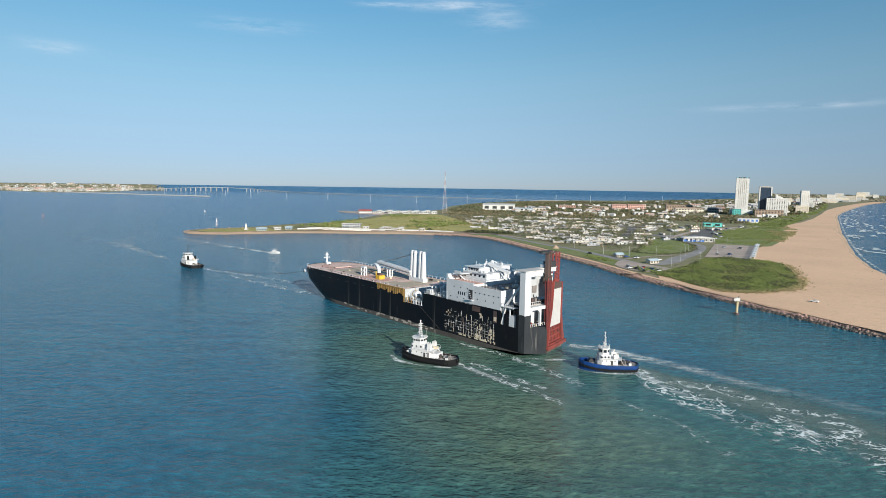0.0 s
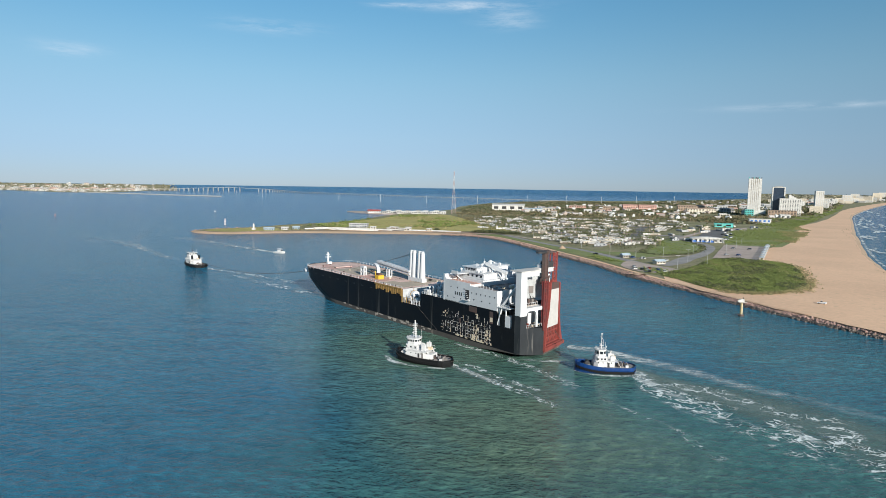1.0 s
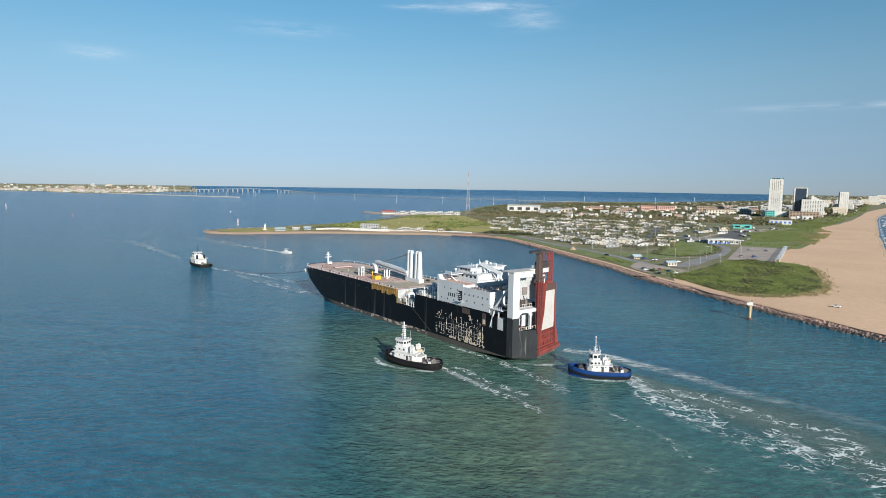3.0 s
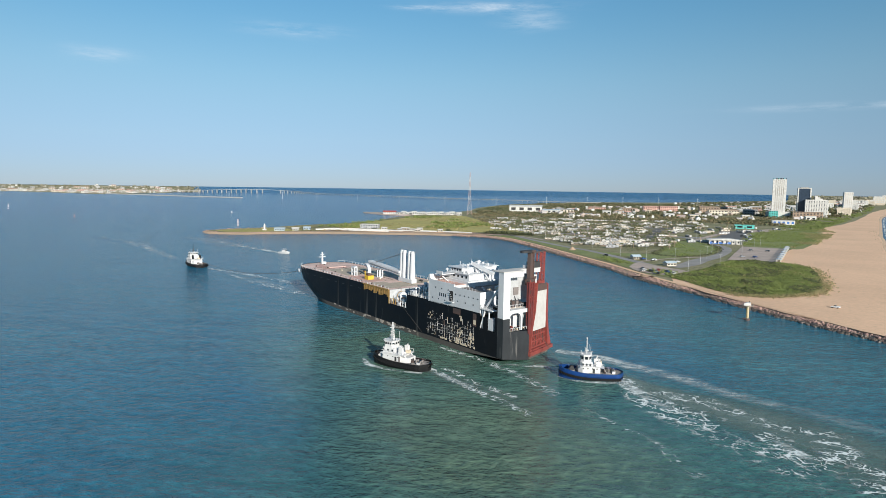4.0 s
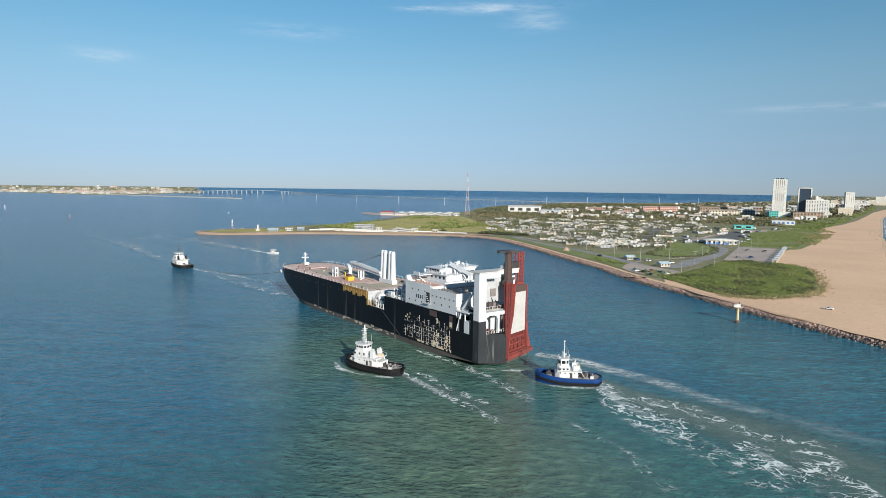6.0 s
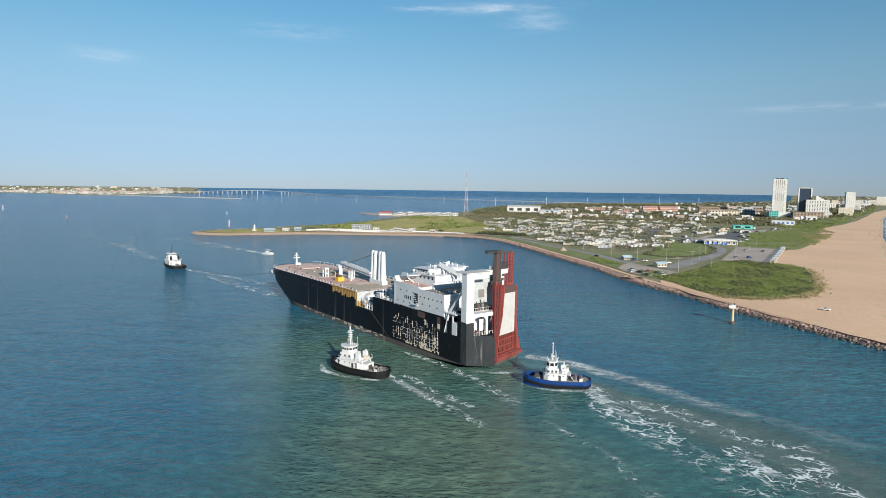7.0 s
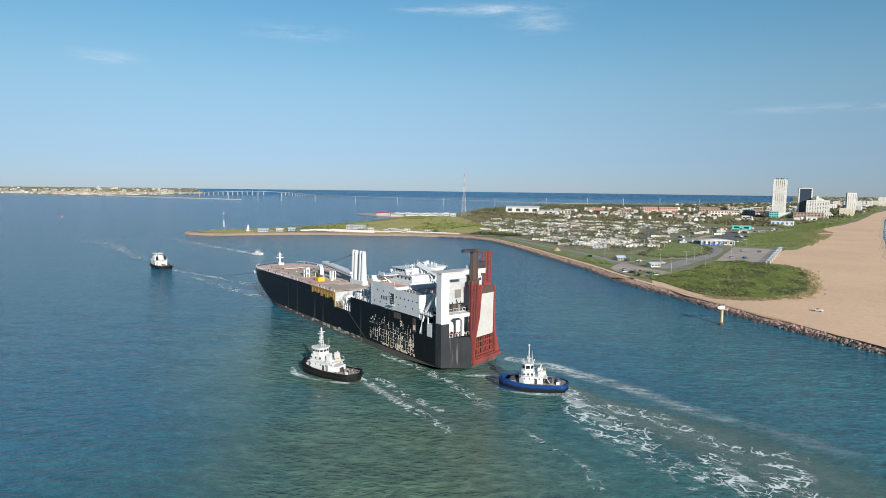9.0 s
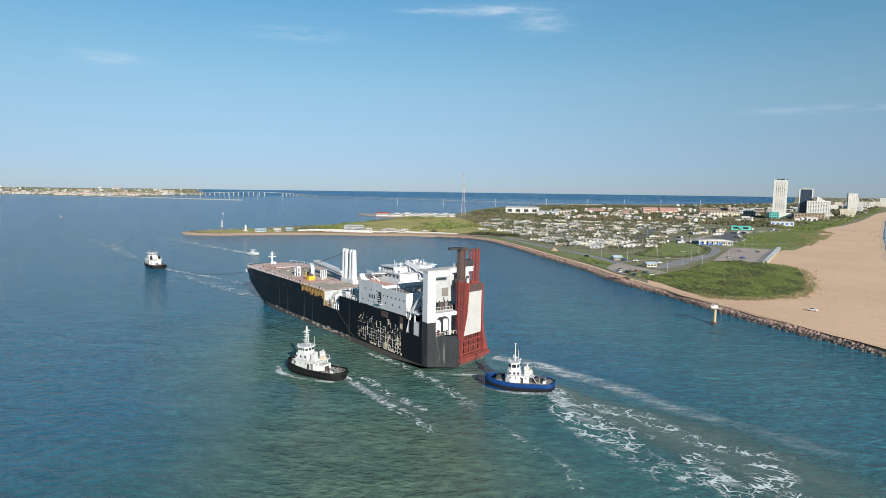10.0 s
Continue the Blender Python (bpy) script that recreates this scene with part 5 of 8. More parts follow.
# ---- tugs ----
def tug(m, L, W, paint, label, mast_h=13.0, boxy=False, lattice=False, tops=(4.0, 5.7, 7.7), funnel=None, mast_paint=None, beamy=0.36):
    zd, zu, zw = tops
    t = thing("tugboat", m, label, "tugboat", "tugs round the ship")
    N = 14
    low = 0.0 if not boxy else 0.4
    rise = 0.75 if not boxy else 0.85

    def half(x, k):
        s = (x / L + 0.5)
        bow = max(0, (s - 0.55) / 0.45)
        aft = min(max(0, (0.16 - s) / 0.16), 0.97)
        return W / 2 * (1 - bow ** 2.4) ** 0.55 * (1 - aft ** 2.6) ** 0.5 * k

    def sheer(x):
        s = (x / L + 0.5)
        return (1.4 if not boxy else 1.15) + 1.7 * max(0, s - 0.45) ** 1.6 * 2.0 + 0.3 * max(0, 0.2 - s)

    xs = [-L / 2 + L * i / N for i in range(N)] + [L / 2 - 0.25]

    def ring(k, zf, inner=0.0):
        return [(x, max(0.06, half(x, k) - inner), zf(x)) for x in xs] + [(x, -max(0.06, half(x, k) - inner), zf(x)) for x in xs[::-1]]

    part("hull", rings_mesh(B(), [ring(0.72, lambda x: -1.2), ring(0.92, lambda x: 0.2), ring(1.0, lambda x: sheer(x)), ring(1.0, lambda x: sheer(x) + rise), ring(1.0, lambda x: sheer(x) + rise, 0.3), ring(0.97, lambda x: sheer(x) - 0.1, 0.22)], cap=False), paint, t, smooth=False)
    part("deck", prism(B(), [(x, max(0.05, half(x, 0.97) - 0.2)) for x in xs] + [(x, -max(0.05, half(x, 0.97) - 0.2)) for x in xs[::-1]], 1.4, 1.62), TUG_DECK, t)
    part("fender_belt", rings_mesh(B(), [ring(1.03, lambda x: sheer(x) - 0.5 - low), ring(1.06, lambda x: sheer(x) - 0.25 - low), ring(1.03, lambda x: sheer(x) + 0.05 - low)], cap=False), RUBBER, t, "black rubber fender belt")
    me = mesh_of("tyre_fender", tube(B(), (0, -0.2, 0), (0, 0.2, 0), 0.33, n=10), RUBBER)
    for i in range(2, 2 * N):
        for sg in (1, -1):
            x = -L / 2 + L * i / (2 * N)
            o = new("tyre_fender", me)
            o.parent, o.matrix_basis = t, pose(x, sg * (half(x, 1.03) + 0.12), sheer(x) - 0.55 - low * 0.6, 0, 0, sg * -math.degrees(math.atan2(half(x - 0.3, 1) - half(x + 0.3, 1), 0.6)))
    part("bow_fender", tube(B(), (L / 2 - 0.9, -W * 0.16, sheer(L / 2) - 0.2), (L / 2 - 0.9, W * 0.16, sheer(L / 2) - 0.2), 0.45, n=10), RUBBER, t)
    hw = W * beamy
    mast_paint = mast_paint or TUG_WHITE
    x0, x1 = (-L * 0.07, L * 0.32) if not boxy else (-L * 0.13, L * 0.20)
    dh = part("deckhouse", prism(B(), [(x0, -hw), (x1 - 1.2, -hw), (x1, -hw * 0.6), (x1, hw * 0.6), (x1 - 1.2, hw), (x0, hw)], 1.6, zd), TUG_WHITE, t, "white deckhouse", bevel=0.08)
    for i in range(4):
        for sg in (1, -1):
            part("porthole", tube(B(), (x0 + 1.0 + i * (x1 - x0 - 2.4) / 3, sg * (hw - 0.02), 3.3), (x0 + 1.0 + i * (x1 - x0 - 2.4) / 3, sg * (hw + 0.05), 3.3), 0.2, n=8), GLASS, dh)
    part("door", bx(B(), x0 + 0.1, x0 + 0.9, hw - 0.02, hw + 0.05, 1.7, 3.6), TUG_DECK if not boxy else TUG_WHITE, dh)
    if not boxy:
        part("house_front", prism(B(), [(x1 - 0.3, 1.6), (x1 + 2.0, 1.6), (x1 + 1.2, 2.9), (x1 - 0.3, zd)], -hw * 0.58, hw * 0.58, IV), TUG_WHITE, t)
    if not boxy:
        part("aft_casing", prism(B(), [(x0 - 2.6, -hw * 0.7), (x0, -hw * 0.9), (x0, hw * 0.9), (x0 - 2.6, hw * 0.7)], 1.6, zd - 0.7), TUG_WHITE, t, "low white casing abaft the deckhouse", bevel=0.1)
    part("boat_deck", bx(B(), x0 - 1.2, x1 - 0.4, -hw - 0.3, hw + 0.3, zd, zd + 0.15), TUG_WHITE, t)
    u0, u1 = x0 + (x1 - x0) * 0.34, x1 - 0.5
    uh = part("upper_house", prism(B(), [(u0, -hw * 0.8), (u1 - 0.6, -hw * 0.8), (u1, -hw * 0.5), (u1, hw * 0.5), (u1 - 0.6, hw * 0.8), (u0, hw * 0.8)], zd + 0.15, zu), TUG_WHITE, t, bevel=0.08)
    for i in range(3):
        for sg in (1, -1):
            x = u0 + 0.5 + i * (u1 - u0 - 1.6) / 2
            part("window", bx(B(), x, x + 0.55, min(sg * hw * 0.79, sg * hw * 0.82), max(sg * hw * 0.79, sg * hw * 0.82), zu - 1.1, zu - 0.45), GLASS, uh)
    part("door", bx(B(), x0 + 1.6, x0 + 2.3, hw - 0.02, hw + 0.04, 1.7, 3.4), DARK, dh)
    w0, w1, ww = u0 + 0.4, u1 - 0.3, hw * 0.70
    oct0 = [(w0, -ww * 0.6), (w0 + 0.8, -ww), (w1 - 0.8, -ww), (w1, -ww * 0.55), (w1, ww * 0.55), (w1 - 0.8, ww), (w0 + 0.8, ww), (w0, ww * 0.6)]
    wh = part("wheelhouse", prism(B(), oct0, zu, zw), TUG_WHITE, t, "white wheelhouse with windows all round")
    c = Vector(((w0 + w1) / 2, 0))
    for a, b in zip(oct0, oct0[1:] + oct0[:1]):
        a, b = Vector(a), Vector(b)
        d = (b - a).length
        k = max(1, round(d / 1.0))
        nrm = ((a + b) / 2 - c).normalized()
        for i in range(k):
            p, q = a.lerp(b, (i + 0.14) / k), a.lerp(b, (i + 0.86) / k)
            off = Vector(((b - a).y, -(b - a).x)).normalized() * 0.04
            part("window", prism(B(), [tuple(p - off), tuple(q - off), tuple(q + off), tuple(p + off)], zw - (1.25 if boxy else 1.0), zw - 0.35), GLASS, wh)
    part("wheelhouse_roof", prism(B(), [tuple(c + (Vector(p) - c) * 1.15) for p in oct0], zw, zw + 0.2), TUG_WHITE, wh)
    for sg in (1, -1):
        f = part("funnel", prism(B(), [(x0 - 0.2, sg * hw * 0.62 - 0.5), (x0 + 1.3, sg * hw * 0.62 - 0.5), (x0 + 1.3, sg * hw * 0.62 + 0.5), (x0 - 0.2, sg * hw * 0.62 + 0.5)], zd + 0.15, zu + (0.1 if boxy else 0.6)), funnel or TUG_BLACK, t, bevel=0.1)
        part("exhaust", tube(B(), (x0 + 0.5, sg * hw * 0.62, zu + (0.1 if boxy else 0.6)), (x0 + 0.2, sg * hw * 0.62, zu + 1.0), 0.22), funnel or DARK, f)
    mx = (w0 + w1) / 2 - 0.3
    if lattice:
        mst = part("mast", beam(B(), (mx - 0.5, -0.45, zw + 0.2), (mx, -0.2, mast_h), 0.16), mast_paint, t, "white lattice mast")
        for dx, dy in ((-0.5, 0.45), (0.6, 0.0)):
            part("mast_leg", beam(B(), (mx + dx, dy, zw + 0.2), (mx, dy * 0.4, mast_h), 0.16), mast_paint, mst)
        for i in range(7):
            z = zw + 0.6 + i * (mast_h - zw - 0.9) / 7
            part("mast_step", bx(B(), mx - 0.5, mx + 0.5, -0.5, 0.5, z, z + 0.12), mast_paint, mst)
    else:
        mst = part("mast", tube(B(), (mx, 0, zw + 0.2), (mx, 0, mast_h), 0.2, 0.1), mast_paint, t, "white pole mast")
        part("mast_platform", tube(B(), (mx, 0, zw + 1.1), (mx, 0, zw + 1.3), 0.7, n=8), mast_paint, mst)
    for z, w in ((mast_h - 1.2, 1.6), (mast_h - 2.6, 1.1)):
        part("mast_yard", beam(B(), (mx, -w, z), (mx, w, z), 0.14), mast_paint, mst)
    part("radar", bx(B(), mx + 0.2, mx + 0.6, -0.9, 0.9, zw + 1.7, zw + 1.85), mast_paint, mst)
    part("mast_lamp", ball(B(), (mx, 0, mast_h + 0.1), 0.28), mast_paint, mst)
    part("monitor", tube(B(), (w0, 0.6, zw + 0.2), (w0 - 0.3, 0.6, zw + 1.2), 0.12), TUG_WHITE, wh)
    wi = part("winch", tube(B(), (x1 + 1.8, -0.9, 2.6), (x1 + 1.8, 0.9, 2.6), 0.75, n=10), DARK, t, "towing winch wound with wire")
    part("winch_frame", bx(B(), x1 + 0.9, x1 + 2.7, -1.2, 1.2, 1.6, 2.2), TUG_DECK, wi)
    part("stern_winch", tube(B(), (x0 - 2.2, -0.8, 2.3), (x0 - 2.2, 0.8, 2.3), 0.65, n=10), DARK, t)
    for x in (-L * 0.36, -L * 0.28):
        part("towing_bitt", tube(B(), (x, -0.6, 1.6), (x, -0.6, 2.7), 0.22), TUG_DECK, t)
        part("towing_bitt", tube(B(), (x, 0.6, 1.6), (x, 0.6, 2.7), 0.22), TUG_DECK, t)
        part("towing_bar", beam(B(), (x, -0.9, 2.5), (x, 0.9, 2.5), 0.25), TUG_DECK, t)
    part("hatch", bx(B(), -L * 0.25, -L * 0.2, -1.4, -0.4, 1.6, 2.0), TUG_DECK, t)
    for i in range(6):
        for sg in (1, -1):
            part("rail_post", tube(B(), (x0 - 1.0 + i * (x1 - x0) / 5.5, sg * (hw + 0.25), zd + 0.15), (x0 - 1.0 + i * (x1 - x0) / 5.5, sg * (hw + 0.25), zd + 1.1), 0.05, n=4), TUG_WHITE, t)
    for sg in (1, -1):
        part("handrail", tube(B(), (x0 - 1.0, sg * (hw + 0.25), zd + 1.1), (x1 - 1.0, sg * (hw + 0.25), zd + 1.1), 0.05, n=4), TUG_WHITE, t)
    for i in range(10):
        x, y = -L * 0.42 + L * 0.026 * i, ((i * 37) % 11 - 5) * W * 0.06
        part("deck_gear", bx(B(), x, x + 0.5 + (i % 3) * 0.2, y, y + 0.5, 1.6, 1.9 + (i % 4) * 0.22), (DARK, TUG_DECK, TUG_WHITE, RUST_BROWN)[i % 4], t)
    for sg in (1, -1):
        part("bulwark_cap", tube(B(), (-L * 0.33, sg * W * 0.47, 2.1), (L * 0.05, sg * W * 0.48, 2.2), 0.08, n=5), TUG_DECK, t)
        part("searchlight", ball(B(), (w1 - 0.4, sg * ww * 0.7, zw + 0.5), 0.22), TUG_WHITE, wh)
        part("aerial", tube(B(), (w0 + 0.3, sg * ww * 0.8, zw + 0.2), (w0 + 0.3, sg * ww * 0.8, zw + 2.8), 0.04, n=4), TUG_WHITE, wh)
        part("boat_stair", beam(B(), (x0 - 2.2, sg * hw * 0.7, 1.7), (x0 - 0.9, sg * hw * 0.7, zd), 0.5, 0.1), TUG_WHITE, t)
    part("life_raft", tube(B(), (x0 - 0.6, 1.0, zd + 0.6), (x0 + 0.6, 1.0, zd + 0.6), 0.4, n=8), TUG_WHITE, t)
    part("boat_locker", bx(B(), x0 - 1.0, x0 + 0.4, -1.8, -0.6, zd + 0.15, zd + 1.0), CREAM, t)
    return t


tug(pose(-15.7, 207.9, 0.1, 0, 0, 156), 21.2, 8.0, TUG_BLACK, "black and white tug with a tall lattice mast beside the ship", 13.4, lattice=True, tops=(4.0, 5.8, 7.8), funnel=TUG_WHITE)
tug(pose(43.8, 204.6, 0.1, 0, 0, 181), 19.6, 8.0, TUG_BLUE, "blue and white tug with a pole mast astern of the ship", 12.0, boxy=True, tops=(3.7, 5.2, 7.1), funnel=TUG_WHITE)
tug(pose(-200.0, 427.2, 0.1, 0, 0, 138), 25.0, 9.6, TUG_BLACK, "black and white tug pulling ahead of the ship", 14.8, tops=(4.8, 7.0, 9.0), mast_paint=DARK, beamy=0.41)
rope("tow_line", (-188.5, 420.5, 2.6), (-94.0, 332.5, 11.8), 3.5, 0.11, "dark tow line sagging between tug and ship")
rope("stern_line", (35.2, 205.0, 3.2), (29.0, 219.5, 9.6), 0.6, 0.08, "thin line from the tug to the ship's stern")


# ---- rock jetty along the channel ----
def boulder_mesh(seed):
    r = random.Random(seed)
    bm = B()
    bmesh.ops.create_icosphere(bm, subdivisions=1, radius=1.0)
    for v in bm.verts:
        v.co *= r.uniform(0.7, 1.2)
        v.co.z *= 0.75
    return bm


jetty = thing("rock_jetty", pose(0, 0, 0), "jetty of heaped pink granite boulders along the channel", "jetty", kind="structure")
me_rock = [mesh_of("boulder", boulder_mesh(i), ROCK) for i in range(5)]
me_wet = [mesh_of("boulder", boulder_mesh(i + 9), ROCK_WET) for i in range(4)]
rr = random.Random(3)
near_line = curve_through(SHORE_JETTY[:8], 24, closed=False)
count = 0
for p, q in zip(near_line, near_line[1:]):
    d = (q - p)
    nrm = Vector((d.y, -d.x)).normalized()
    if nrm.x < 0:
        nrm = -nrm
    for row in range(2):
        if count < 300 and p.y > 255:
            a = p.lerp(q, rr.random()) + nrm * (-3.9 + row * 1.8 + rr.uniform(-0.7, 0.7))
            o = new("boulder", rr.choice(me_wet if row == 0 and rr.random() < 0.75 else me_rock))
            s = rr.uniform(0.5, 0.95)
            o.parent = jetty
            o.matrix_basis = pose(a.x, a.y, 0.15 + row * 0.7, rr.uniform(0, 360), rr.uniform(0, 360), rr.uniform(0, 360)) @ Matrix.Diagonal((s, s * rr.uniform(0.7, 1.2), s * 0.9, 1))
            count += 1


def scatter(name, line, offs, step, size, material, label, category, zs, seed, base):
    """Many joined stones along a line."""
    r = random.Random(seed)
    V, Fc = [], []
    bvs = [[v.co.copy() for v in b.verts] for b in base]
    bfs = [[[v.index for v in f.verts] for f in b.faces] for b in base]
    for p, q in zip(line, line[1:]):
        d = q - p
        nrm = Vector((d.y, -d.x)).normalized()
        for _ in range(max(1, int(d.length / step))):
            k = r.randrange(len(base))
            o = r.uniform(*offs)
            a = p.lerp(q, r.random()) + nrm * o
            s = r.uniform(*size)
            rot = Euler((r.uniform(0, 6), r.uniform(0, 6), r.uniform(0, 6))).to_matrix()
            n0 = len(V)
            z = zs[0] + (zs[1] - zs[0]) * (o - offs[0]) / (offs[1] - offs[0])
            V += [(a.x + c.x * s, a.y + c.y * s, z + c.z * s * 0.8) for c in (rot @ v for v in bvs[k])]
            Fc += [[n0 + i for i in f] for f in bfs[k]]
    return raw(name, V, Fc, material, label, category)


bases = []
for i in range(4):
    b = boulder_mesh(i + 30)
    b.verts.ensure_lookup_table(), b.verts.index_update()
    bases.append(b)
far_line = curve_through(SHORE_JETTY[6:15], 8, closed=False)
scatter("jetty_stones", far_line, (-4.2, 0.2), 0.38, (0.5, 1.05), ROCK, "heaped pink granite stones further along the jetty", "stones", (0.1, 1.7), 5, bases)
scatter("jetty_rubble", near_line, (-4.6, -0.2), 0.19, (0.3, 0.75), ROCK, "smaller granite rubble between the boulders", "stones", (-0.1, 1.5), 6, bases)
scatter("jetty_foot", near_line + far_line[1:], (-6.6, -3.4), 0.35, (0.6, 1.1), ROCK_WET, "dark wet stones at the jetty's foot", "stones", (-0.2, 0.4), 7, bases)
scatter("spit_stones", curve_through(SHORE_JETTY[18:] + SHORE_BAY[:3], 8, closed=False), (-1.5, 2.0), 1.6, (0.9, 1.8), ROCK, "stones round the end of the spit", "stones", (0.2, 1.6), 8, bases)
for b in bases:
    b.free()


path = []
for p, q in zip((near_line + far_line[1:])[60:], (near_line + far_line[1:])[61:]):
    d = (q - p).normalized()
    path.append((p.x + d.y * 2.6, p.y - d.x * 2.6))
strip("jetty_path", path[::6], [4, 4, 3.5, 3], 1.93, SAND, "pale sandy path behind the rock jetty", "path", n=3)


# ---- plants ----
def clumps(name, spots, material, label, category, leaves=16, seed=1):
    """Low bushes: small leaf triangles on uneven domes, joined."""
    r = np.random.RandomState(seed)
    n = len(spots)
    P = np.array(spots)  # x, y, z, radius, height
    a = r.uniform(0, 6.2832, (n, leaves))
    u = r.uniform(0.0, 1.0, (n, leaves)) ** 0.6
    h = r.uniform(0.15, 1.0, (n, leaves))
    rad = P[:, 3:4] * u * np.sqrt(np.clip(1.05 - h ** 2 * 0.9, 0.1, 1)) * r.uniform(0.7, 1.25, (n, leaves))
    c = np.stack([P[:, 0:1] + rad * np.cos(a), P[:, 1:2] + rad * np.sin(a), P[:, 2:3] + P[:, 4:5] * h], -1).reshape(-1, 3)
    size = (np.repeat(P[:, 3], leaves) * r.uniform(0.35, 0.62, n * leaves))[:, None]
    tri = r.normal(size=(n * leaves, 3, 3))
    tri[:, :, 2] *= 0.4
    tri /= np.linalg.norm(tri, axis=2, keepdims=True)
    V = (c[:, None, :] + tri * size[:, None, :]).reshape(-1, 3)
    V[:, 2] = np.maximum(V[:, 2], np.repeat(P[:, 2], leaves * 3) - 0.05)
    F = np.arange(len(V)).reshape(-1, 3)
    me = bpy.data.meshes.new(name)
    me.vertices.add(len(V)), me.loops.add(len(V)), me.polygons.add(len(F))
    me.vertices.foreach_set("co", V.astype(np.float32).ravel())
    me.loops.foreach_set("vertex_index", F.ravel().astype(np.int32))
    me.polygons.foreach_set("loop_start", np.arange(0, len(V), 3, dtype=np.int32))
    me.update(calc_edges=True)
    me.materials.append(material)
    return tagged(new(name, me), label, category, "", "stuff")


def spots_in(poly, n, rad, hgt, seed, z=1.8, patchy=0.0, scale=0.02):
    r = random.Random(seed)
    xs, ys = [p[0] for p in poly], [p[1] for p in poly]
    out = []
    tries = 0
    while len(out) < n and tries < n * 30:
        tries += 1
        x, y = r.uniform(min(xs), max(xs)), r.uniform(min(ys), max(ys))
        if inside(x, y, poly) and noise.noise((x * scale, y * scale, seed)) > patchy:
            k = r.uniform(0.6, 1.3)
            out.append((x, y, z, rad * k, hgt * k * r.uniform(0.7, 1.3)))
    return out


def mound(poly, step, height, material, label):
    """A field of low dunes inside an outline, falling to the ground at its rim."""
    xs, ys = [p[0] for p in poly], [p[1] for p in poly]
    bm = B()
    grid = {}
    nx, ny = int((max(xs) - min(xs)) / step), int((max(ys) - min(ys)) / step)
    for i in range(nx + 1):
        for j in range(ny + 1):
            x, y = min(xs) + i * step, min(ys) + j * step
            if inside(x, y, poly):
                rim = min(math.hypot(x - (a[0] + (b[0] - a[0]) * t), y - (a[1] + (b[1] - a[1]) * t)) for a, b in zip(poly, poly[1:] + poly[:1]) for t in (0, 0.25, 0.5, 0.75))
                k = min(rim / 14, 1)
                z = 1.72 + k * height * (0.45 + 0.7 * noise.noise((x * 0.045, y * 0.045, 2)) + 0.35 * noise.noise((x * 0.13, y * 0.13, 5)))
                grid[i, j] = bm.verts.new((x, y, max(1.72, z)))
    for (i, j), v in list(grid.items()):
        if all(k in grid for k in ((i + 1, j), (i + 1, j + 1), (i, j + 1))):
            bm.faces.new((v, grid[i + 1, j], grid[i + 1, j + 1], grid[i, j + 1]))
    for f in bm.faces:
        if f.normal.z < 0:
            f.normal_flip()
    return grid, bm


blob = [tuple(p) for p in curve_through(BLOB, 3)]
grid, bm = mound(blob, 3.2, 3.4, GRASS, "")
heights = {k: v.co.z for k, v in grid.items()}
bx0, by0 = min(p[0] for p in blob), min(p[1] for p in blob)
solo("dune_field", bm, LEAF, Matrix(), "low green vegetated dunes behind the jetty", "dune", kind="structure", smooth=True)


def on_blob(spots):
    return [(x, y, heights.get((round((x - bx0) / 3.2), round((y - by0) / 3.2)), 1.72), r_, h_) for x, y, _, r_, h_ in spots]


clumps("dune_bushes", on_blob(spots_in(blob, 26000, 0.62, 0.55, 11, patchy=-9)), LEAF, "dense green dune plants", "bushes", 14, 1)
clumps("dune_tufts", on_blob(spots_in(blob, 2600, 1.0, 0.75, 12, patchy=0.08, scale=0.045)), LEAF_DARK, "darker shrubs among the dunes", "bushes", 14, 2)
clumps("dune_grass", on_blob(spots_in(blob, 700, 0.9, 0.7, 13, patchy=0.12, scale=0.05)), LEAF_DRY, "dry yellow dune grass", "grass", 10, 3)
rim = [(a.x + random.gauss(0.8, 2.8), a.y + random.gauss(-0.8, 2.8), 1.8, random.uniform(0.5, 1.3), 0.75) for a in curve_through(BLOB[2:9], 220, closed=False)]
clumps("rim_grass", rim, LEAF_DRY, "dry grass tufts at the edge of the dunes", "grass", 10, 4)
# dark specks of unknown kind on the sand, stood in for by leaf scraps
beach_dots = [(x + rr_.gauss(0, 5), y + rr_.gauss(0, 5), 1.82, rr_.uniform(0.25, 0.7), 0.25) for rr_ in [random.Random(17)] for k in range(170) for x, y in [tuple(Vector((232, 330)).lerp(Vector((560, 1010)), rr_.random()))]]
clumps("beach_specks", beach_dots, LEAF_BROWN, "small dark specks strewn along the beach", "seaweed", 8, 33)
lawn = [(262, 690), (300, 668), (360, 740), (395, 800), (460, 960), (560, 1120), (700, 1340), (560, 1200), (420, 990), (346, 892)]
coast_poly = [(700, 1420), (1050, 1960), (1480, 2720), (2000, 3560), (1300, 3400), (700, 2700), (600, 1900), (640, 1600)]
clumps("coast_scrub", spots_in(coast_poly, 2600, 8.0, 4.5, 91), LEAF_DARK, "dark scrub along the coast", "bushes", 12, 91)
clumps("coast_scrub_dry", spots_in(coast_poly, 2200, 8.0, 3.5, 92), LEAF_BROWN, "dry scrub along the coast", "bushes", 12, 92)
clumps("lawn_bushes", spots_in(lawn, 5500, 1.1, 0.5, 14, patchy=-0.3), LEAF, "green dune grass tufts", "bushes", 12, 5)
dunes2 = [(420, 1000), (470, 980), (720, 1380), (1050, 1920), (1480, 2680), (1380, 2700), (900, 1900), (620, 1400)]
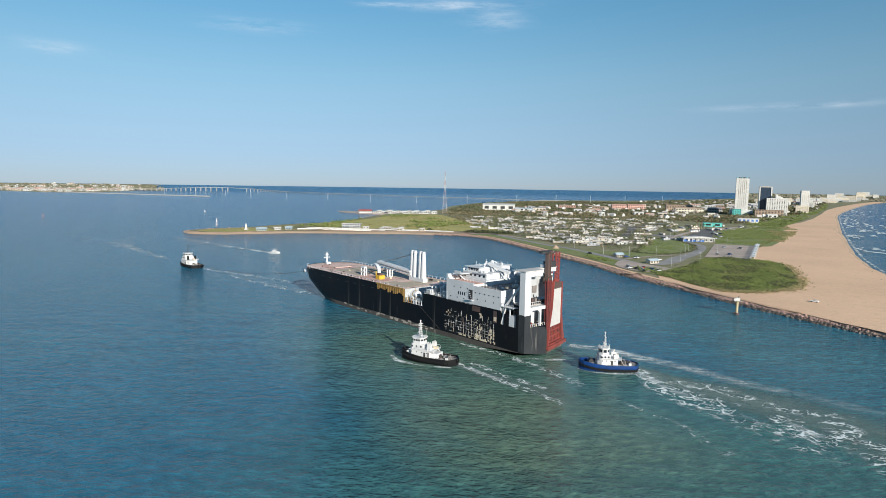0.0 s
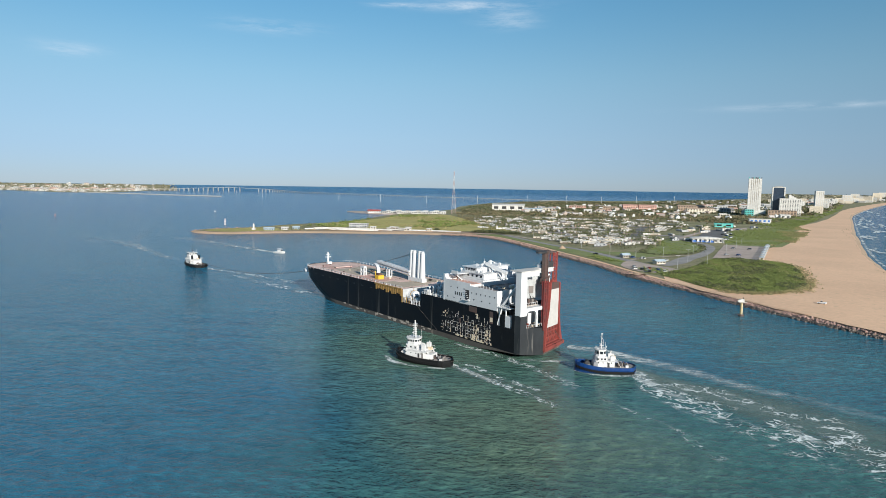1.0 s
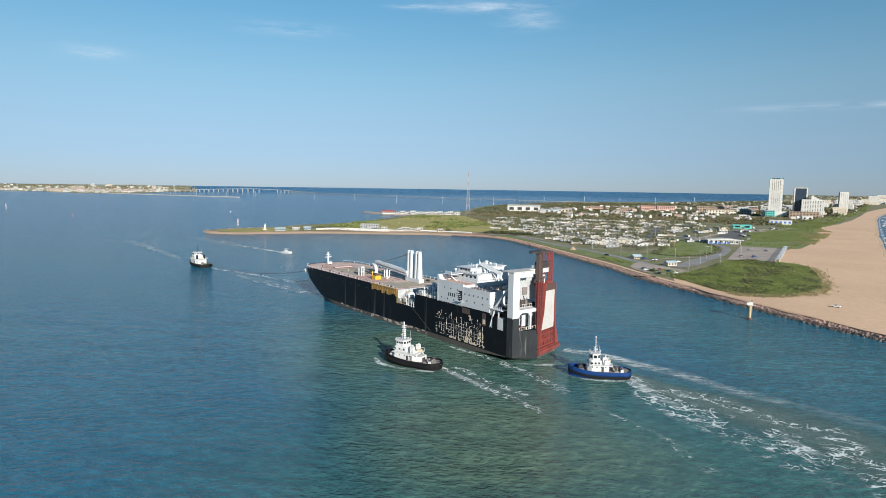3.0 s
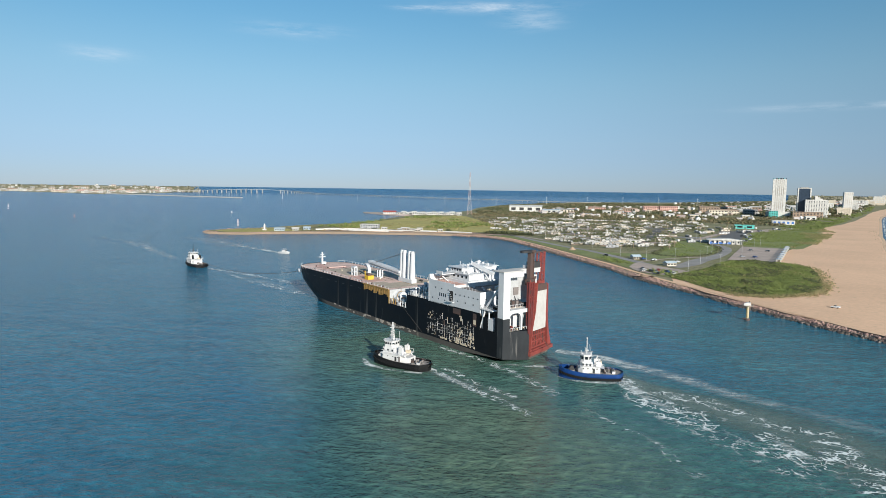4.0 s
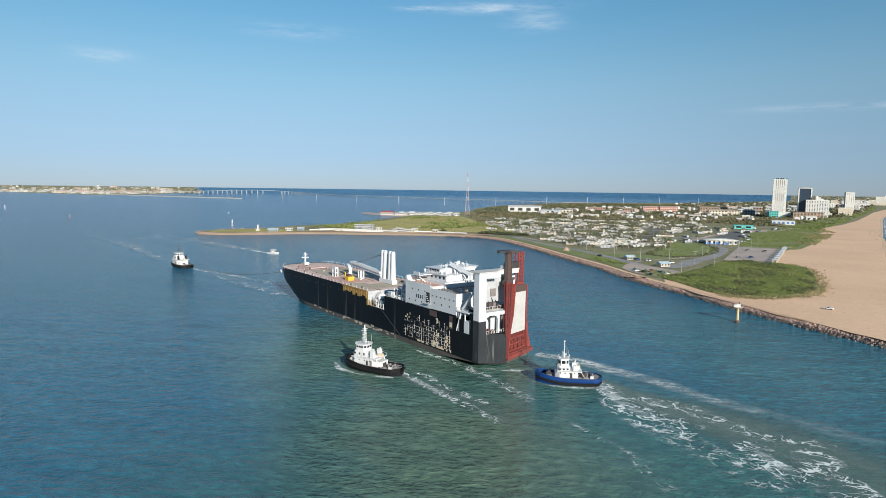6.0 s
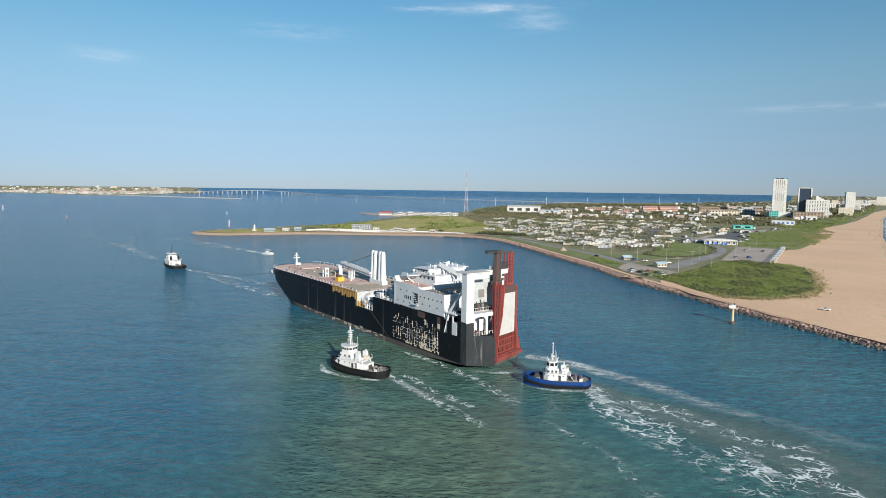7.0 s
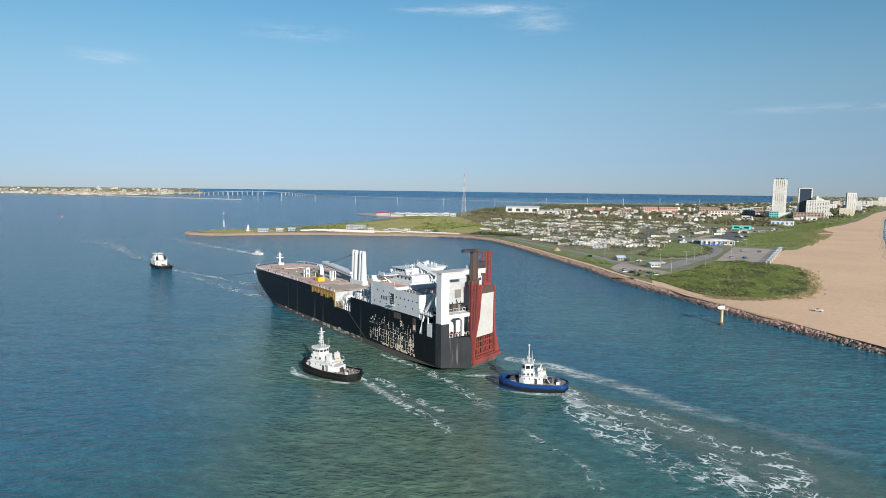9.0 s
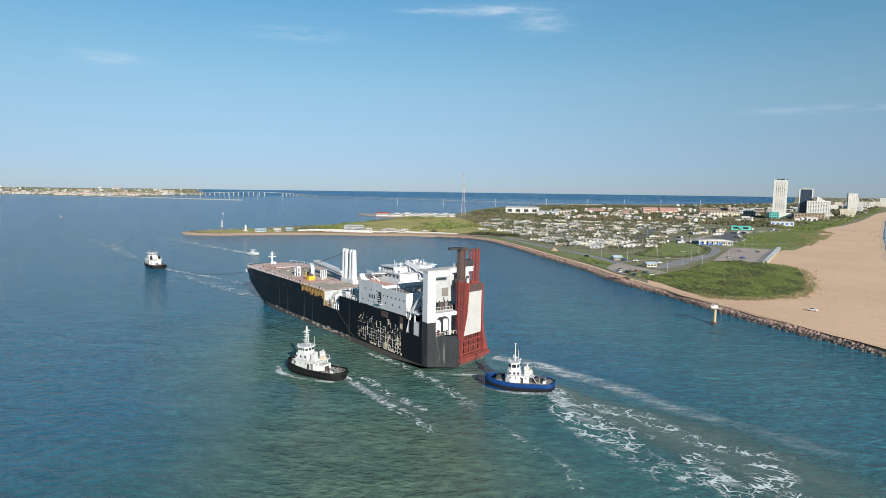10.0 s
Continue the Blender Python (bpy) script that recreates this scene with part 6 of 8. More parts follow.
clumps("beach_edge_grass", spots_in([(300, 664), (322, 672), (399, 800), (476, 937), (500, 1020), (440, 960), (380, 830), (327, 735)], 1300, 1.2, 0.7, 81), LEAF_DRY, "dry grass tufts at the beach edge", "grass", 12, 81)
clumps("backshore_bushes", spots_in(dunes2, 3600, 2.8, 1.3, 15), LEAF, "green scrub behind the beach", "bushes", 12, 6)
scrub = [(-60, 1480), (-30, 1260), (60, 1220), (170, 1230), (340, 1150), (440, 1080), (560, 1200), (700, 1420), (640, 1600), (560, 2000), (700, 2600), (330, 2600), (130, 2300), (30, 2050), (-40, 1750)]
clumps("far_scrub", spots_in(scrub, 4200, 4.2, 2.6, 16, patchy=-0.15, scale=0.006), LEAF_DARK, "dark scrub and palms on the island", "bushes", 12, 7)
clumps("far_scrub_dry", spots_in(scrub, 3400, 4.4, 2.4, 17, patchy=0.0, scale=0.008), LEAF_BROWN, "dry brown scrub on the island", "bushes", 10, 8)
RV_PARK = [(-10, 1190), (166, 1200), (350, 1140), (310, 960), (255, 870), (200, 726), (184, 650), (162, 596), (116, 594), (92, 626), (48, 742), (-6, 862)]
clumps("park_trees", spots_in(RV_PARK, 2700, 1.5, 3.2, 18), LEAF_DARK, "small trees and shrubs between the caravans", "trees", 16, 9)
clumps("hedge", spots_in([(-60, 800), (60, 770), (80, 745), (30, 760), (-60, 785)], 420, 2.4, 2.4, 19), LEAF_DARK, "dark hedge along the spit road", "bushes", 14, 10)
clumps("meadow_tufts", spots_in([(-150, 775), (-60, 790), (20, 800), (40, 860), (0, 960), (-40, 1120), (-80, 1230), (-150, 1180), (-176, 1040), (-205, 960), (-225, 860)], 900, 1.9, 0.7, 20), LEAF_DRY, "yellow-green marsh grass tufts", "grass", 10, 11)
clumps("meadow_bushes", spots_in([(-240, 830), (-60, 800), (10, 860), (0, 960), (-40, 1120), (-150, 1180), (-205, 960)], 500, 3.0, 2.2, 23, patchy=0.1, scale=0.012), LEAF, "green bushes on the marsh", "bushes", 12, 15)
clumps("spit_bushes", spots_in([(-335, 722), (-262, 722), (-170, 775), (-200, 860), (-252, 840), (-305, 765)], 300, 1.3, 0.9, 21), LEAF_DRY, "yellow-green bushes on the spit", "bushes", 12, 12)
clumps("lawn_tufts", spots_in(LAWN, 520, 1.0, 0.4, 71, patchy=0.05, scale=0.05), LEAF, "taller tufts in the mown verge", "grass", 12, 71)
clumps("lawn_edge", [(a.x + random.gauss(0, 2.2), a.y + random.gauss(0, 2.2), 1.8, 1.0, 0.6) for a in curve_through(LAWN, 50)], LEAF_DARK, "rough grass round the verge", "grass", 12, 72)
clumps("verge_bushes", spots_in([(126, 425), (112, 450), (103, 486), (90, 528), (98, 535), (118, 480), (134, 450)], 260, 1.2, 0.9, 22), LEAF, "green plants above the jetty", "bushes", 12, 13)

# ---- roads and car parks ----
strip("park_road", [(20, 760), (50, 680), (74, 621), (89, 594), (102, 560), (113, 525), (120, 502), (125, 478)], [7, 7, 7, 8, 9], 1.95, ASPHALT, "grey asphalt park road", "road")
strip("park_road", [(238, 765), (230, 740), (229, 699), (234, 667), (229, 637), (212, 595), (190, 555), (172, 529), (155, 499), (138, 478)], [7, 7, 7, 8, 9, 12, 14, 10], 1.955, ASPHALT, "grey asphalt road curving round the lawn", "road")
strip("kerb_path", [(189, 556), (165, 546), (144, 532), (121, 510)], [3, 3, 3], 1.94, CONCRETE, "pale kerb path beside the lawn", "path")
strip("park_road", [(232, 745), (248, 775), (270, 815), (300, 865), (350, 930), (420, 990)], [6, 7, 7, 7], 1.96, CONCRETE, "pale road through the park", "road")
strip("park_road", [(140, 640), (156, 680), (184, 763), (216, 869), (237, 934), (310, 1037)], [7, 9, 12, 12, 8], 1.95, ASPHALT_DARK, "asphalt road through the caravan park", "road")
strip("spit_road", [(60, 690), (20, 752), (-60, 780), (-150, 772), (-225, 762)], [6, 6, 5], 1.95, CONCRETE, "pale road along the spit", "road")
for k in range(7):
    f = k / 6
    strip("park_lane", [(20 + 60 * (1 - f) + 10, 1130 - 420 * (1 - f) ** 0.8 * 1.0), (90 + 60 * f, 1040 - 300 * (1 - f)), (190 + 90 * f, 1010 - 330 * (1 - f))], [6, 6, 6], 1.96, CONCRETE, "pale sandy lane between the caravans", "lane")
sheet("car_park", [(196, 538), (230, 527), (292, 655), (254, 669)], 1.98, CONCRETE, "pale sunlit beach car park", "car park", n=1)
sheet("side_car_park", [(258, 768), (281, 752), (352, 915), (324, 915)], 1.98, ASPHALT_DARK, "dark asphalt car park", "car park", n=1)
sheet("gravel_lot", [(106, 474), (109, 447), (122, 434), (136, 436), (143, 454), (136, 471), (127, 486), (119, 505)], 1.98, CONCRETE, "gravel parking place at the jetty", "car park", n=2)
sheet("upper_lot", [(330, 905), (350, 890), (470, 1010), (455, 1030)], 1.98, CONCRETE, "long pale car park behind the dunes", "car park", n=1)


for k, (x, y, w, d, a) in enumerate(((100, 690, 46, 14, 70), (140, 740, 60, 16, 72), (70, 800, 60, 18, 80), (190, 830, 50, 16, 66), (120, 900, 80, 20, 78), (210, 960, 80, 22, 60), (60, 980, 70, 22, 84), (150, 1040, 90, 24, 74), (270, 1060, 80, 22, 56), (60, 1110, 90, 26, 80), (200, 1150, 110, 26, 70), (240, 780, 40, 16, 60), (300, 930, 50, 18, 55), (176, 690, 30, 12, 66))):
    ca, sa = math.cos(radians(a - 70)), math.sin(radians(a - 70))
    sheet("caravan_lot" if k % 3 else "lot_grass", [(x + ca * u - sa * v, y + sa * u + ca * v) for u, v in ((-w / 2, -d / 2), (w / 2, -d / 2), (w / 2, d / 2), (-w / 2, d / 2))], 1.90 + 0.004 * k, (GRASS, CONCRETE, ASPHALT)[k % 3], ("mown grass between the caravans", "pale gravel lot between the caravans", "worn asphalt lot between the caravans")[k % 3], "grass" if k % 3 == 0 else "lot", n=2, wobble=4)
clumps("island_brush", spots_in([(-40, 1120), (-20, 1010), (20, 1180), (350, 1140), (440, 1040), (520, 1180), (560, 1330), (300, 1420), (0, 1440), (-60, 1300)], 1700, 3.0, 3.0, 61), LEAF_BROWN, "dry brown brush with palms", "bushes", 12, 61)
clumps("park_brush", spots_in(RV_PARK, 900, 1.6, 1.9, 62), LEAF_BROWN, "dry shrubs between the caravans", "bushes", 12, 62)

# ---- vehicles and buildings ----
def paint(name, col, rough=0.5, wear=0.12, **k):
    return surface(name, col, rough, grain=1.2, patch=0.3, wear=wear, **k)


CARAVAN = [paint("caravan white", (0.52, 0.50, 0.475), rand=0.3), paint("caravan cream", (0.50, 0.44, 0.36), rand=0.3), paint("caravan grey", (0.42, 0.42, 0.43)), paint("caravan tan", (0.50, 0.40, 0.30))]
# dark tones for the shade beneath the caravans
UNDER_SHADE = [paint("caravan grey under-shade", (0.11, 0.11, 0.12)), paint("caravan brown under-shade", (0.15, 0.105, 0.075))]
CARS = [paint("white car paint", (0.75, 0.75, 0.75), 0.3), paint("black car paint", (0.02, 0.02, 0.022), 0.3), paint("silver car paint", (0.42, 0.43, 0.45), 0.3, 0.1, metal=0.4), paint("red car paint", (0.35, 0.03, 0.03), 0.3), paint("blue car paint", (0.04, 0.09, 0.25), 0.3)]
CONC_WALL = paint("cream stucco", (0.66, 0.58, 0.47), 0.8)
WHITE_WALL = paint("white stucco", (0.60, 0.58, 0.55), 0.8)
TERRA = paint("terracotta stucco", (0.58, 0.34, 0.28), 0.8)
BROWN_WALL = paint("brown stucco", (0.36, 0.26, 0.19), 0.8)
BLUE_ROOF = paint("light blue roof", (0.40, 0.48, 0.54), 0.6)
BLUE_WALL = paint("bright blue wall", (0.05, 0.16, 0.48), 0.6)
TEAL_WALL = paint("turquoise wall", (0.12, 0.50, 0.46), 0.6)
RED_ROOF = paint("red roof", (0.40, 0.07, 0.05), 0.7)
GREY_ROOF = paint("grey roof", (0.30, 0.29, 0.28), 0.8)
TOWER_GLASS = surface("dark tower glass", (0.035, 0.05, 0.075), 0.15, grain=0.6, patch=0.1, wear=0.2)
STEEL = paint("galvanised steel", (0.50, 0.50, 0.50), 0.5)
CONCRETE_PALE = paint("bridge concrete", (0.40, 0.385, 0.365), 0.85)


def caravan(m, ln, mat, trim, kind_):
    label = ("white caravan with an awning in the park", "cream caravan with an awning in the park", "grey caravan with an awning in the park", "tan caravan with an awning in the park")[CARAVAN.index(mat)]
    t = thing("caravan", m, label, "caravan", "caravans in the park")
    h = 2.45
    part("body", prism(B(), [(-ln / 2, 0.0), (ln / 2 - 0.4, 0.0), (ln / 2, 1.2), (ln / 2 - 0.5, h), (-ln / 2, h)], -1.25, 1.25, IV), mat, t)
    # dark band painted in place of the shaded gap underneath
    part("trim", bx(B(), -ln / 2 - 0.02, ln / 2 - 0.3, -1.28, 1.28, 0.02, 0.62), trim, t)
    part("roof_unit", bx(B(), -0.6, 0.4, -0.4, 0.4, h, h + 0.3), mat, t)
    for x in (-ln * 0.2, ln * 0.2):
        part("window", bx(B(), x - 0.7, x + 0.7, -1.28, 1.28, 1.25, 1.95), GLASS, t)
    part("awning", bx(B(), -ln * 0.3, ln * 0.22, 1.25, 3.4, 2.05, 2.12), CARAVAN[kind_], t)
    return t


protos = []
PALM = surface("palm fronds", (0.085, 0.11, 0.035), 0.8, other=(0.13, 0.12, 0.05), grain=0.8, patch=0.1, wear=0.4)
first = [(150.0, 640.0), (142.0, 655.0), (128.0, 668.0), (136.0, 690.0), (118.0, 700.0), (100.0, 700.0)]
for i, (ln, a, b, c) in enumerate(((12.0, 0, 0, 2), (10.5, 0, 1, 1), (13.0, 1, 1, 2), (9.5, 2, 0, 2), (11.5, 0, 1, 1), (13.5, 0, 0, 0))):
    protos.append(caravan(pose(first[i][0], first[i][1], 1.95, 0, 0, 20 + 12 * i), ln, CARAVAN[a], UNDER_SHADE[b], c))
rr = random.Random(21)
placed = 0
row = 0
y = 622.0
while y < 1165:
    x = -30.0 + (row % 2) * 6
    while x < 350:
        px, py = x + rr.uniform(-3, 3), y + rr.uniform(-2.5, 2.5)
        road = abs(px - np.interp(py, [640, 705, 856, 946, 1037], [150, 166, 212, 245, 310])) < 11
        if inside(px, py, RV_PARK) and not road and rr.random() < 0.70 - (py - 620) / 540 * 0.2 and noise.noise((px * 0.02, py * 0.02, 3)) > -0.22 and placed < 290:
            copy_thing(rr.choice(protos), pose(px, py, 1.95, 0, 0, rr.choice((-8, -2, 4, 172, 88)) + rr.uniform(-8, 8)) @ Matrix.Diagonal((0.88, 0.88, 0.86, 1)))
            placed += 1
        x += 14.5
    y += 11.0 + (y - 620) * 0.010
    row += 1

TONGUE = [(98, 715), (150, 735), (192, 730), (180, 654), (163, 602), (145, 600), (118, 598), (95, 628)]
n_ = 0
while n_ < 15:
    px, py = rr.uniform(92, 195), rr.uniform(596, 735)
    if inside(px, py, TONGUE):
        copy_thing(rr.choice(protos), pose(px, py, 1.95, 0, 0, rr.choice((-6, 0, 10, 80)) + rr.uniform(-8, 8)))
        n_ += 1
SITE = [(196, 716), (226, 700), (262, 786), (330, 880), (420, 985), (400, 1040), (330, 985), (268, 880)]
n_ = 0
while n_ < 26:
    px, py = rr.uniform(196, 420), rr.uniform(700, 1040)
    if inside(px, py, SITE):
        copy_thing(rr.choice(protos), pose(px, py, 1.95, 0, 0, rr.choice((20, 110)) + rr.uniform(-10, 10)))
        n_ += 1


def palm(m, h, seed):
    """Slender curved trunk and a head of drooping fronds."""
    r = random.Random(seed)
    t = thing("palm_tree", m, "tall palm tree with a ragged grey-green head", "palm tree", "palms in the park")
    lean = r.uniform(-0.7, 0.7)
    bm = B()
    pts = [(lean * (k / 4) ** 2, 0, h * k / 4) for k in range(5)]
    for k, (a, b) in enumerate(zip(pts, pts[1:])):
        tube(bm, a, b, 0.28 - 0.03 * k, 0.25 - 0.03 * k, 7)
    part("trunk", bm, BROWN_WALL, t)
    bm = B()
    for k in range(18):
        a, droop, ln = k * 2.4 + r.uniform(-0.3, 0.3), r.uniform(-0.5, 0.9), r.uniform(1.5, 2.3)
        prev = None
        for j in range(4):
            f = j / 3
            c = Vector((pts[-1][0] + math.cos(a) * ln * f, math.sin(a) * ln * f, h + ln * (0.55 * droop * f - 0.75 * f * f)))
            w = (0.12, 0.5, 0.42, 0.05)[j]
            d = Vector((-math.sin(a) * w, math.cos(a) * w, 0))
            row = [bm.verts.new(c - d), bm.verts.new(c + Vector((0, 0, 0.12))), bm.verts.new(c + d)]
            if prev:
                for q in (0, 1):
                    bm.faces.new((prev[q], prev[q + 1], row[q + 1], row[q]))
            prev = row
    part("crown", bm, PALM, t)
    return t


palms = [palm(pose(125 + 14 * i, 612 + 17 * i, 1.9), 5.5 + i * 0.9, 50 + i) for i in range(4)]
n_ = 0
while n_ < 150:
    px, py = rr.uniform(-20, 420), rr.uniform(610, 1300)
    if inside(px, py, RV_PARK) or (py > 1080 and px > 0) or inside(px, py, [(196, 716), (226, 700), (330, 880), (420, 985), (330, 985)]):
        copy_thing(rr.choice(palms), pose(px, py, 1.9, 0, 0, rr.uniform(0, 360)) @ Matrix.Diagonal((1, 1, 1, 1)))
        n_ += 1


def car(m, mat, label, pickup=False):
    t = thing("car", m, label, "car", "parked cars")
    part("body", prism(B(), [(-2.25, 0.35), (2.2, 0.35), (2.25, 0.75), (1.1, 0.98), (-2.25, 1.0)], -0.9, 0.9, IV), mat, t, bevel=0.06)
    part("cabin", prism(B(), [(-2.0 if not pickup else -0.3, 0.98), (1.0, 0.98), (0.35, 1.55), (-1.5 if not pickup else -0.2, 1.55)], -0.78, 0.78, IV), GLASS, t)
    part("roof", bx(B(), -1.4 if not pickup else -0.15, 0.3, -0.76, 0.76, 1.55, 1.62), mat, t)
    for x in (-1.4, 1.4):
        for y in (-0.82, 0.82):
            part("wheel", tube(B(), (x, y - 0.1, 0.33), (x, y + 0.1, 0.33), 0.33, n=10), RUBBER, t)
    return t


car_labels = ("white parked car", "black parked car", "silver parked car", "red parked car", "blue parked car")
car_spots = [(112, 452), (116, 449), (119, 446), (122, 455), (126, 447), (129, 440), (118, 437), (113, 462)]
car_protos = [car(pose(x, y, 2.0, 0, 0, 30 + 20 * i), CARS[i % 5], car_labels[i % 5] + " beside the rock jetty") for i, (x, y) in enumerate(car_spots[:5])]
for i, (x, y) in enumerate(car_spots[5:]):
    copy_thing(car_protos[i], pose(x, y, 2.0, 0, 0, 45 + 25 * i))
car(pose(177.0, 330.2, 1.85, 0, 0, 140) @ Matrix.Diagonal((0.86, 0.9, 0.95, 1)), CARS[0], "white pickup standing alone on the sand", True)
for k in range(26):
    t = rr.random()
    if k < 4:
        x, y = 205 + 60 * t + rr.uniform(-3, 18) * (1 - 0.2), 545 + 110 * t
    elif k < 16:
        x, y = 262 + 80 * t + rr.uniform(-2, 14), 715 + 175 * t
    elif k < 21:
        x, y = 100 + 60 * t, 545 - 45 * t
    else:
        x, y = 345 + 110 * t, 900 + 115 * t
    copy_thing(car_protos[rr.choice((0, 0, 2, 2, 1, 0, 4))], pose(x, y, 2.02, 0, 0, rr.choice((28, 118)) + rr.uniform(-5, 5)))


def hall(name, m, w, d, h, wall, roof, label, category="building", pitch=0.0, floors=1, bays=4, stilts=0.0, glass=GLASS, over=0.6, group=""):
    """A building with its openings front and back; pitch: the ridge's rise."""
    t = thing(name, m, label, category, group)
    part("wall", bx(B(), -w / 2, w / 2, -d / 2, d / 2, stilts, h), wall, t)
    if pitch:
        part("roof", prism(B(), [(-d / 2 - over, h - 0.1), (d / 2 + over, h - 0.1), (0, h + pitch)], -w / 2 - over, w / 2 + over, IU), roof, t)
    else:
        part("roof", bx(B(), -w / 2 - over, w / 2 + over, -d / 2 - over, d / 2 + over, h, h + 0.4), roof, t)
    fh = (h - stilts) / floors
    for f in range(floors):
        for b_ in range(bays):
            x = -w / 2 + (b_ + 0.5) * w / bays
            ww = w / bays * 0.27
            part("window", bx(B(), x - ww, x + ww, -d / 2 - 0.08, -d / 2 + 0.05, stilts + fh * f + fh * 0.3, stilts + fh * f + fh * 0.8), glass, t)
    if stilts:
        for x in (-w / 2 + 0.5, 0, w / 2 - 0.5):
            for y in (-d / 2 + 0.5, d / 2 - 0.5):
                part("stilt", bx(B(), x - 0.25, x + 0.25, y - 0.25, y + 0.25, 0, stilts), wall, t)
    return t


Z = 1.9
hall("park_hut", pose(121, 527, Z, 0, 0, 25), 7.0, 4.6, 2.2, CARAVAN[1], BLUE_ROOF, "small hut with a light blue roof by the road", "hut", 1.6, bays=3)
hall("park_hut", pose(138, 488, Z, 0, 0, 25), 8.0, 5.0, 2.2, CONC_WALL, BLUE_ROOF, "cream park hut with a light blue roof", "hut", 1.4, bays=3)
hall("turquoise_hall", pose(371.6, 990, Z, 0, 0, -15), 26, 15, 5.2, TEAL_WALL, TEAL_WALL, "long turquoise hall by the car park", "hall", 0, bays=2)
hall("beach_building", pose(485, 1129, Z, 0, 0, -15), 34, 14, 7.0, WHITE_WALL, WHITE_WALL, "white beach building with blue mural", "building", 0, bays=5, glass=BLUE_WALL)
pav = hall("park_pavilion", pose(247, 700, Z, 0, 0, -8), 30, 11, 3.9, WHITE_WALL, WHITE_WALL, "pavilion with a blue wave mural under a white curved roof", "pavilion", 0, bays=6, over=1.0)
part("wave_mural", prism(B(), [(-16, 0.1), (6, 0.1)] + [(6 - 22 * i / 14, 1.6 + 0.9 * math.sin(i * 1.1)) for i in range(15)], 5.6, 5.75, IV), BLUE_WALL, pav, "blue wave mural")
bm = B()
arc = [(-17.5 + 35 * i / 16, 4.2 + 1.5 * math.sin(math.pi * i / 16)) for i in range(17)]
prism(bm, arc + [(17.5, 4.1), (-17.5, 4.1)], -7.5, 7.0, IV)
part("canopy", bm, WHITE_WALL, pav, "white arched canopy")
for k in range(8):
    part("column", bx(B(), -16 + k * 4.5, -15.5 + k * 4.5, -7.3, -6.8, 0, 4.1), WHITE_WALL, pav)
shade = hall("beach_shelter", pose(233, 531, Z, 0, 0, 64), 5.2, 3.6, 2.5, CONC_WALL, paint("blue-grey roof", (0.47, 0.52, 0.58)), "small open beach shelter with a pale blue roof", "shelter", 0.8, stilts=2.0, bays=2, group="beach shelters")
for k in range(1, 8):
    copy_thing(shade, pose(233 + 7.9 * k, 531 + 16.6 * k, Z, 0, 0, 64))
hall("hangar", pose(60, 1510, Z, 0, 0, -4), 76, 40, 13, WHITE_WALL, WHITE_WALL, "large white boat hangar with dark doors", "hangar", 3, bays=4, glass=DARK)
hall("shed", pose(118, 1480, Z, 0, 0, -4), 40, 18, 6, WHITE_WALL, BLUE_ROOF, "white shed with a blue roof", "shed", 2, bays=4)
hall("shed", pose(155, 1500, Z, 0, 0, 0), 30, 16, 7, CONC_WALL, GREY_ROOF, "cream shed with a grey roof", "shed", 2, bays=4)
hall("spit_pavilion", pose(-159, 800, Z, 0, 0, 0), 23, 11, 6.6, CARAVAN[2], WHITE_WALL, "white two-storey pavilion on stilts by the shore", "pavilion", 0, floors=2, bays=7, stilts=2.0, glass=GLASS)
hall("spit_house", pose(-259, 746, Z, 0, 0, 10), 12, 6, 2.2, BLUE_ROOF, BLUE_ROOF, "low light blue house on the spit", "house", 1.6)
hall("spit_house", pose(-243, 757, Z, 0, 0, 15), 8, 6, 2.4, WHITE_WALL, WHITE_WALL, "low white house on the spit", "house", 1.4)
hall("spit_house", pose(-232, 768, Z, 0, 0, 10), 8, 6, 2.6, BLUE_ROOF, BLUE_ROOF, "low blue house on the spit", "house", 1.6)
hall("pier_hall", pose(-222, 1262, 1.4, 0, 0, 8), 26, 14, 4.4, WHITE_WALL, RED_ROOF, "white pier hall with a red roof", "hall", 2.5, bays=7)
for k in range(17):
    hall("pier_house", pose(-200 + k * 7.5, 1256 + (k % 4) * 6, 1.4, 0, 0, 10), 9.5, 7, (3.2, 5.0, 2.6, 4.2, 6.0)[k % 5], WHITE_WALL, WHITE_WALL if k % 3 else GREY_ROOF, "white house on the pier", "house", 1.5, bays=2, group="pier houses")
sheet("pier", [(-292, 1330), (-250, 1272), (-205, 1238), (-150, 1238), (-80, 1215), (-60, 1250), (-150, 1280), (-215, 1290), (-270, 1345)], 1.3, CONCRETE, "low pale pier in the bay", "pier", skirt=(2, 1.6))
sheet("spit_yard", [(-212, 758), (-180, 760), (-120, 762), (-60, 766), (-14, 752), (0, 762), (-40, 790), (-110, 800), (-170, 806), (-214, 790)], 1.95, SAND, "pale sandy yard round the shore pavilion", "yard", n=3, wobble=3)


def low_wall(pts, h, w, label):
    line = curve_through(pts, 5, closed=False)
    bm = B()
    for a, b in zip(line, line[1:]):
        beam(bm, (a.x, a.y, 1.9 + h / 2), (b.x, b.y, 1.9 + h / 2), w, h)
    return solo("terrace_wall", bm, WHITE_WALL, Matrix(), label, "wall", "shore walls")


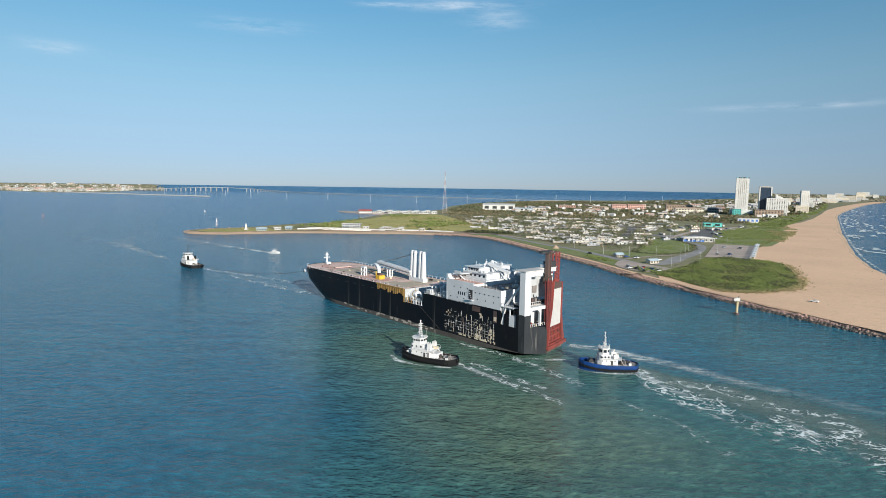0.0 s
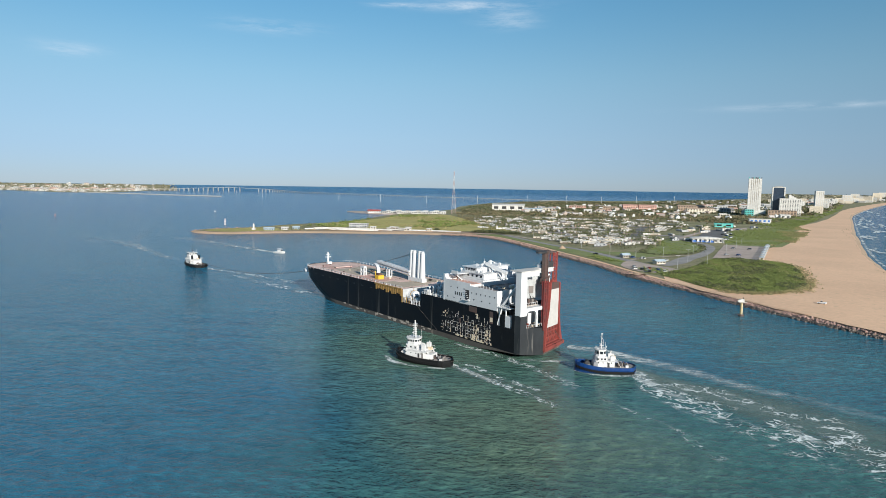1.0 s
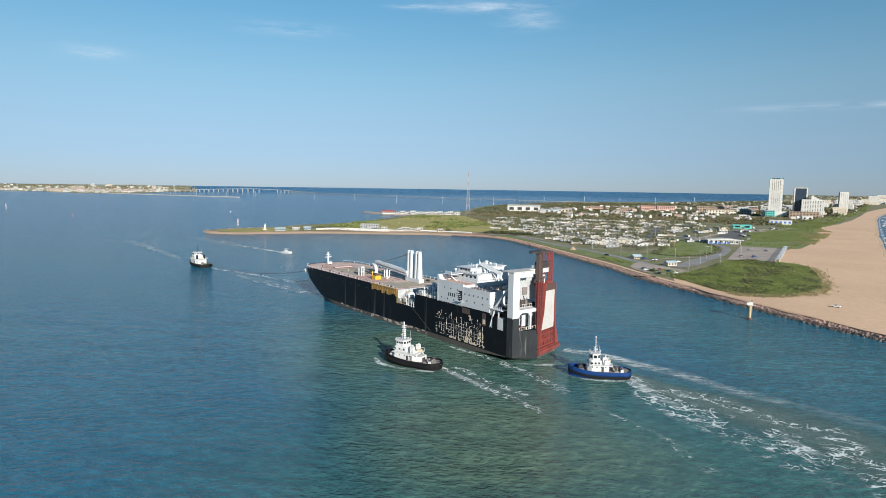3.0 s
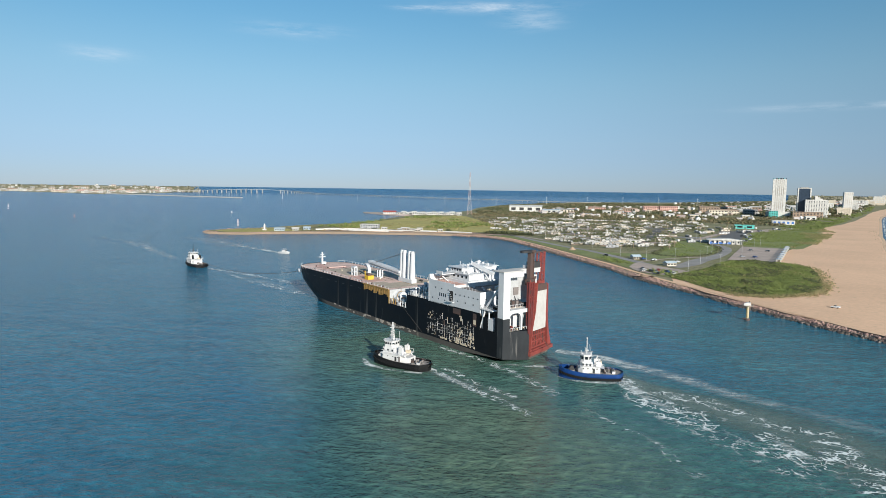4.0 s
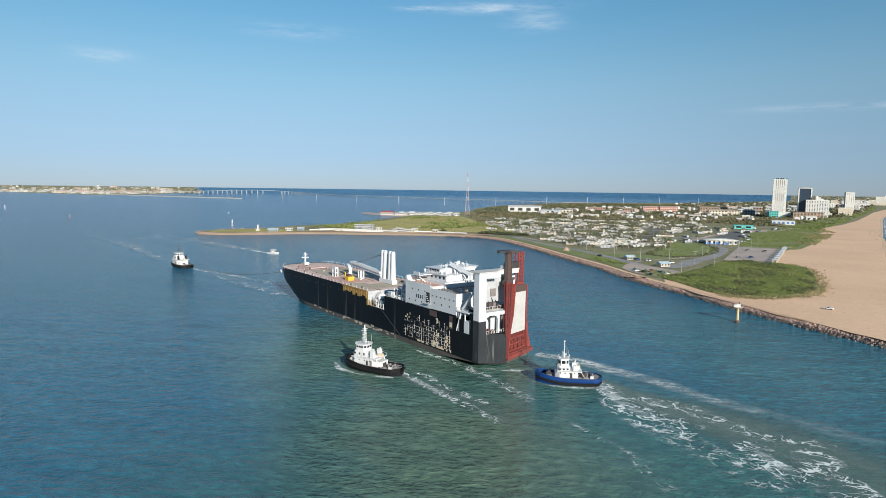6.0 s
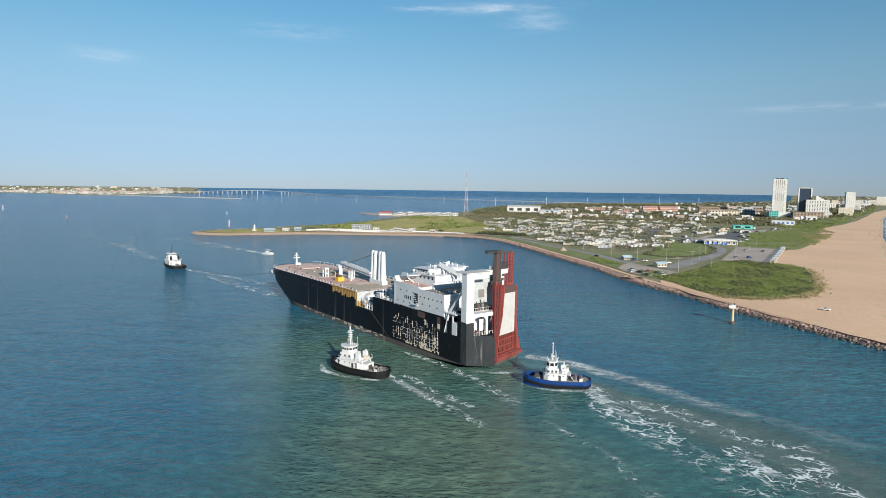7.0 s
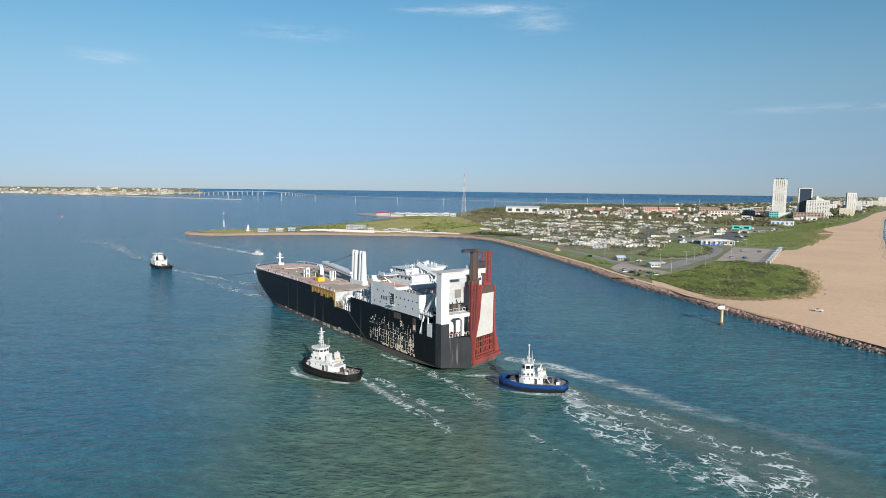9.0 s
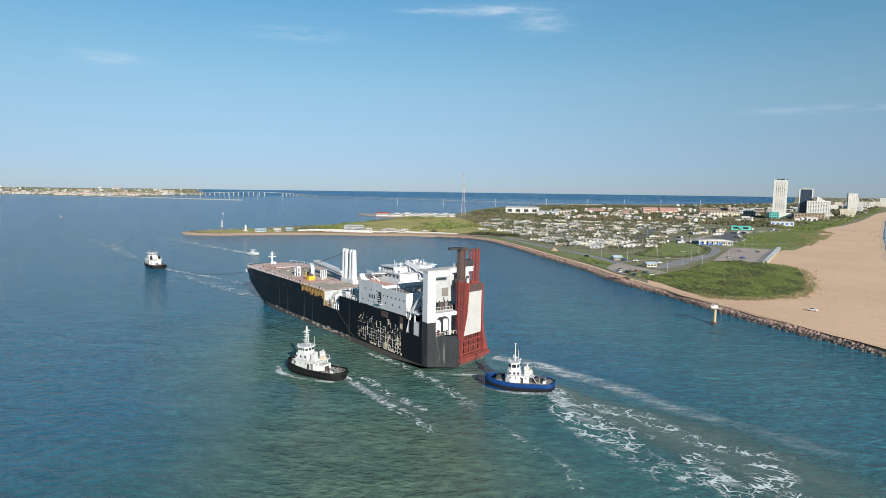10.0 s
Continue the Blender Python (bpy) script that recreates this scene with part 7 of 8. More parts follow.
low_wall([(-222, 770), (-206, 778), (-180, 772), (-150, 770), (-128, 766)], 1.6, 2.2, "low white curved wall along the shore")
low_wall([(-214, 784), (-196, 792), (-168, 790), (-140, 784), (-112, 776)], 1.6, 2.0, "low white terrace wall by the pavilion")
low_wall([(-120, 786), (-100, 780), (-76, 782), (-48, 778), (-26, 768)], 1.4, 2.0, "low white wall along the shore road")
strip("promenade", [(-206, 764), (-190, 778), (-150, 786), (-110, 782), (-80, 778)], [6, 8, 8, 5], 2.3, WHITE_WALL, "pale curved promenade wall on the spit", "wall")
strip("promenade", [(-196, 790), (-170, 800), (-130, 806), (-96, 800)], [3, 4, 4, 3], 2.5, WHITE_WALL, "white terrace wall on the spit", "wall")
strip("promenade", [(-60, 772), (-30, 768), (-4, 752), (10, 742)], [4, 5, 5, 4], 2.2, CONCRETE, "pale shore path on the spit", "path")
mon = thing("monument", pose(-279, 748, Z), "white monument on the end of the spit", "monument")
part("plinth", bx(B(), -2, 2, -2, 2, 0, 1.5), WHITE_WALL, mon)
part("shaft", prism(B(), [(-0.9, -0.9), (0.9, -0.9), (0.9, 0.9), (-0.9, 0.9)], 1.5, 6.2), WHITE_WALL, mon)
part("finial", tube(B(), (0, 0, 6.2), (0, 0, 8.4), 0.9, 0.1), WHITE_WALL, mon)
for k in range(9):
    t = rr.random()
    hall("shore_hut", pose(-205 + 150 * t, 782 + rr.uniform(-3, 22), Z, 0, 0, rr.uniform(-10, 20)), rr.uniform(4, 9), 4, rr.uniform(2.4, 3.4), CARAVAN[rr.choice((0, 0, 1))], WHITE_WALL, "small white hut by the spit shore", "hut", 0.8, bays=2, group="shore huts")
heap = B()
bmesh.ops.create_cone(heap, cap_ends=True, segments=11, radius1=3.8, radius2=0.5, depth=3.0)
solo("sand_heap", heap, SHORE_SAND, pose(77, 592, 3.2), "cone-shaped heap of pale sand", "heap")

# resorts and towers
hall("resort_block", pose(392, 1710, Z), 38, 16, 12, TERRA, TERRA, "terracotta resort block among palms", "hotel", 2, floors=3, bays=8, group="resort blocks")
hall("resort_block", pose(440, 1716, Z), 46, 16, 12, TERRA, TERRA, "terracotta resort block among palms", "hotel", 2, floors=3, bays=9, group="resort blocks")
for k, (x, y, w, h, wall) in enumerate(((505, 1530, 40, 11, CONC_WALL), (545, 1560, 36, 10, CONC_WALL), (520, 1610, 64, 15, BROWN_WALL), (330, 1660, 36, 7, BROWN_WALL), (540, 1640, 56, 12, BROWN_WALL), (255, 1720, 44, 7, TERRA), (590, 1560, 30, 11, GREY_ROOF))):
    hall("resort_block", pose(x, y, Z, 0, 0, -6), w, 16, h, wall, BROWN_WALL if k != 6 else GREY_ROOF, "brown and cream resort block", "hotel", 2.5, floors=4 if h > 12 else 2, bays=max(5, int(w / 6)), group="resort blocks")
for k in range(22):
    x, y = rr.uniform(60, 640), rr.uniform(1330, 1660)
    if inside(x, y, scrub):
        hall("island_house", pose(x, y, Z, 0, 0, rr.uniform(-20, 20)), rr.uniform(9, 20), 9, rr.uniform(3.5, 6.5), rr.choice((WHITE_WALL, WHITE_WALL, CONC_WALL, CARAVAN[2])), rr.choice((GREY_ROOF, WHITE_WALL, BROWN_WALL, TERRA)), "low house among palms", "house", 2, bays=2, group="island houses")


def high_rise(m, w, d, h, wall, label, floors, bays, core=None, crown=0.0, name="tower_block", bands=True):
    """A tower: floor slabs, piers between the bays, balconies set back between them."""
    t = thing(name, m, label, "tower", "coast towers")
    part("core", bx(B(), -w / 2 + 1.2, w / 2 - 1.2, -d / 2 + 1.2, d / 2 - 1.2, 0, h), core or TOWER_GLASS, t, "shaded balconies and glass")
    for k in range(bays + 1):
        x = -w / 2 + k * w / bays
        ww = 1.5 if 0 < k < bays else 2.4
        part("pier", bx(B(), max(-w / 2, x - ww), min(w / 2, x + ww), -d / 2, d / 2, 0, h), wall, t)
    for f in range(floors if bands else 0):
        z = h * (f + 1) / floors
        part("floor_band", bx(B(), -w / 2 + 0.3, w / 2 - 0.3, -d / 2 + 0.2, d / 2 - 0.2, z - h / floors * 0.52, z - 0.02), wall, t)
    part("parapet", bx(B(), -w / 2 + 0.2, w / 2 - 0.2, -d / 2 + 0.2, d / 2 - 0.2, h, h + 1.4), wall, t)
    if crown:
        part("penthouse", bx(B(), -w * 0.3, w * 0.3, -d * 0.3, d * 0.3, h + 1.4, h + crown), GREY_ROOF, t)
    return t


tw = high_rise(pose(618, 1476, Z, 0, 0, -20), 27, 19, 82, WHITE_WALL, "tall white apartment tower over the beach", 30, 7, core=CONC_WALL, crown=4, bands=False)
for k in range(6):
    part("roof_post", bx(B(), -13 + k * 5, -12 + k * 5, -9, 9, 82.5, 86.5), TOWER_GLASS if k % 2 else TEAL_WALL, tw)
part("podium", bx(B(), -24, 24, -16, 14, 0, 12), WHITE_WALL, tw)
high_rise(pose(684, 1505, Z, 0, 0, -20), 27, 20, 64, WHITE_WALL, "white tower with a dark glass front", 24, 1, crown=3, bands=False)
part_t = high_rise(pose(700, 1480, Z, 0, 0, -20), 44, 22, 38, WHITE_WALL, "stepped white beach hotel", 13, 9)
for k in range(5):
    part("step_block", bx(B(), -4 + k * 5, 1 + k * 5, -9, 9, 38, 48 - k * 3), WHITE_WALL, part_t)
hall("parking_block", pose(660, 1430, Z, 0, 0, -20), 56, 22, 13, BROWN_WALL, BROWN_WALL, "brown parking block with open decks", "building", 0, floors=4, bays=9, glass=DARK)
hall("teal_block", pose(600, 1455, Z, 0, 0, -20), 18, 14, 14, TEAL_WALL, WHITE_WALL, "turquoise low block beside the tower", "building", 0, floors=3, bays=4)
coast = [((x, y)) for x, y in ((760, 1570), (800, 1700), (840, 1640), (905, 1760), (960, 1880), (880, 1860), (1010, 1960), (1080, 2060), (1150, 2230), (1120, 2300), (1260, 2420), (1340, 2560), (1440, 2700), (1400, 2750), (1560, 2900), (1680, 3060), (1620, 3120), (1830, 3260), (1960, 3440), (2100, 3640), (2000, 3680), (2220, 3820))]
for k, (x, y) in enumerate(coast):
    h = rr.choice((10, 14, 18, 22, 12, 26)) if k != 6 else 56
    high_rise(pose(x, y, Z, 0, 0, rr.uniform(-35, -10)), rr.uniform(18, 36), 15, h, rr.choice((WHITE_WALL, WHITE_WALL, CONC_WALL)), "white and cream hotel along the coast", max(5, int(h / 3.2)), rr.choice((4, 5, 6)), core=rr.choice((CONC_WALL, TOWER_GLASS)))
for k in range(60):
    t = rr.random()
    x, y = 700 + 1500 * t - rr.uniform(20, 190), 1560 + 2200 * t + rr.uniform(-30, 200)
    hall("coast_house", pose(x, y, Z, 0, 0, rr.uniform(-40, 0)), rr.uniform(14, 32), 14, rr.uniform(5, 13), rr.choice((WHITE_WALL, CONC_WALL, WHITE_WALL, BROWN_WALL)), rr.choice((WHITE_WALL, GREY_ROOF, TERRA)), "low beach house on the coast", "house", 2.5, floors=2, bays=4, group="coast houses")


# ---- masts, poles, beacon, buoys ----
def lattice_mast(m, h, base, label):
    t = thing("radio_mast", m, label, "mast")
    mats = (paint("mast red", (0.38, 0.27, 0.25)), paint("mast white", (0.48, 0.47, 0.47)))
    secs = 9
    for s in range(secs):
        z0, z1 = h * s / secs, h * (s + 1) / secs
        b0, b1 = base * (1 - s / secs) ** 1.4 / 2 + 0.5, base * (1 - (s + 1) / secs) ** 1.4 / 2 + 0.5
        bm = B()
        cs0, cs1 = [(-b0, -b0), (b0, -b0), (b0, b0), (-b0, b0)], [(-b1, -b1), (b1, -b1), (b1, b1), (-b1, b1)]
        for i in range(4):
            j = (i + 1) % 4
            beam(bm, (*cs0[i], z0), (*cs1[i], z1), 0.32)
            beam(bm, (*cs0[i], z0), (*cs1[j], z1), 0.16)
            beam(bm, (*cs0[j], z0), (*cs1[i], z1), 0.16)
            beam(bm, (*cs1[i], z1), (*cs1[j], z1), 0.16)
        part("mast_section", bm, mats[1] if s % 2 else mats[0], t)
    return t


lattice_mast(pose(-60, 1268, Z), 86, 8, "tall red and white lattice radio mast on the island")
lp = thing("street_lamp", pose(165, 505, Z), "tall grey street lamp in the park", "street lamp", "park street lamps")
part("pole", tube(B(), (0, 0, 0), (0, 0, 10), 0.10, 0.06, 6), STEEL, lp)
part("arm", beam(B(), (-1.4, 0, 9.9), (1.4, 0, 9.9), 0.08), STEEL, lp)
for s in (-1.3, 1.3):
    part("lamp_head", bx(B(), s - 0.4, s + 0.4, -0.12, 0.12, 9.75, 9.9), STEEL, lp)
for x, y in ((143, 458), (172, 482), (150, 520), (182, 545), (200, 590), (128, 520), (112, 545), (96, 600), (215, 560), (255, 640), (280, 690), (300, 780), (236, 760), (200, 800), (60, 720), (30, 770), (176, 640), (150, 760), (120, 830), (250, 900), (90, 900)):
    copy_thing(lp, pose(x, y, Z, 0, 0, (x * 7) % 90))
pp = thing("power_pole", pose(-23, 2113, 0), "tall pale power pole standing in the bay", "power pole", "bay power poles")
part("pole", tube(B(), (0, 0, -1), (0, 0, 27), 0.7, 0.45, 8), STEEL, pp)
for z in (21, 24, 26.5):
    part("crossarm", beam(B(), (-1.8, 0, z), (1.8, 0, z), 0.35), STEEL, pp)
for x, y in ((-189, 2050), (-358, 2140), (-530, 2240), (-731, 2400), (-900, 2480), (-1050, 2590), (-1230, 2700), (-1420, 2800), (-1620, 2930), (150, 2200), (300, 2300), (440, 2380), (590, 2470), (760, 2560)):
    copy_thing(pp, pose(x, y, 0 if x < 100 else Z))

bc = thing("channel_beacon", pose(125.7, 302.1, 0), "faded ochre steel channel beacon with a white platform", "beacon")
part("pile", tube(B(), (0, 0, -3), (0, 0, 6.6), 0.6, 0.6, 14), surface("sun-bleached ochre paint", (0.55, 0.42, 0.22), 0.7, other=(0.45, 0.34, 0.20), grain=1.5, patch=0.5, wear=0.3), bc, "ochre steel pile with rust at the waterline")
part("collar", tube(B(), (0, 0, -0.5), (0, 0, 0.9), 1.25, 1.1, 14), RUST_BROWN, bc)
part("landing", bx(B(), -1.9, -0.6, -0.7, 0.7, 0.7, 0.95), RUST_BROWN, bc)
part("platform", bx(B(), -1.7, 1.7, -1.7, 1.7, 6.6, 6.85), CARAVAN[1], bc)
part("cabinet", bx(B(), -0.9, 0.9, -0.8, 0.8, 6.85, 8.1), WHITE_WALL, bc)
part("sign_board", bx(B(), -2.2, -0.6, -1.6, -1.5, 6.9, 8.0), WHITE_WALL, bc)
part("lantern", tube(B(), (0.6, 0, 8.1), (0.6, 0, 8.8), 0.2), GLASS, bc)
for k in range(8):
    part("ladder_rung", bx(B(), -0.3, 0.3, -1.0, -0.9, 1.0 + k * 0.7, 1.1 + k * 0.7), STEEL, bc)
for x, y in ((-1.6, -1.6), (1.6, -1.6), (1.6, 1.6), (-1.6, 1.6)):
    part("rail_post", tube(B(), (x, y, 6.85), (x, y, 7.9), 0.05, n=5), STEEL, bc)


def buoy(m, mat, h, label):
    t = thing("buoy", m, label, "buoy", "channel buoys")
    part("float", tube(B(), (0, 0, -0.6), (0, 0, 0.9), 1.5, 1.3, 12), mat, t)
    for a in range(4):
        part("strut", beam(B(), (1.1 * math.cos(a * 1.571), 1.1 * math.sin(a * 1.571), 0.9), (0.3 * math.cos(a * 1.571), 0.3 * math.sin(a * 1.571), h - 1.2), 0.22), mat, t)
    part("topmark", tube(B(), (0, 0, h * 0.45), (0, 0, h - 0.6), 1.0, 0.6, 8), mat, t)
    part("lantern", tube(B(), (0, 0, h - 0.6), (0, 0, h), 0.25), mat, t)


GREY_BUOY = paint("faded pink buoy paint", (0.58, 0.50, 0.51))
buoy(pose(-357, 846, 0), GREY_BUOY, 9.5, "tall faded pink channel buoy off the spit")
buoy(pose(-1011, 1201, 0), GREY_BUOY, 10.5, "tall faded pink channel buoy in the bay")
buoy(pose(-698, 976, 0), paint("red buoy paint", (0.36, 0.22, 0.21)), 4.5, "small red buoy in the bay")
buoy(pose(-535, 1214, 0), STEEL, 3.5, "small grey buoy in the bay")

mb = thing("motorboat", pose(-169, 517, 0.1, 0, 0, -22) @ Matrix.Diagonal((1.25, 1.25, 1.25, 1)), "small white motorboat running past the spit", "boat")
xs = [-4.5, -2, 1, 3.4, 4.6]
rings_ = [[(x, s * w * k, z + 0.12 * max(0, x)) for x, w in list(zip(xs, (1.35, 1.45, 1.35, 0.8, 0.05)))[::1] for s in (1,)] + [(x, -w * k, z + 0.12 * max(0, x)) for x, w in list(zip(xs, (1.35, 1.45, 1.35, 0.8, 0.05)))[::-1]] for k, z in ((0.6, -0.4), (1.0, 1.0))]
part("hull", rings_mesh(B(), rings_), TUG_WHITE, mb)
part("cabin", prism(B(), [(-1.2, 1.0), (2.2, 1.1), (1.4, 2.4), (-1.2, 2.4)], -1.0, 1.0, IV), TUG_WHITE, mb)
part("windscreen", prism(B(), [(1.6, 1.5), (1.95, 1.5), (1.55, 2.2), (1.2, 2.2)], -0.95, 0.95, IV), GLASS, mb)
part("hardtop", bx(B(), -1.8, 1.2, -1.1, 1.1, 3.0, 3.12), TUG_WHITE, mb)
for x in (-1.6, 1.0):
    for y in (-1, 1):
        part("top_post", tube(B(), (x, y, 1.0), (x, y, 3.0), 0.05, n=5), TUG_WHITE, mb)

# ---- the long bridge, and the mainland beyond ----
BRIDGE = [(371, 2461, 6.2), (235, 2510, 5.6), (-19, 2717, 6.3), (-273, 2949, 4.8), (-527, 3169, 6.4), (-813, 3426, 6.7), (-1128, 3721, 7.1), (-1369, 3934, 16.3), (-1505, 3977, 21.3), (-1597, 3941, 24.4), (-1662, 3914, 24.6), (-1772, 3865, 21.5), (-1875, 3816, 16.9), (-1972, 3766, 12.4), (-2085, 3704, 10.5)]
cw = thing("causeway_bridge", pose(0, 0, 0), "long pale concrete causeway bridge across the bay", "bridge")
pts = [Vector(p) for p in BRIDGE]
for a, b in zip(pts, pts[1:]):
    part("bridge_deck", beam(B(), a, b, 12, 1.7), CONCRETE_PALE, cw)
    n_ = max(2, int((b - a).length / 27))
    for i in range(n_):
        p = a.lerp(b, (i + 0.5) / n_)
        wide = 0.8 if p.z < 12 else 1.3
        if not (-1560 < p.x < -1490):
            part("bridge_pier", bx(B(), p.x - wide, p.x + wide, p.y - 5, p.y + 5, -2, p.z - 1), CONCRETE_PALE, cw)
sheet("mainland", [(-3480, 3150), (-2900, 3230), (-2500, 3150), (-2058, 2900), (-1953, 2915), (-1930, 3200), (-2020, 3600), (-2200, 3950), (-2400, 4250), (-2750, 4050), (-3150, 3750), (-3480, 3450)], 1.6, SCRUB, "flat mainland shore across the bay", "ground", skirt=(5, 2), wobble=10)
bm = B()
for a, b in zip([(-1960, 2905), (-1700, 2770), (-1400, 2620)], [(-1700, 2770), (-1400, 2620), (-1075, 2486)]):
    beam(bm, (*a, 1.2), (*b, 1.2), 7, 4.4)
solo("breakwater", bm, CONCRETE_PALE, Matrix(), "low pale breakwater in the bay", "breakwater", kind="structure")


def sea_lift(r):
    return float(np.interp(r, [0, 4450, 4600, 4750, 4880, 4960], [0, 0, 5, 14, 26, 35.5]))


# the shore goes on to the skyline, bent up there to fit the view
far_v, far_f = [], []
RR = (4300, 4450, 4600, 4750, 4880, 4940)
for i in range(25):
    az = radians(49 - i * 1.25)
    for r in RR:
        far_v.append((20 - r * math.sin(az), 17 + r * math.cos(az), sea_lift(r) + 1.2))
for i in range(24):
    for j in range(5):
        if i < 17:
            far_f.append((i * 6 + j, i * 6 + j + 1, i * 6 + j + 7, i * 6 + j + 6))
for k in range(40):
    t = (k + rr.random()) / 40
    x, y = 1500 + 1330 * t - rr.uniform(40, 260), 2800 + 1560 * t
    r = math.hypot(x - 20, y - 17)
    if r < 4930:
        high_rise(pose(x, y, sea_lift(r) + 1, 0, 0, rr.uniform(-40, -15)), rr.uniform(22, 50), 15, rr.choice((10, 14, 18, 22, 30, 40)), rr.choice((WHITE_WALL, CONC_WALL)), "pale hotel far along the coast", 5, 4, core=CONC_WALL)
coast_v, coast_f = [], []
for i in range(15):
    az = radians(23 + i)
    for r in (4380, 4450, 4600, 4750, 4880, 4940):
        rr_ = r + (0 if i < 9 else (i - 9) * 40 * (4940 - r) / 560)
        coast_v.append((20 + rr_ * math.sin(az), 17 + rr_ * math.cos(az), sea_lift(rr_) + 1.4))
for i in range(14):
    for j in range(5):
        coast_f.append((i * 6 + j, i * 6 + j + 6, i * 6 + j + 7, i * 6 + j + 1))
raw("far_coast", coast_v, coast_f, SCRUB, "scrubby coast running to the skyline", "ground", kind="structure")
coast_spots = []
for k in range(900):
    az, r = radians(random.uniform(23, 36.5)), random.uniform(4250, 4930)
    coast_spots.append((20 + r * math.sin(az), 17 + r * math.cos(az), sea_lift(r) + 1.2, 14, 5))
clumps("coast_trees", coast_spots, HAZY_BRUSH, "hazy scrub along the far coast", "bushes", 10, 43)
raw("far_shore", far_v, far_f, SCRUB, "wooded shore on the skyline", "ground", kind="structure")
far_spots = []
for k in range(1500):
    az, r = radians(random.uniform(21, 49)), random.uniform(4350, 4935)
    if az > radians(27.3):
        far_spots.append((20 - r * math.sin(az), 17 + r * math.cos(az), sea_lift(r) + 1, 12, 4.5))
clumps("skyline_trees", far_spots, HAZY_BRUSH, "hazy trees on the skyline", "trees", 10, 41)
main_poly = [(-3400, 3200), (-2900, 3260), (-2500, 3180), (-2080, 2930), (-1960, 2940), (-1950, 3200), (-2040, 3600), (-2220, 3950), (-2400, 4200), (-2750, 4000), (-3150, 3700), (-3400, 3420)]
clumps("mainland_trees", spots_in(main_poly, 2200, 8.0, 6.0, 31, z=1.6), HAZY_BRUSH, "hazed trees on the mainland", "trees", 12, 14)
town = [hall("town_house", pose(-2120, 2990, 1.6), 24, 14, 9, WHITE_WALL, WHITE_WALL, "white town building on the mainland shore", "house", 3, floors=1, bays=2, group="mainland houses"),
        hall("town_house", pose(-2200, 3050, 1.6), 30, 16, 9, CONC_WALL, TERRA, "cream town building on the mainland shore", "house", 3, floors=1, bays=2, group="mainland houses"),
        hall("town_house", pose(-2060, 3020, 1.6), 20, 14, 12, WHITE_WALL, GREY_ROOF, "white three-storey building on the mainland shore", "house", 0, floors=2, bays=2, group="mainland houses")]
n_ = 0
while n_ < 150:
    x, y = rr.uniform(-3300, -1950), rr.uniform(2950, 4200)
    if inside(x, y, main_poly):
        copy_thing(rr.choice(town), pose(x, y, 1.6, 0, 0, rr.uniform(0, 60)) @ Matrix.Diagonal((0.9, 0.85, 0.8, 1)))
        n_ += 1
for k in range(44):
    az, r = radians(rr.uniform(29.5, 48)), rr.uniform(4330, 4930)
    copy_thing(rr.choice(town), pose(20 - r * math.sin(az), 17 + r * math.cos(az), sea_lift(r) + 1, 0, 0, rr.uniform(0, 60)))
for x, y in ((-3050, 3480), (-2560, 3700)):
    wt = thing("water_tower", pose(x, y, 1.6), "pale water tower above the mainland town", "water tower", "water towers")
    part("stem", tube(B(), (0, 0, 0), (0, 0, 34), 2.5, 2.0, 10), CONCRETE_PALE, wt)
    part("tank", ball(B(), (0, 0, 38), 9, 0.65, 14), WHITE_WALL, wt, smooth=True)


def specks(name, spots, material, label, category, seed):
    """Many small far roofs, joined: plain gabled blocks."""
    r = random.Random(seed)
    V, F = [], []
    for x, y, z in spots:
        w, d, h, a = r.uniform(5, 13), r.uniform(4, 8), r.uniform(2.4, 5.5), r.uniform(0, 3.14)
        ca, sa = math.cos(a), math.sin(a)
        n0 = len(V)
        for u, v, q in ((-w, -d, 0), (w, -d, 0), (w, d, 0), (-w, d, 0), (-w, -d, h), (w, -d, h), (w, d, h), (-w, d, h), (-w, 0, h * 1.5), (w, 0, h * 1.5)):
            V.append((x + (u * ca - v * sa) / 2, y + (u * sa + v * ca) / 2, z + q))
        F += [[n0 + i for i in f] for f in ((0, 1, 5, 4), (1, 2, 6, 9, 5), (2, 3, 7, 6), (3, 0, 4, 8, 7), (4, 5, 9, 8), (8, 9, 6, 7))]
    return raw(name, V, F, material, label, category)


def island_paint(name, cols):
    """Each joined block takes one of the colours."""
    m, n, l, p = nodes_of(name)
    g = n.new("ShaderNodeNewGeometry")
    cr = n.new("ShaderNodeValToRGB")
    cr.color_ramp.interpolation = "CONSTANT"
    for i, c in enumerate(cols):
        e = cr.color_ramp.elements[i] if i < 2 else cr.color_ramp.elements.new(i / len(cols))
        e.position, e.color = i / len(cols), (*c, 1)
    l.new(g.outputs["Random Per Island"], cr.inputs["Fac"])
    fine = noise_node(n, l, n.new("ShaderNodeTexCoord").outputs["Object"], 0.9, 4)
    l.new(mix_node(n, l, ramp_node(n, l, fine.outputs[0], 0.3, 0.7), mix_node(n, l, 1.0, cr.outputs[0], (0.7, 0.7, 0.7), "MULTIPLY"), cr.outputs[0]), p.inputs["Base Color"])
    p.inputs["Roughness"].default_value = 0.8
    return m


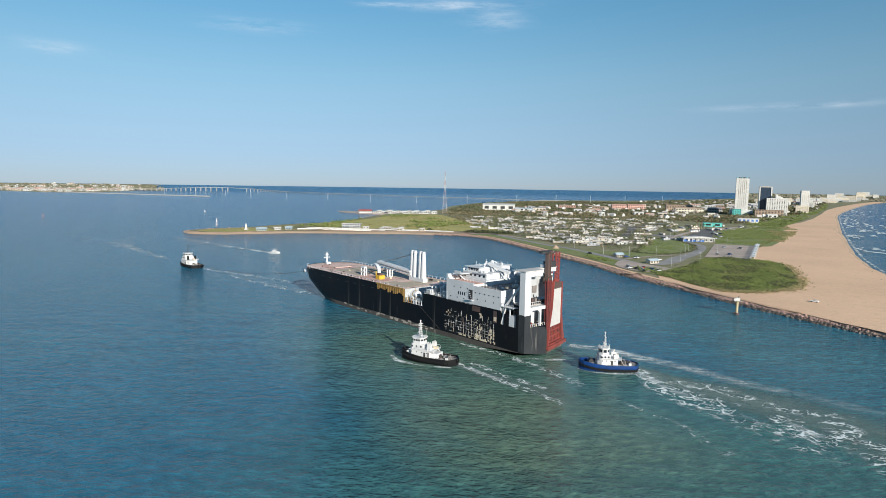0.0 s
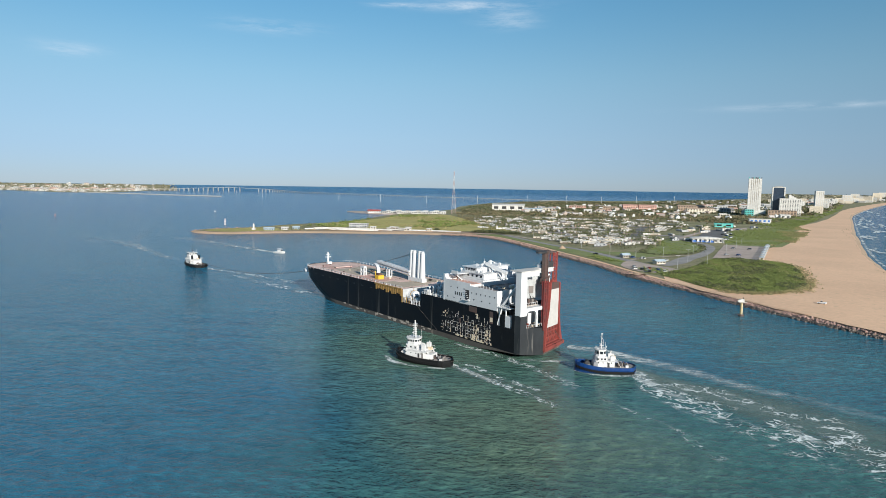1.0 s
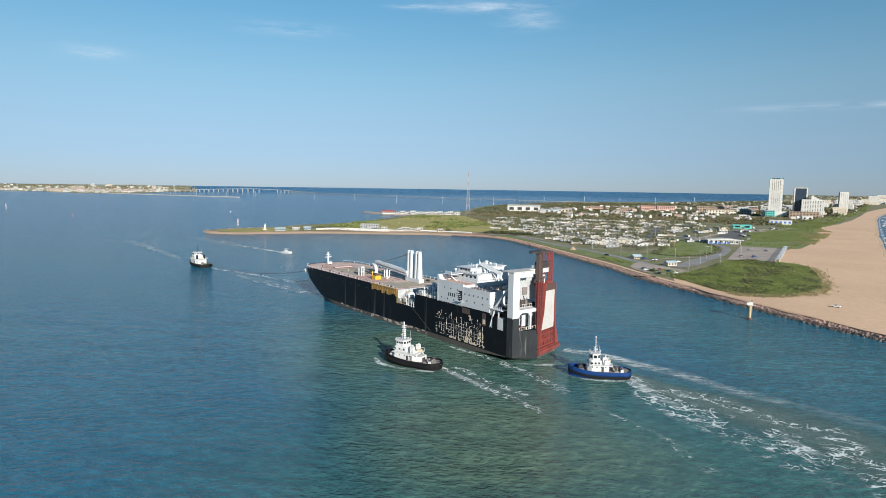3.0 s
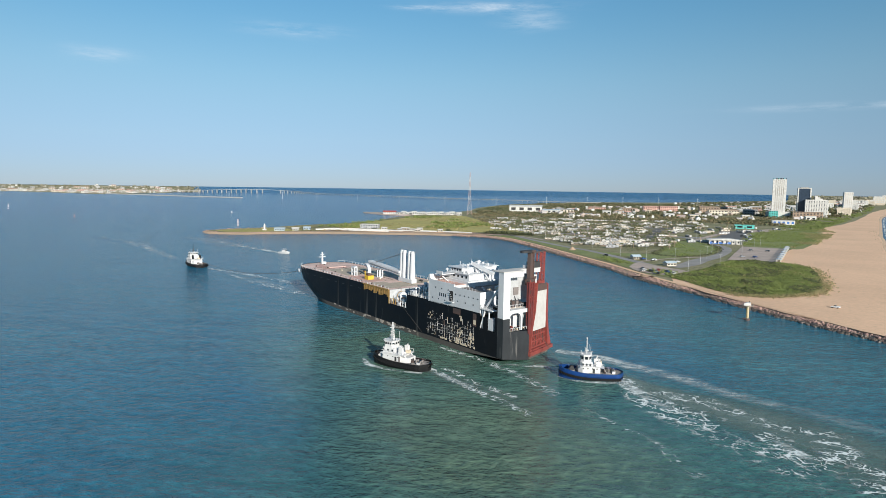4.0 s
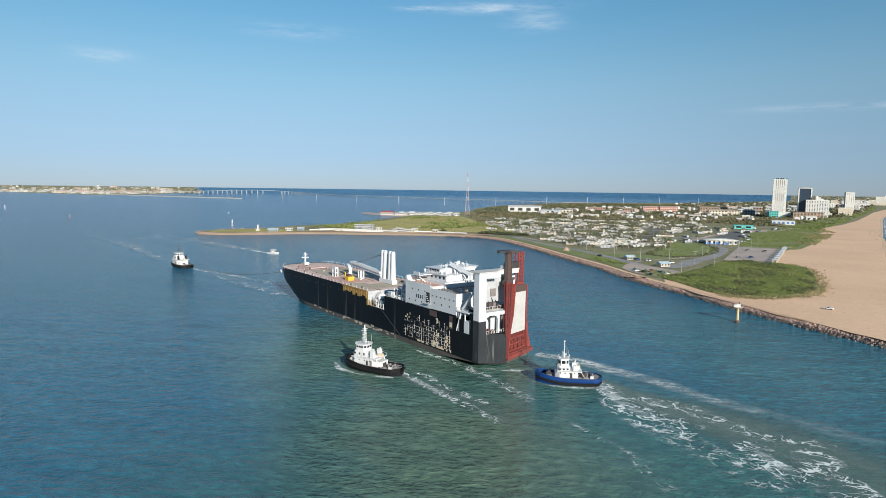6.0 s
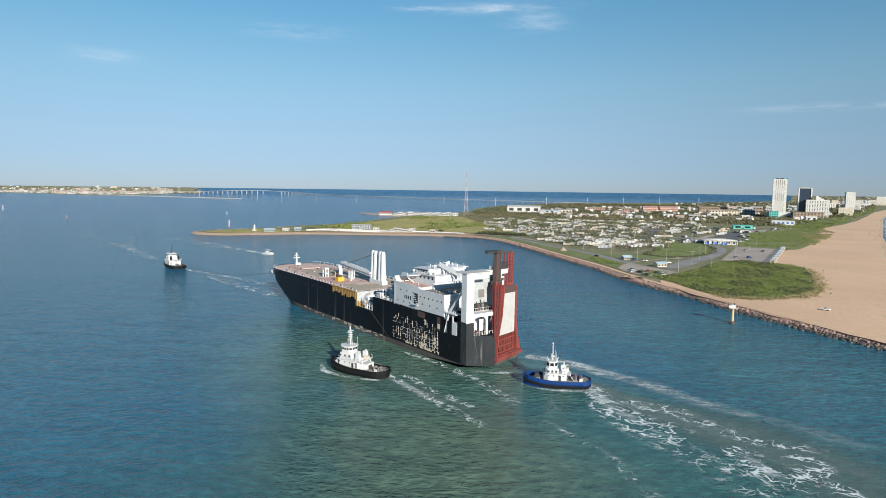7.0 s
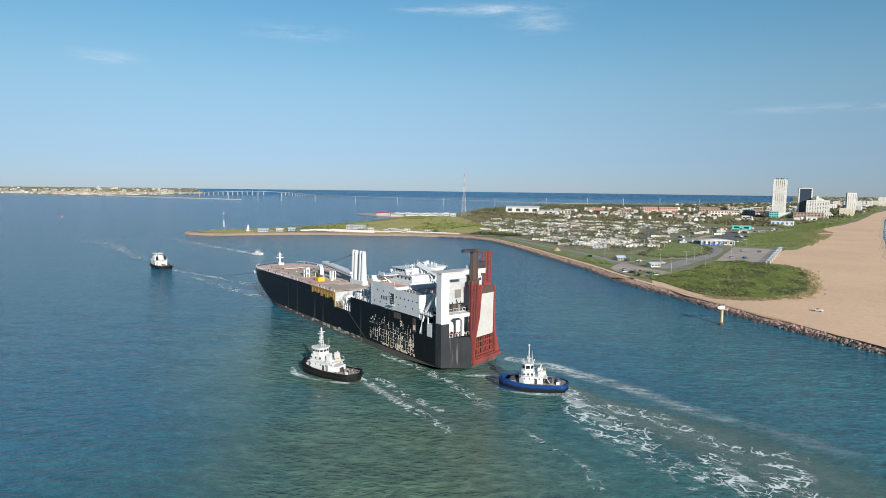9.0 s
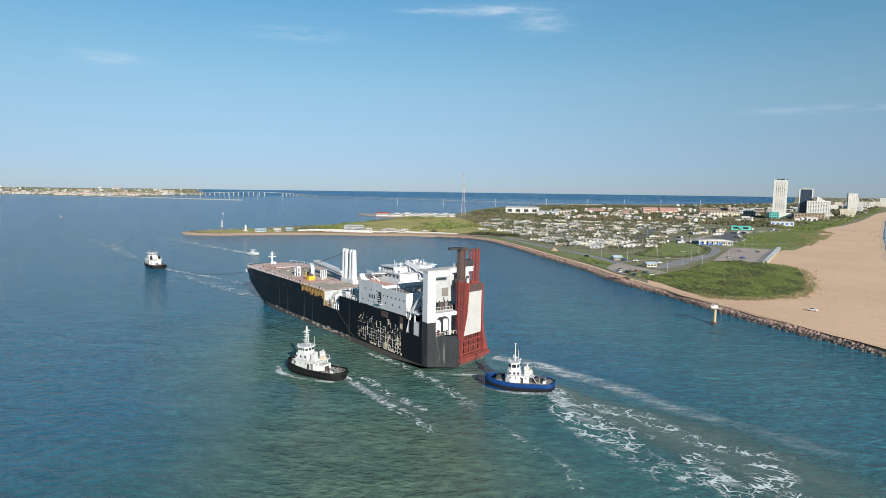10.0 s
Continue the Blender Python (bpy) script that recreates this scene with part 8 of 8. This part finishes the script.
TOWN = island_paint("far town walls", ((0.66, 0.64, 0.61), (0.60, 0.56, 0.50), (0.45, 0.37, 0.32), (0.70, 0.69, 0.67), (0.36, 0.30, 0.27), (0.55, 0.50, 0.48)))
r_ = random.Random(77)
specks("far_town", [(x, y, 1.6) for x, y, *_ in spots_in(main_poly, 1300, 1, 1, 78, z=1.6)] + [(20 - r * math.sin(a), 17 + r * math.cos(a), sea_lift(r) + 1) for a, r in ((radians(r_.uniform(28.5, 48.5)), r_.uniform(4320, 4930)) for _ in range(260))], TOWN, "many small pale houses of the mainland town", "houses", 79)
specks("island_roofs", [(x, y, 1.8) for x, y, *_ in spots_in([(60, 1230), (330, 1180), (560, 1230), (690, 1430), (640, 1600), (560, 1980), (330, 2000), (60, 1600)], 120, 1, 1, 80)] + [(x, y, 1.8) for x, y, *_ in spots_in(coast_poly, 260, 1, 1, 81)], TOWN, "small pale roofs among the palms", "houses", 82)

# ---- wakes and surf ----
strip("wake_milk", [(53, 208), (59, 196), (68, 186), (78, 178), (86, 169), (94, 158), (102, 140), (110, 116)], [5, 14, 22, 27, 30, 34, 36], 0.03, MILK, "clouded grey-green water churned by the tug", "foam", n=8, kind="stuff", fade=[1.3, 1.3, 1.2, 1.1, 0.9, 0.7])
strip("wake_milk", [(-6, 203.4), (4, 193.4), (16, 183.4), (28, 171.4), (40, 157.4)], [4, 7, 10, 14, 16], 0.03, MILK, "clouded water churned by the black tug", "foam", n=8, kind="stuff", fade=[0.7, 0.6, 0.4, 0.2])
strip("wake_foam", [(51.9, 206.1), (54.6, 197.7), (56.5, 186.2), (60.4, 178.0), (64.8, 172.7), (70.4, 168.3)], [5, 9, 12, 15, 18, 14], 0.05, FOAM, "white lacy foam astern of the blue tug", "foam", n=8, kind="stuff", fade=[2.6, 2.4, 2.2, 2.0, 1.8, 0.9])
strip("wake_foam", [(51.2, 206.0), (54.0, 198.7), (56.3, 189.0), (60.3, 180.6), (64.5, 174.6)], [4, 5, 5, 5, 3], 0.09, FOAM_SOFT, "thick white churned foam behind the blue tug", "foam", n=8, kind="stuff", fade=[4.5, 4.0, 3.0, 1.8, 0.6])
strip("wake_foam", [(60.8, 193.1), (66.4, 188.6), (72.8, 186.3), (78.8, 177.4), (85.4, 168.9), (94.0, 167.4), (99.4, 164.4)], [4, 8, 9, 7, 6, 6, 5], 0.07, FOAM, "white lacy foam at the edge of the wake", "foam", n=8, kind="stuff", fade=[1.6, 2.0, 1.7, 1.3, 1.2, 1.1, 0.8])
strip("wake_foam", [(79.8, 165.7), (81.0, 158.7), (82.7, 152.9), (86.5, 150.1), (92.8, 157.2), (91.1, 162.6)], [6, 11, 12, 12, 10, 8], 0.08, FOAM, "curl of white lacy foam left in the wake", "foam", n=8, kind="stuff", fade=[1.6, 2.2, 2.2, 1.8, 1.6, 1.2])
strip("wake_foam", [(90.7, 149.6), (92.2, 146.1), (92.1, 140.8), (91.5, 135.8), (90.7, 130.3)], [7, 10, 11, 12, 12], 0.08, FOAM, "curl of white lacy foam left in the wake", "foam", n=8, kind="stuff", fade=[1.8, 2.6, 2.6, 2.4, 2.0])
strip("wake_foam", [(80.8, 161.2), (81.9, 156.9), (83.2, 152.4), (85.3, 149.9)], [2.5, 4, 4, 2.5], 0.09, FOAM_SOFT, "white froth left in the wake", "foam", n=8, kind="stuff", fade=[0.8, 2.0, 2.0, 0.6])
strip("wake_haze", [(35.7, 234.3), (47.8, 228.7), (58.6, 218.8), (70.2, 208.9), (81.5, 194.6), (92.0, 185.2), (104.7, 173.9), (111.9, 166.8)], [6, 8, 9, 9, 9, 8, 9, 9], 0.06, FOAM_SOFT, "soft pale streak of wake from the ship", "foam", n=8, kind="stuff", fade=[4.0, 3.8, 3.0, 2.2, 1.5, 1.0, 0.7, 0.3])
strip("wake_foam", [(-6.7, 206.7), (-0.4, 198.2), (6.5, 190.5), (12.4, 183.4), (17.8, 177.0), (24.4, 168.8)], [3, 4, 4.5, 4.5, 4, 4], 0.05, FOAM, "lacy foam astern of the black tug", "foam", n=8, kind="stuff", fade=[2.0, 1.7, 1.4, 1.2, 1.0, 0.7])
strip("wake_foam", [(-6.2, 210.7), (1.6, 203.1), (8.3, 195.0), (14.7, 187.7), (20.8, 181.9)], [2.5, 3.5, 4, 4, 4], 0.07, FOAM_THIN, "thin foam threads beside the wake", "foam", n=8, kind="stuff", fade=[2.4, 2.4, 2.0, 1.6, 1.0])
strip("wake_haze", [(-7.0, 206.1), (-1.2, 199.2), (5.4, 191.4), (13.0, 182.6)], [2.6, 3.2, 3.0, 2.2], 0.08, FOAM_SOFT, "white churned water behind the black tug", "foam", n=8, kind="stuff", fade=[4.5, 3.6, 2.4, 0.8])
strip("wake_flecks", [(37.2, 178.1), (43.2, 168.8), (48.1, 161.2), (52.5, 154.7), (54.9, 144.7), (57.7, 138.5)], [2, 2.5, 3, 3, 4, 4], 0.05, FOAM_THIN, "thin line of foam flecks on the water", "foam", n=8, kind="stuff", fade=[0.5, 0.8, 0.9, 0.8, 0.9, 0.6])
strip("wake_flecks", [(60, 172), (68, 162), (76, 150), (84, 138)], [10, 12, 14, 14], 0.06, FOAM_THIN, "loose foam threads beside the wake", "foam", kind="stuff", fade=[0.8, 1.1, 1.1, 0.7])
strip("bow_wave", [(-29.5, 214.4), (-26.5, 207.4), (-18, 202.6), (-8, 200.3)], [2.0, 2.8, 2.4, 2.4], 0.07, FOAM_SOFT, "white wave along the black tug's side", "foam", kind="stuff", fade=[4, 4, 4, 3.6])
strip("bow_wave", [(33.6, 203.4), (38.6, 200), (46.6, 199), (54.6, 200.4)], [1.8, 2.2, 2.6, 2.8], 0.07, FOAM_SOFT, "white wave along the blue tug's side", "foam", kind="stuff", fade=[2.9, 3.2, 3.6, 3.6])
strip("hull_wash", [(-4.4, 232.5), (3.7, 224.6), (10.9, 217.3), (19.0, 205.8), (25.8, 196.6), (33.9, 182.9)], [2.0, 3, 4.5, 6, 6, 6], 0.05, FOAM, "lacy wash along the ship's side", "foam", n=8, kind="stuff", fade=[1.4, 1.2, 1.0, 0.9, 0.8, 0.4])
strip("hull_wash", [(-7, 234), (-2, 228.6), (4, 223)], [1.2, 1.8, 1.5], 0.08, FOAM_SOFT, "white wash where the hull plating is torn", "foam", kind="stuff", fade=[4.3, 3.6, 1.1])
strip("stern_wash", [(15, 215), (24, 213.5), (31, 213), (38, 204)], [1.5, 3, 4, 5], 0.06, FOAM_SOFT, "white wash under the ship's stern", "foam", kind="stuff", fade=[1.1, 2.9, 2.5, 0.72])
strip("wake_haze", [(-418, 626), (-360, 587), (-312, 546), (-235, 462)], [22, 19.8, 15.4, 8.8], 0.06, FOAM_FAR, "pale streak of wake in the channel", "foam", kind="stuff", fade=[0.5, 0.8, 1.0, 1.0])
strip("wake_haze", [(-312, 546), (-345, 600), (-372, 660), (-405, 740)], [13.2, 15.4, 17.6, 19.8], 0.07, FOAM_FAR, "pale streak of wake in the channel", "foam", kind="stuff", fade=[0.7, 0.6, 0.4, 0.2])
strip("wake_haze", [(-325, 650), (-250, 585), (-205, 548), (-173, 521)], [22, 17.6, 11, 5.5], 0.06, FOAM_FAR, "white wake behind the motorboat", "foam", kind="stuff", fade=[0.7, 1.1, 1.8, 3.4])
strip("wake_haze", [(-188, 419), (-165, 404), (-139, 388), (-106, 364)], [5, 7, 8, 8], 0.06, FOAM, "thin wake behind the leading tug", "foam", kind="stuff", fade=[1.6, 1.3, 1.1, 0.72])
strip("wake_milk", [(-186, 421), (-158, 393), (-134, 371), (-111, 351), (-90, 333)], [5, 9, 13, 14, 10], 0.05, FOAM_FAR, "pale churned water between the leading tug and the bow", "foam", n=8, kind="stuff", fade=[0.5, 0.4, 0.4, 0.4, 0.3])
strip("wake_foam", [(-158, 391), (-134, 368), (-112, 350), (-90, 331)], [4, 9, 12, 8], 0.07, FOAM_THIN, "thin foam threads ahead of the bow", "foam", kind="stuff", fade=[0.9, 1.1, 1.2, 0.8])
# surf: a thin swash at the sand's edge and broken breakers off it
strip("surf_line", [(x + 7, y - 4) for x, y in SHORE_SEA[1:]], [6, 5, 4, 4, 3, 3], 0.1, FOAM_SURF, "thin white swash along the sand", "surf", kind="stuff", fade=[1.2])
surf_path = curve_through(SHORE_SEA[3:], 8, closed=False)
rs_ = random.Random(31)
for k in range(170):
    at = rs_.uniform(2, len(surf_path) - 7)
    off = 14 + 150 * rs_.random() ** 1.5
    run = rs_.uniform(1.2, 4.0) * (1.0 if at > 16 else 0.6)
    pts = []
    for i in range(6):
        f = at + run * i / 5
        p = surf_path[int(f)].lerp(surf_path[int(f) + 1], f - int(f))
        o = off + rs_.uniform(-3, 3) + 2.5 * math.sin(i * 1.3 + k)
        pts.append((p.x + o * 0.86, p.y - o * 0.5))
    w = rs_.uniform(3.0, 7.0)
    strip("surf_line", pts, [w * 0.4, w, w * rs_.uniform(0.8, 1.5), w, w * 0.4], 0.12 + 0.0015 * k, FOAM_SURF, "white breaking surf off the beach", "surf", kind="stuff", fade=[0.6, 2.8, 3.2, 2.6, 0.5])
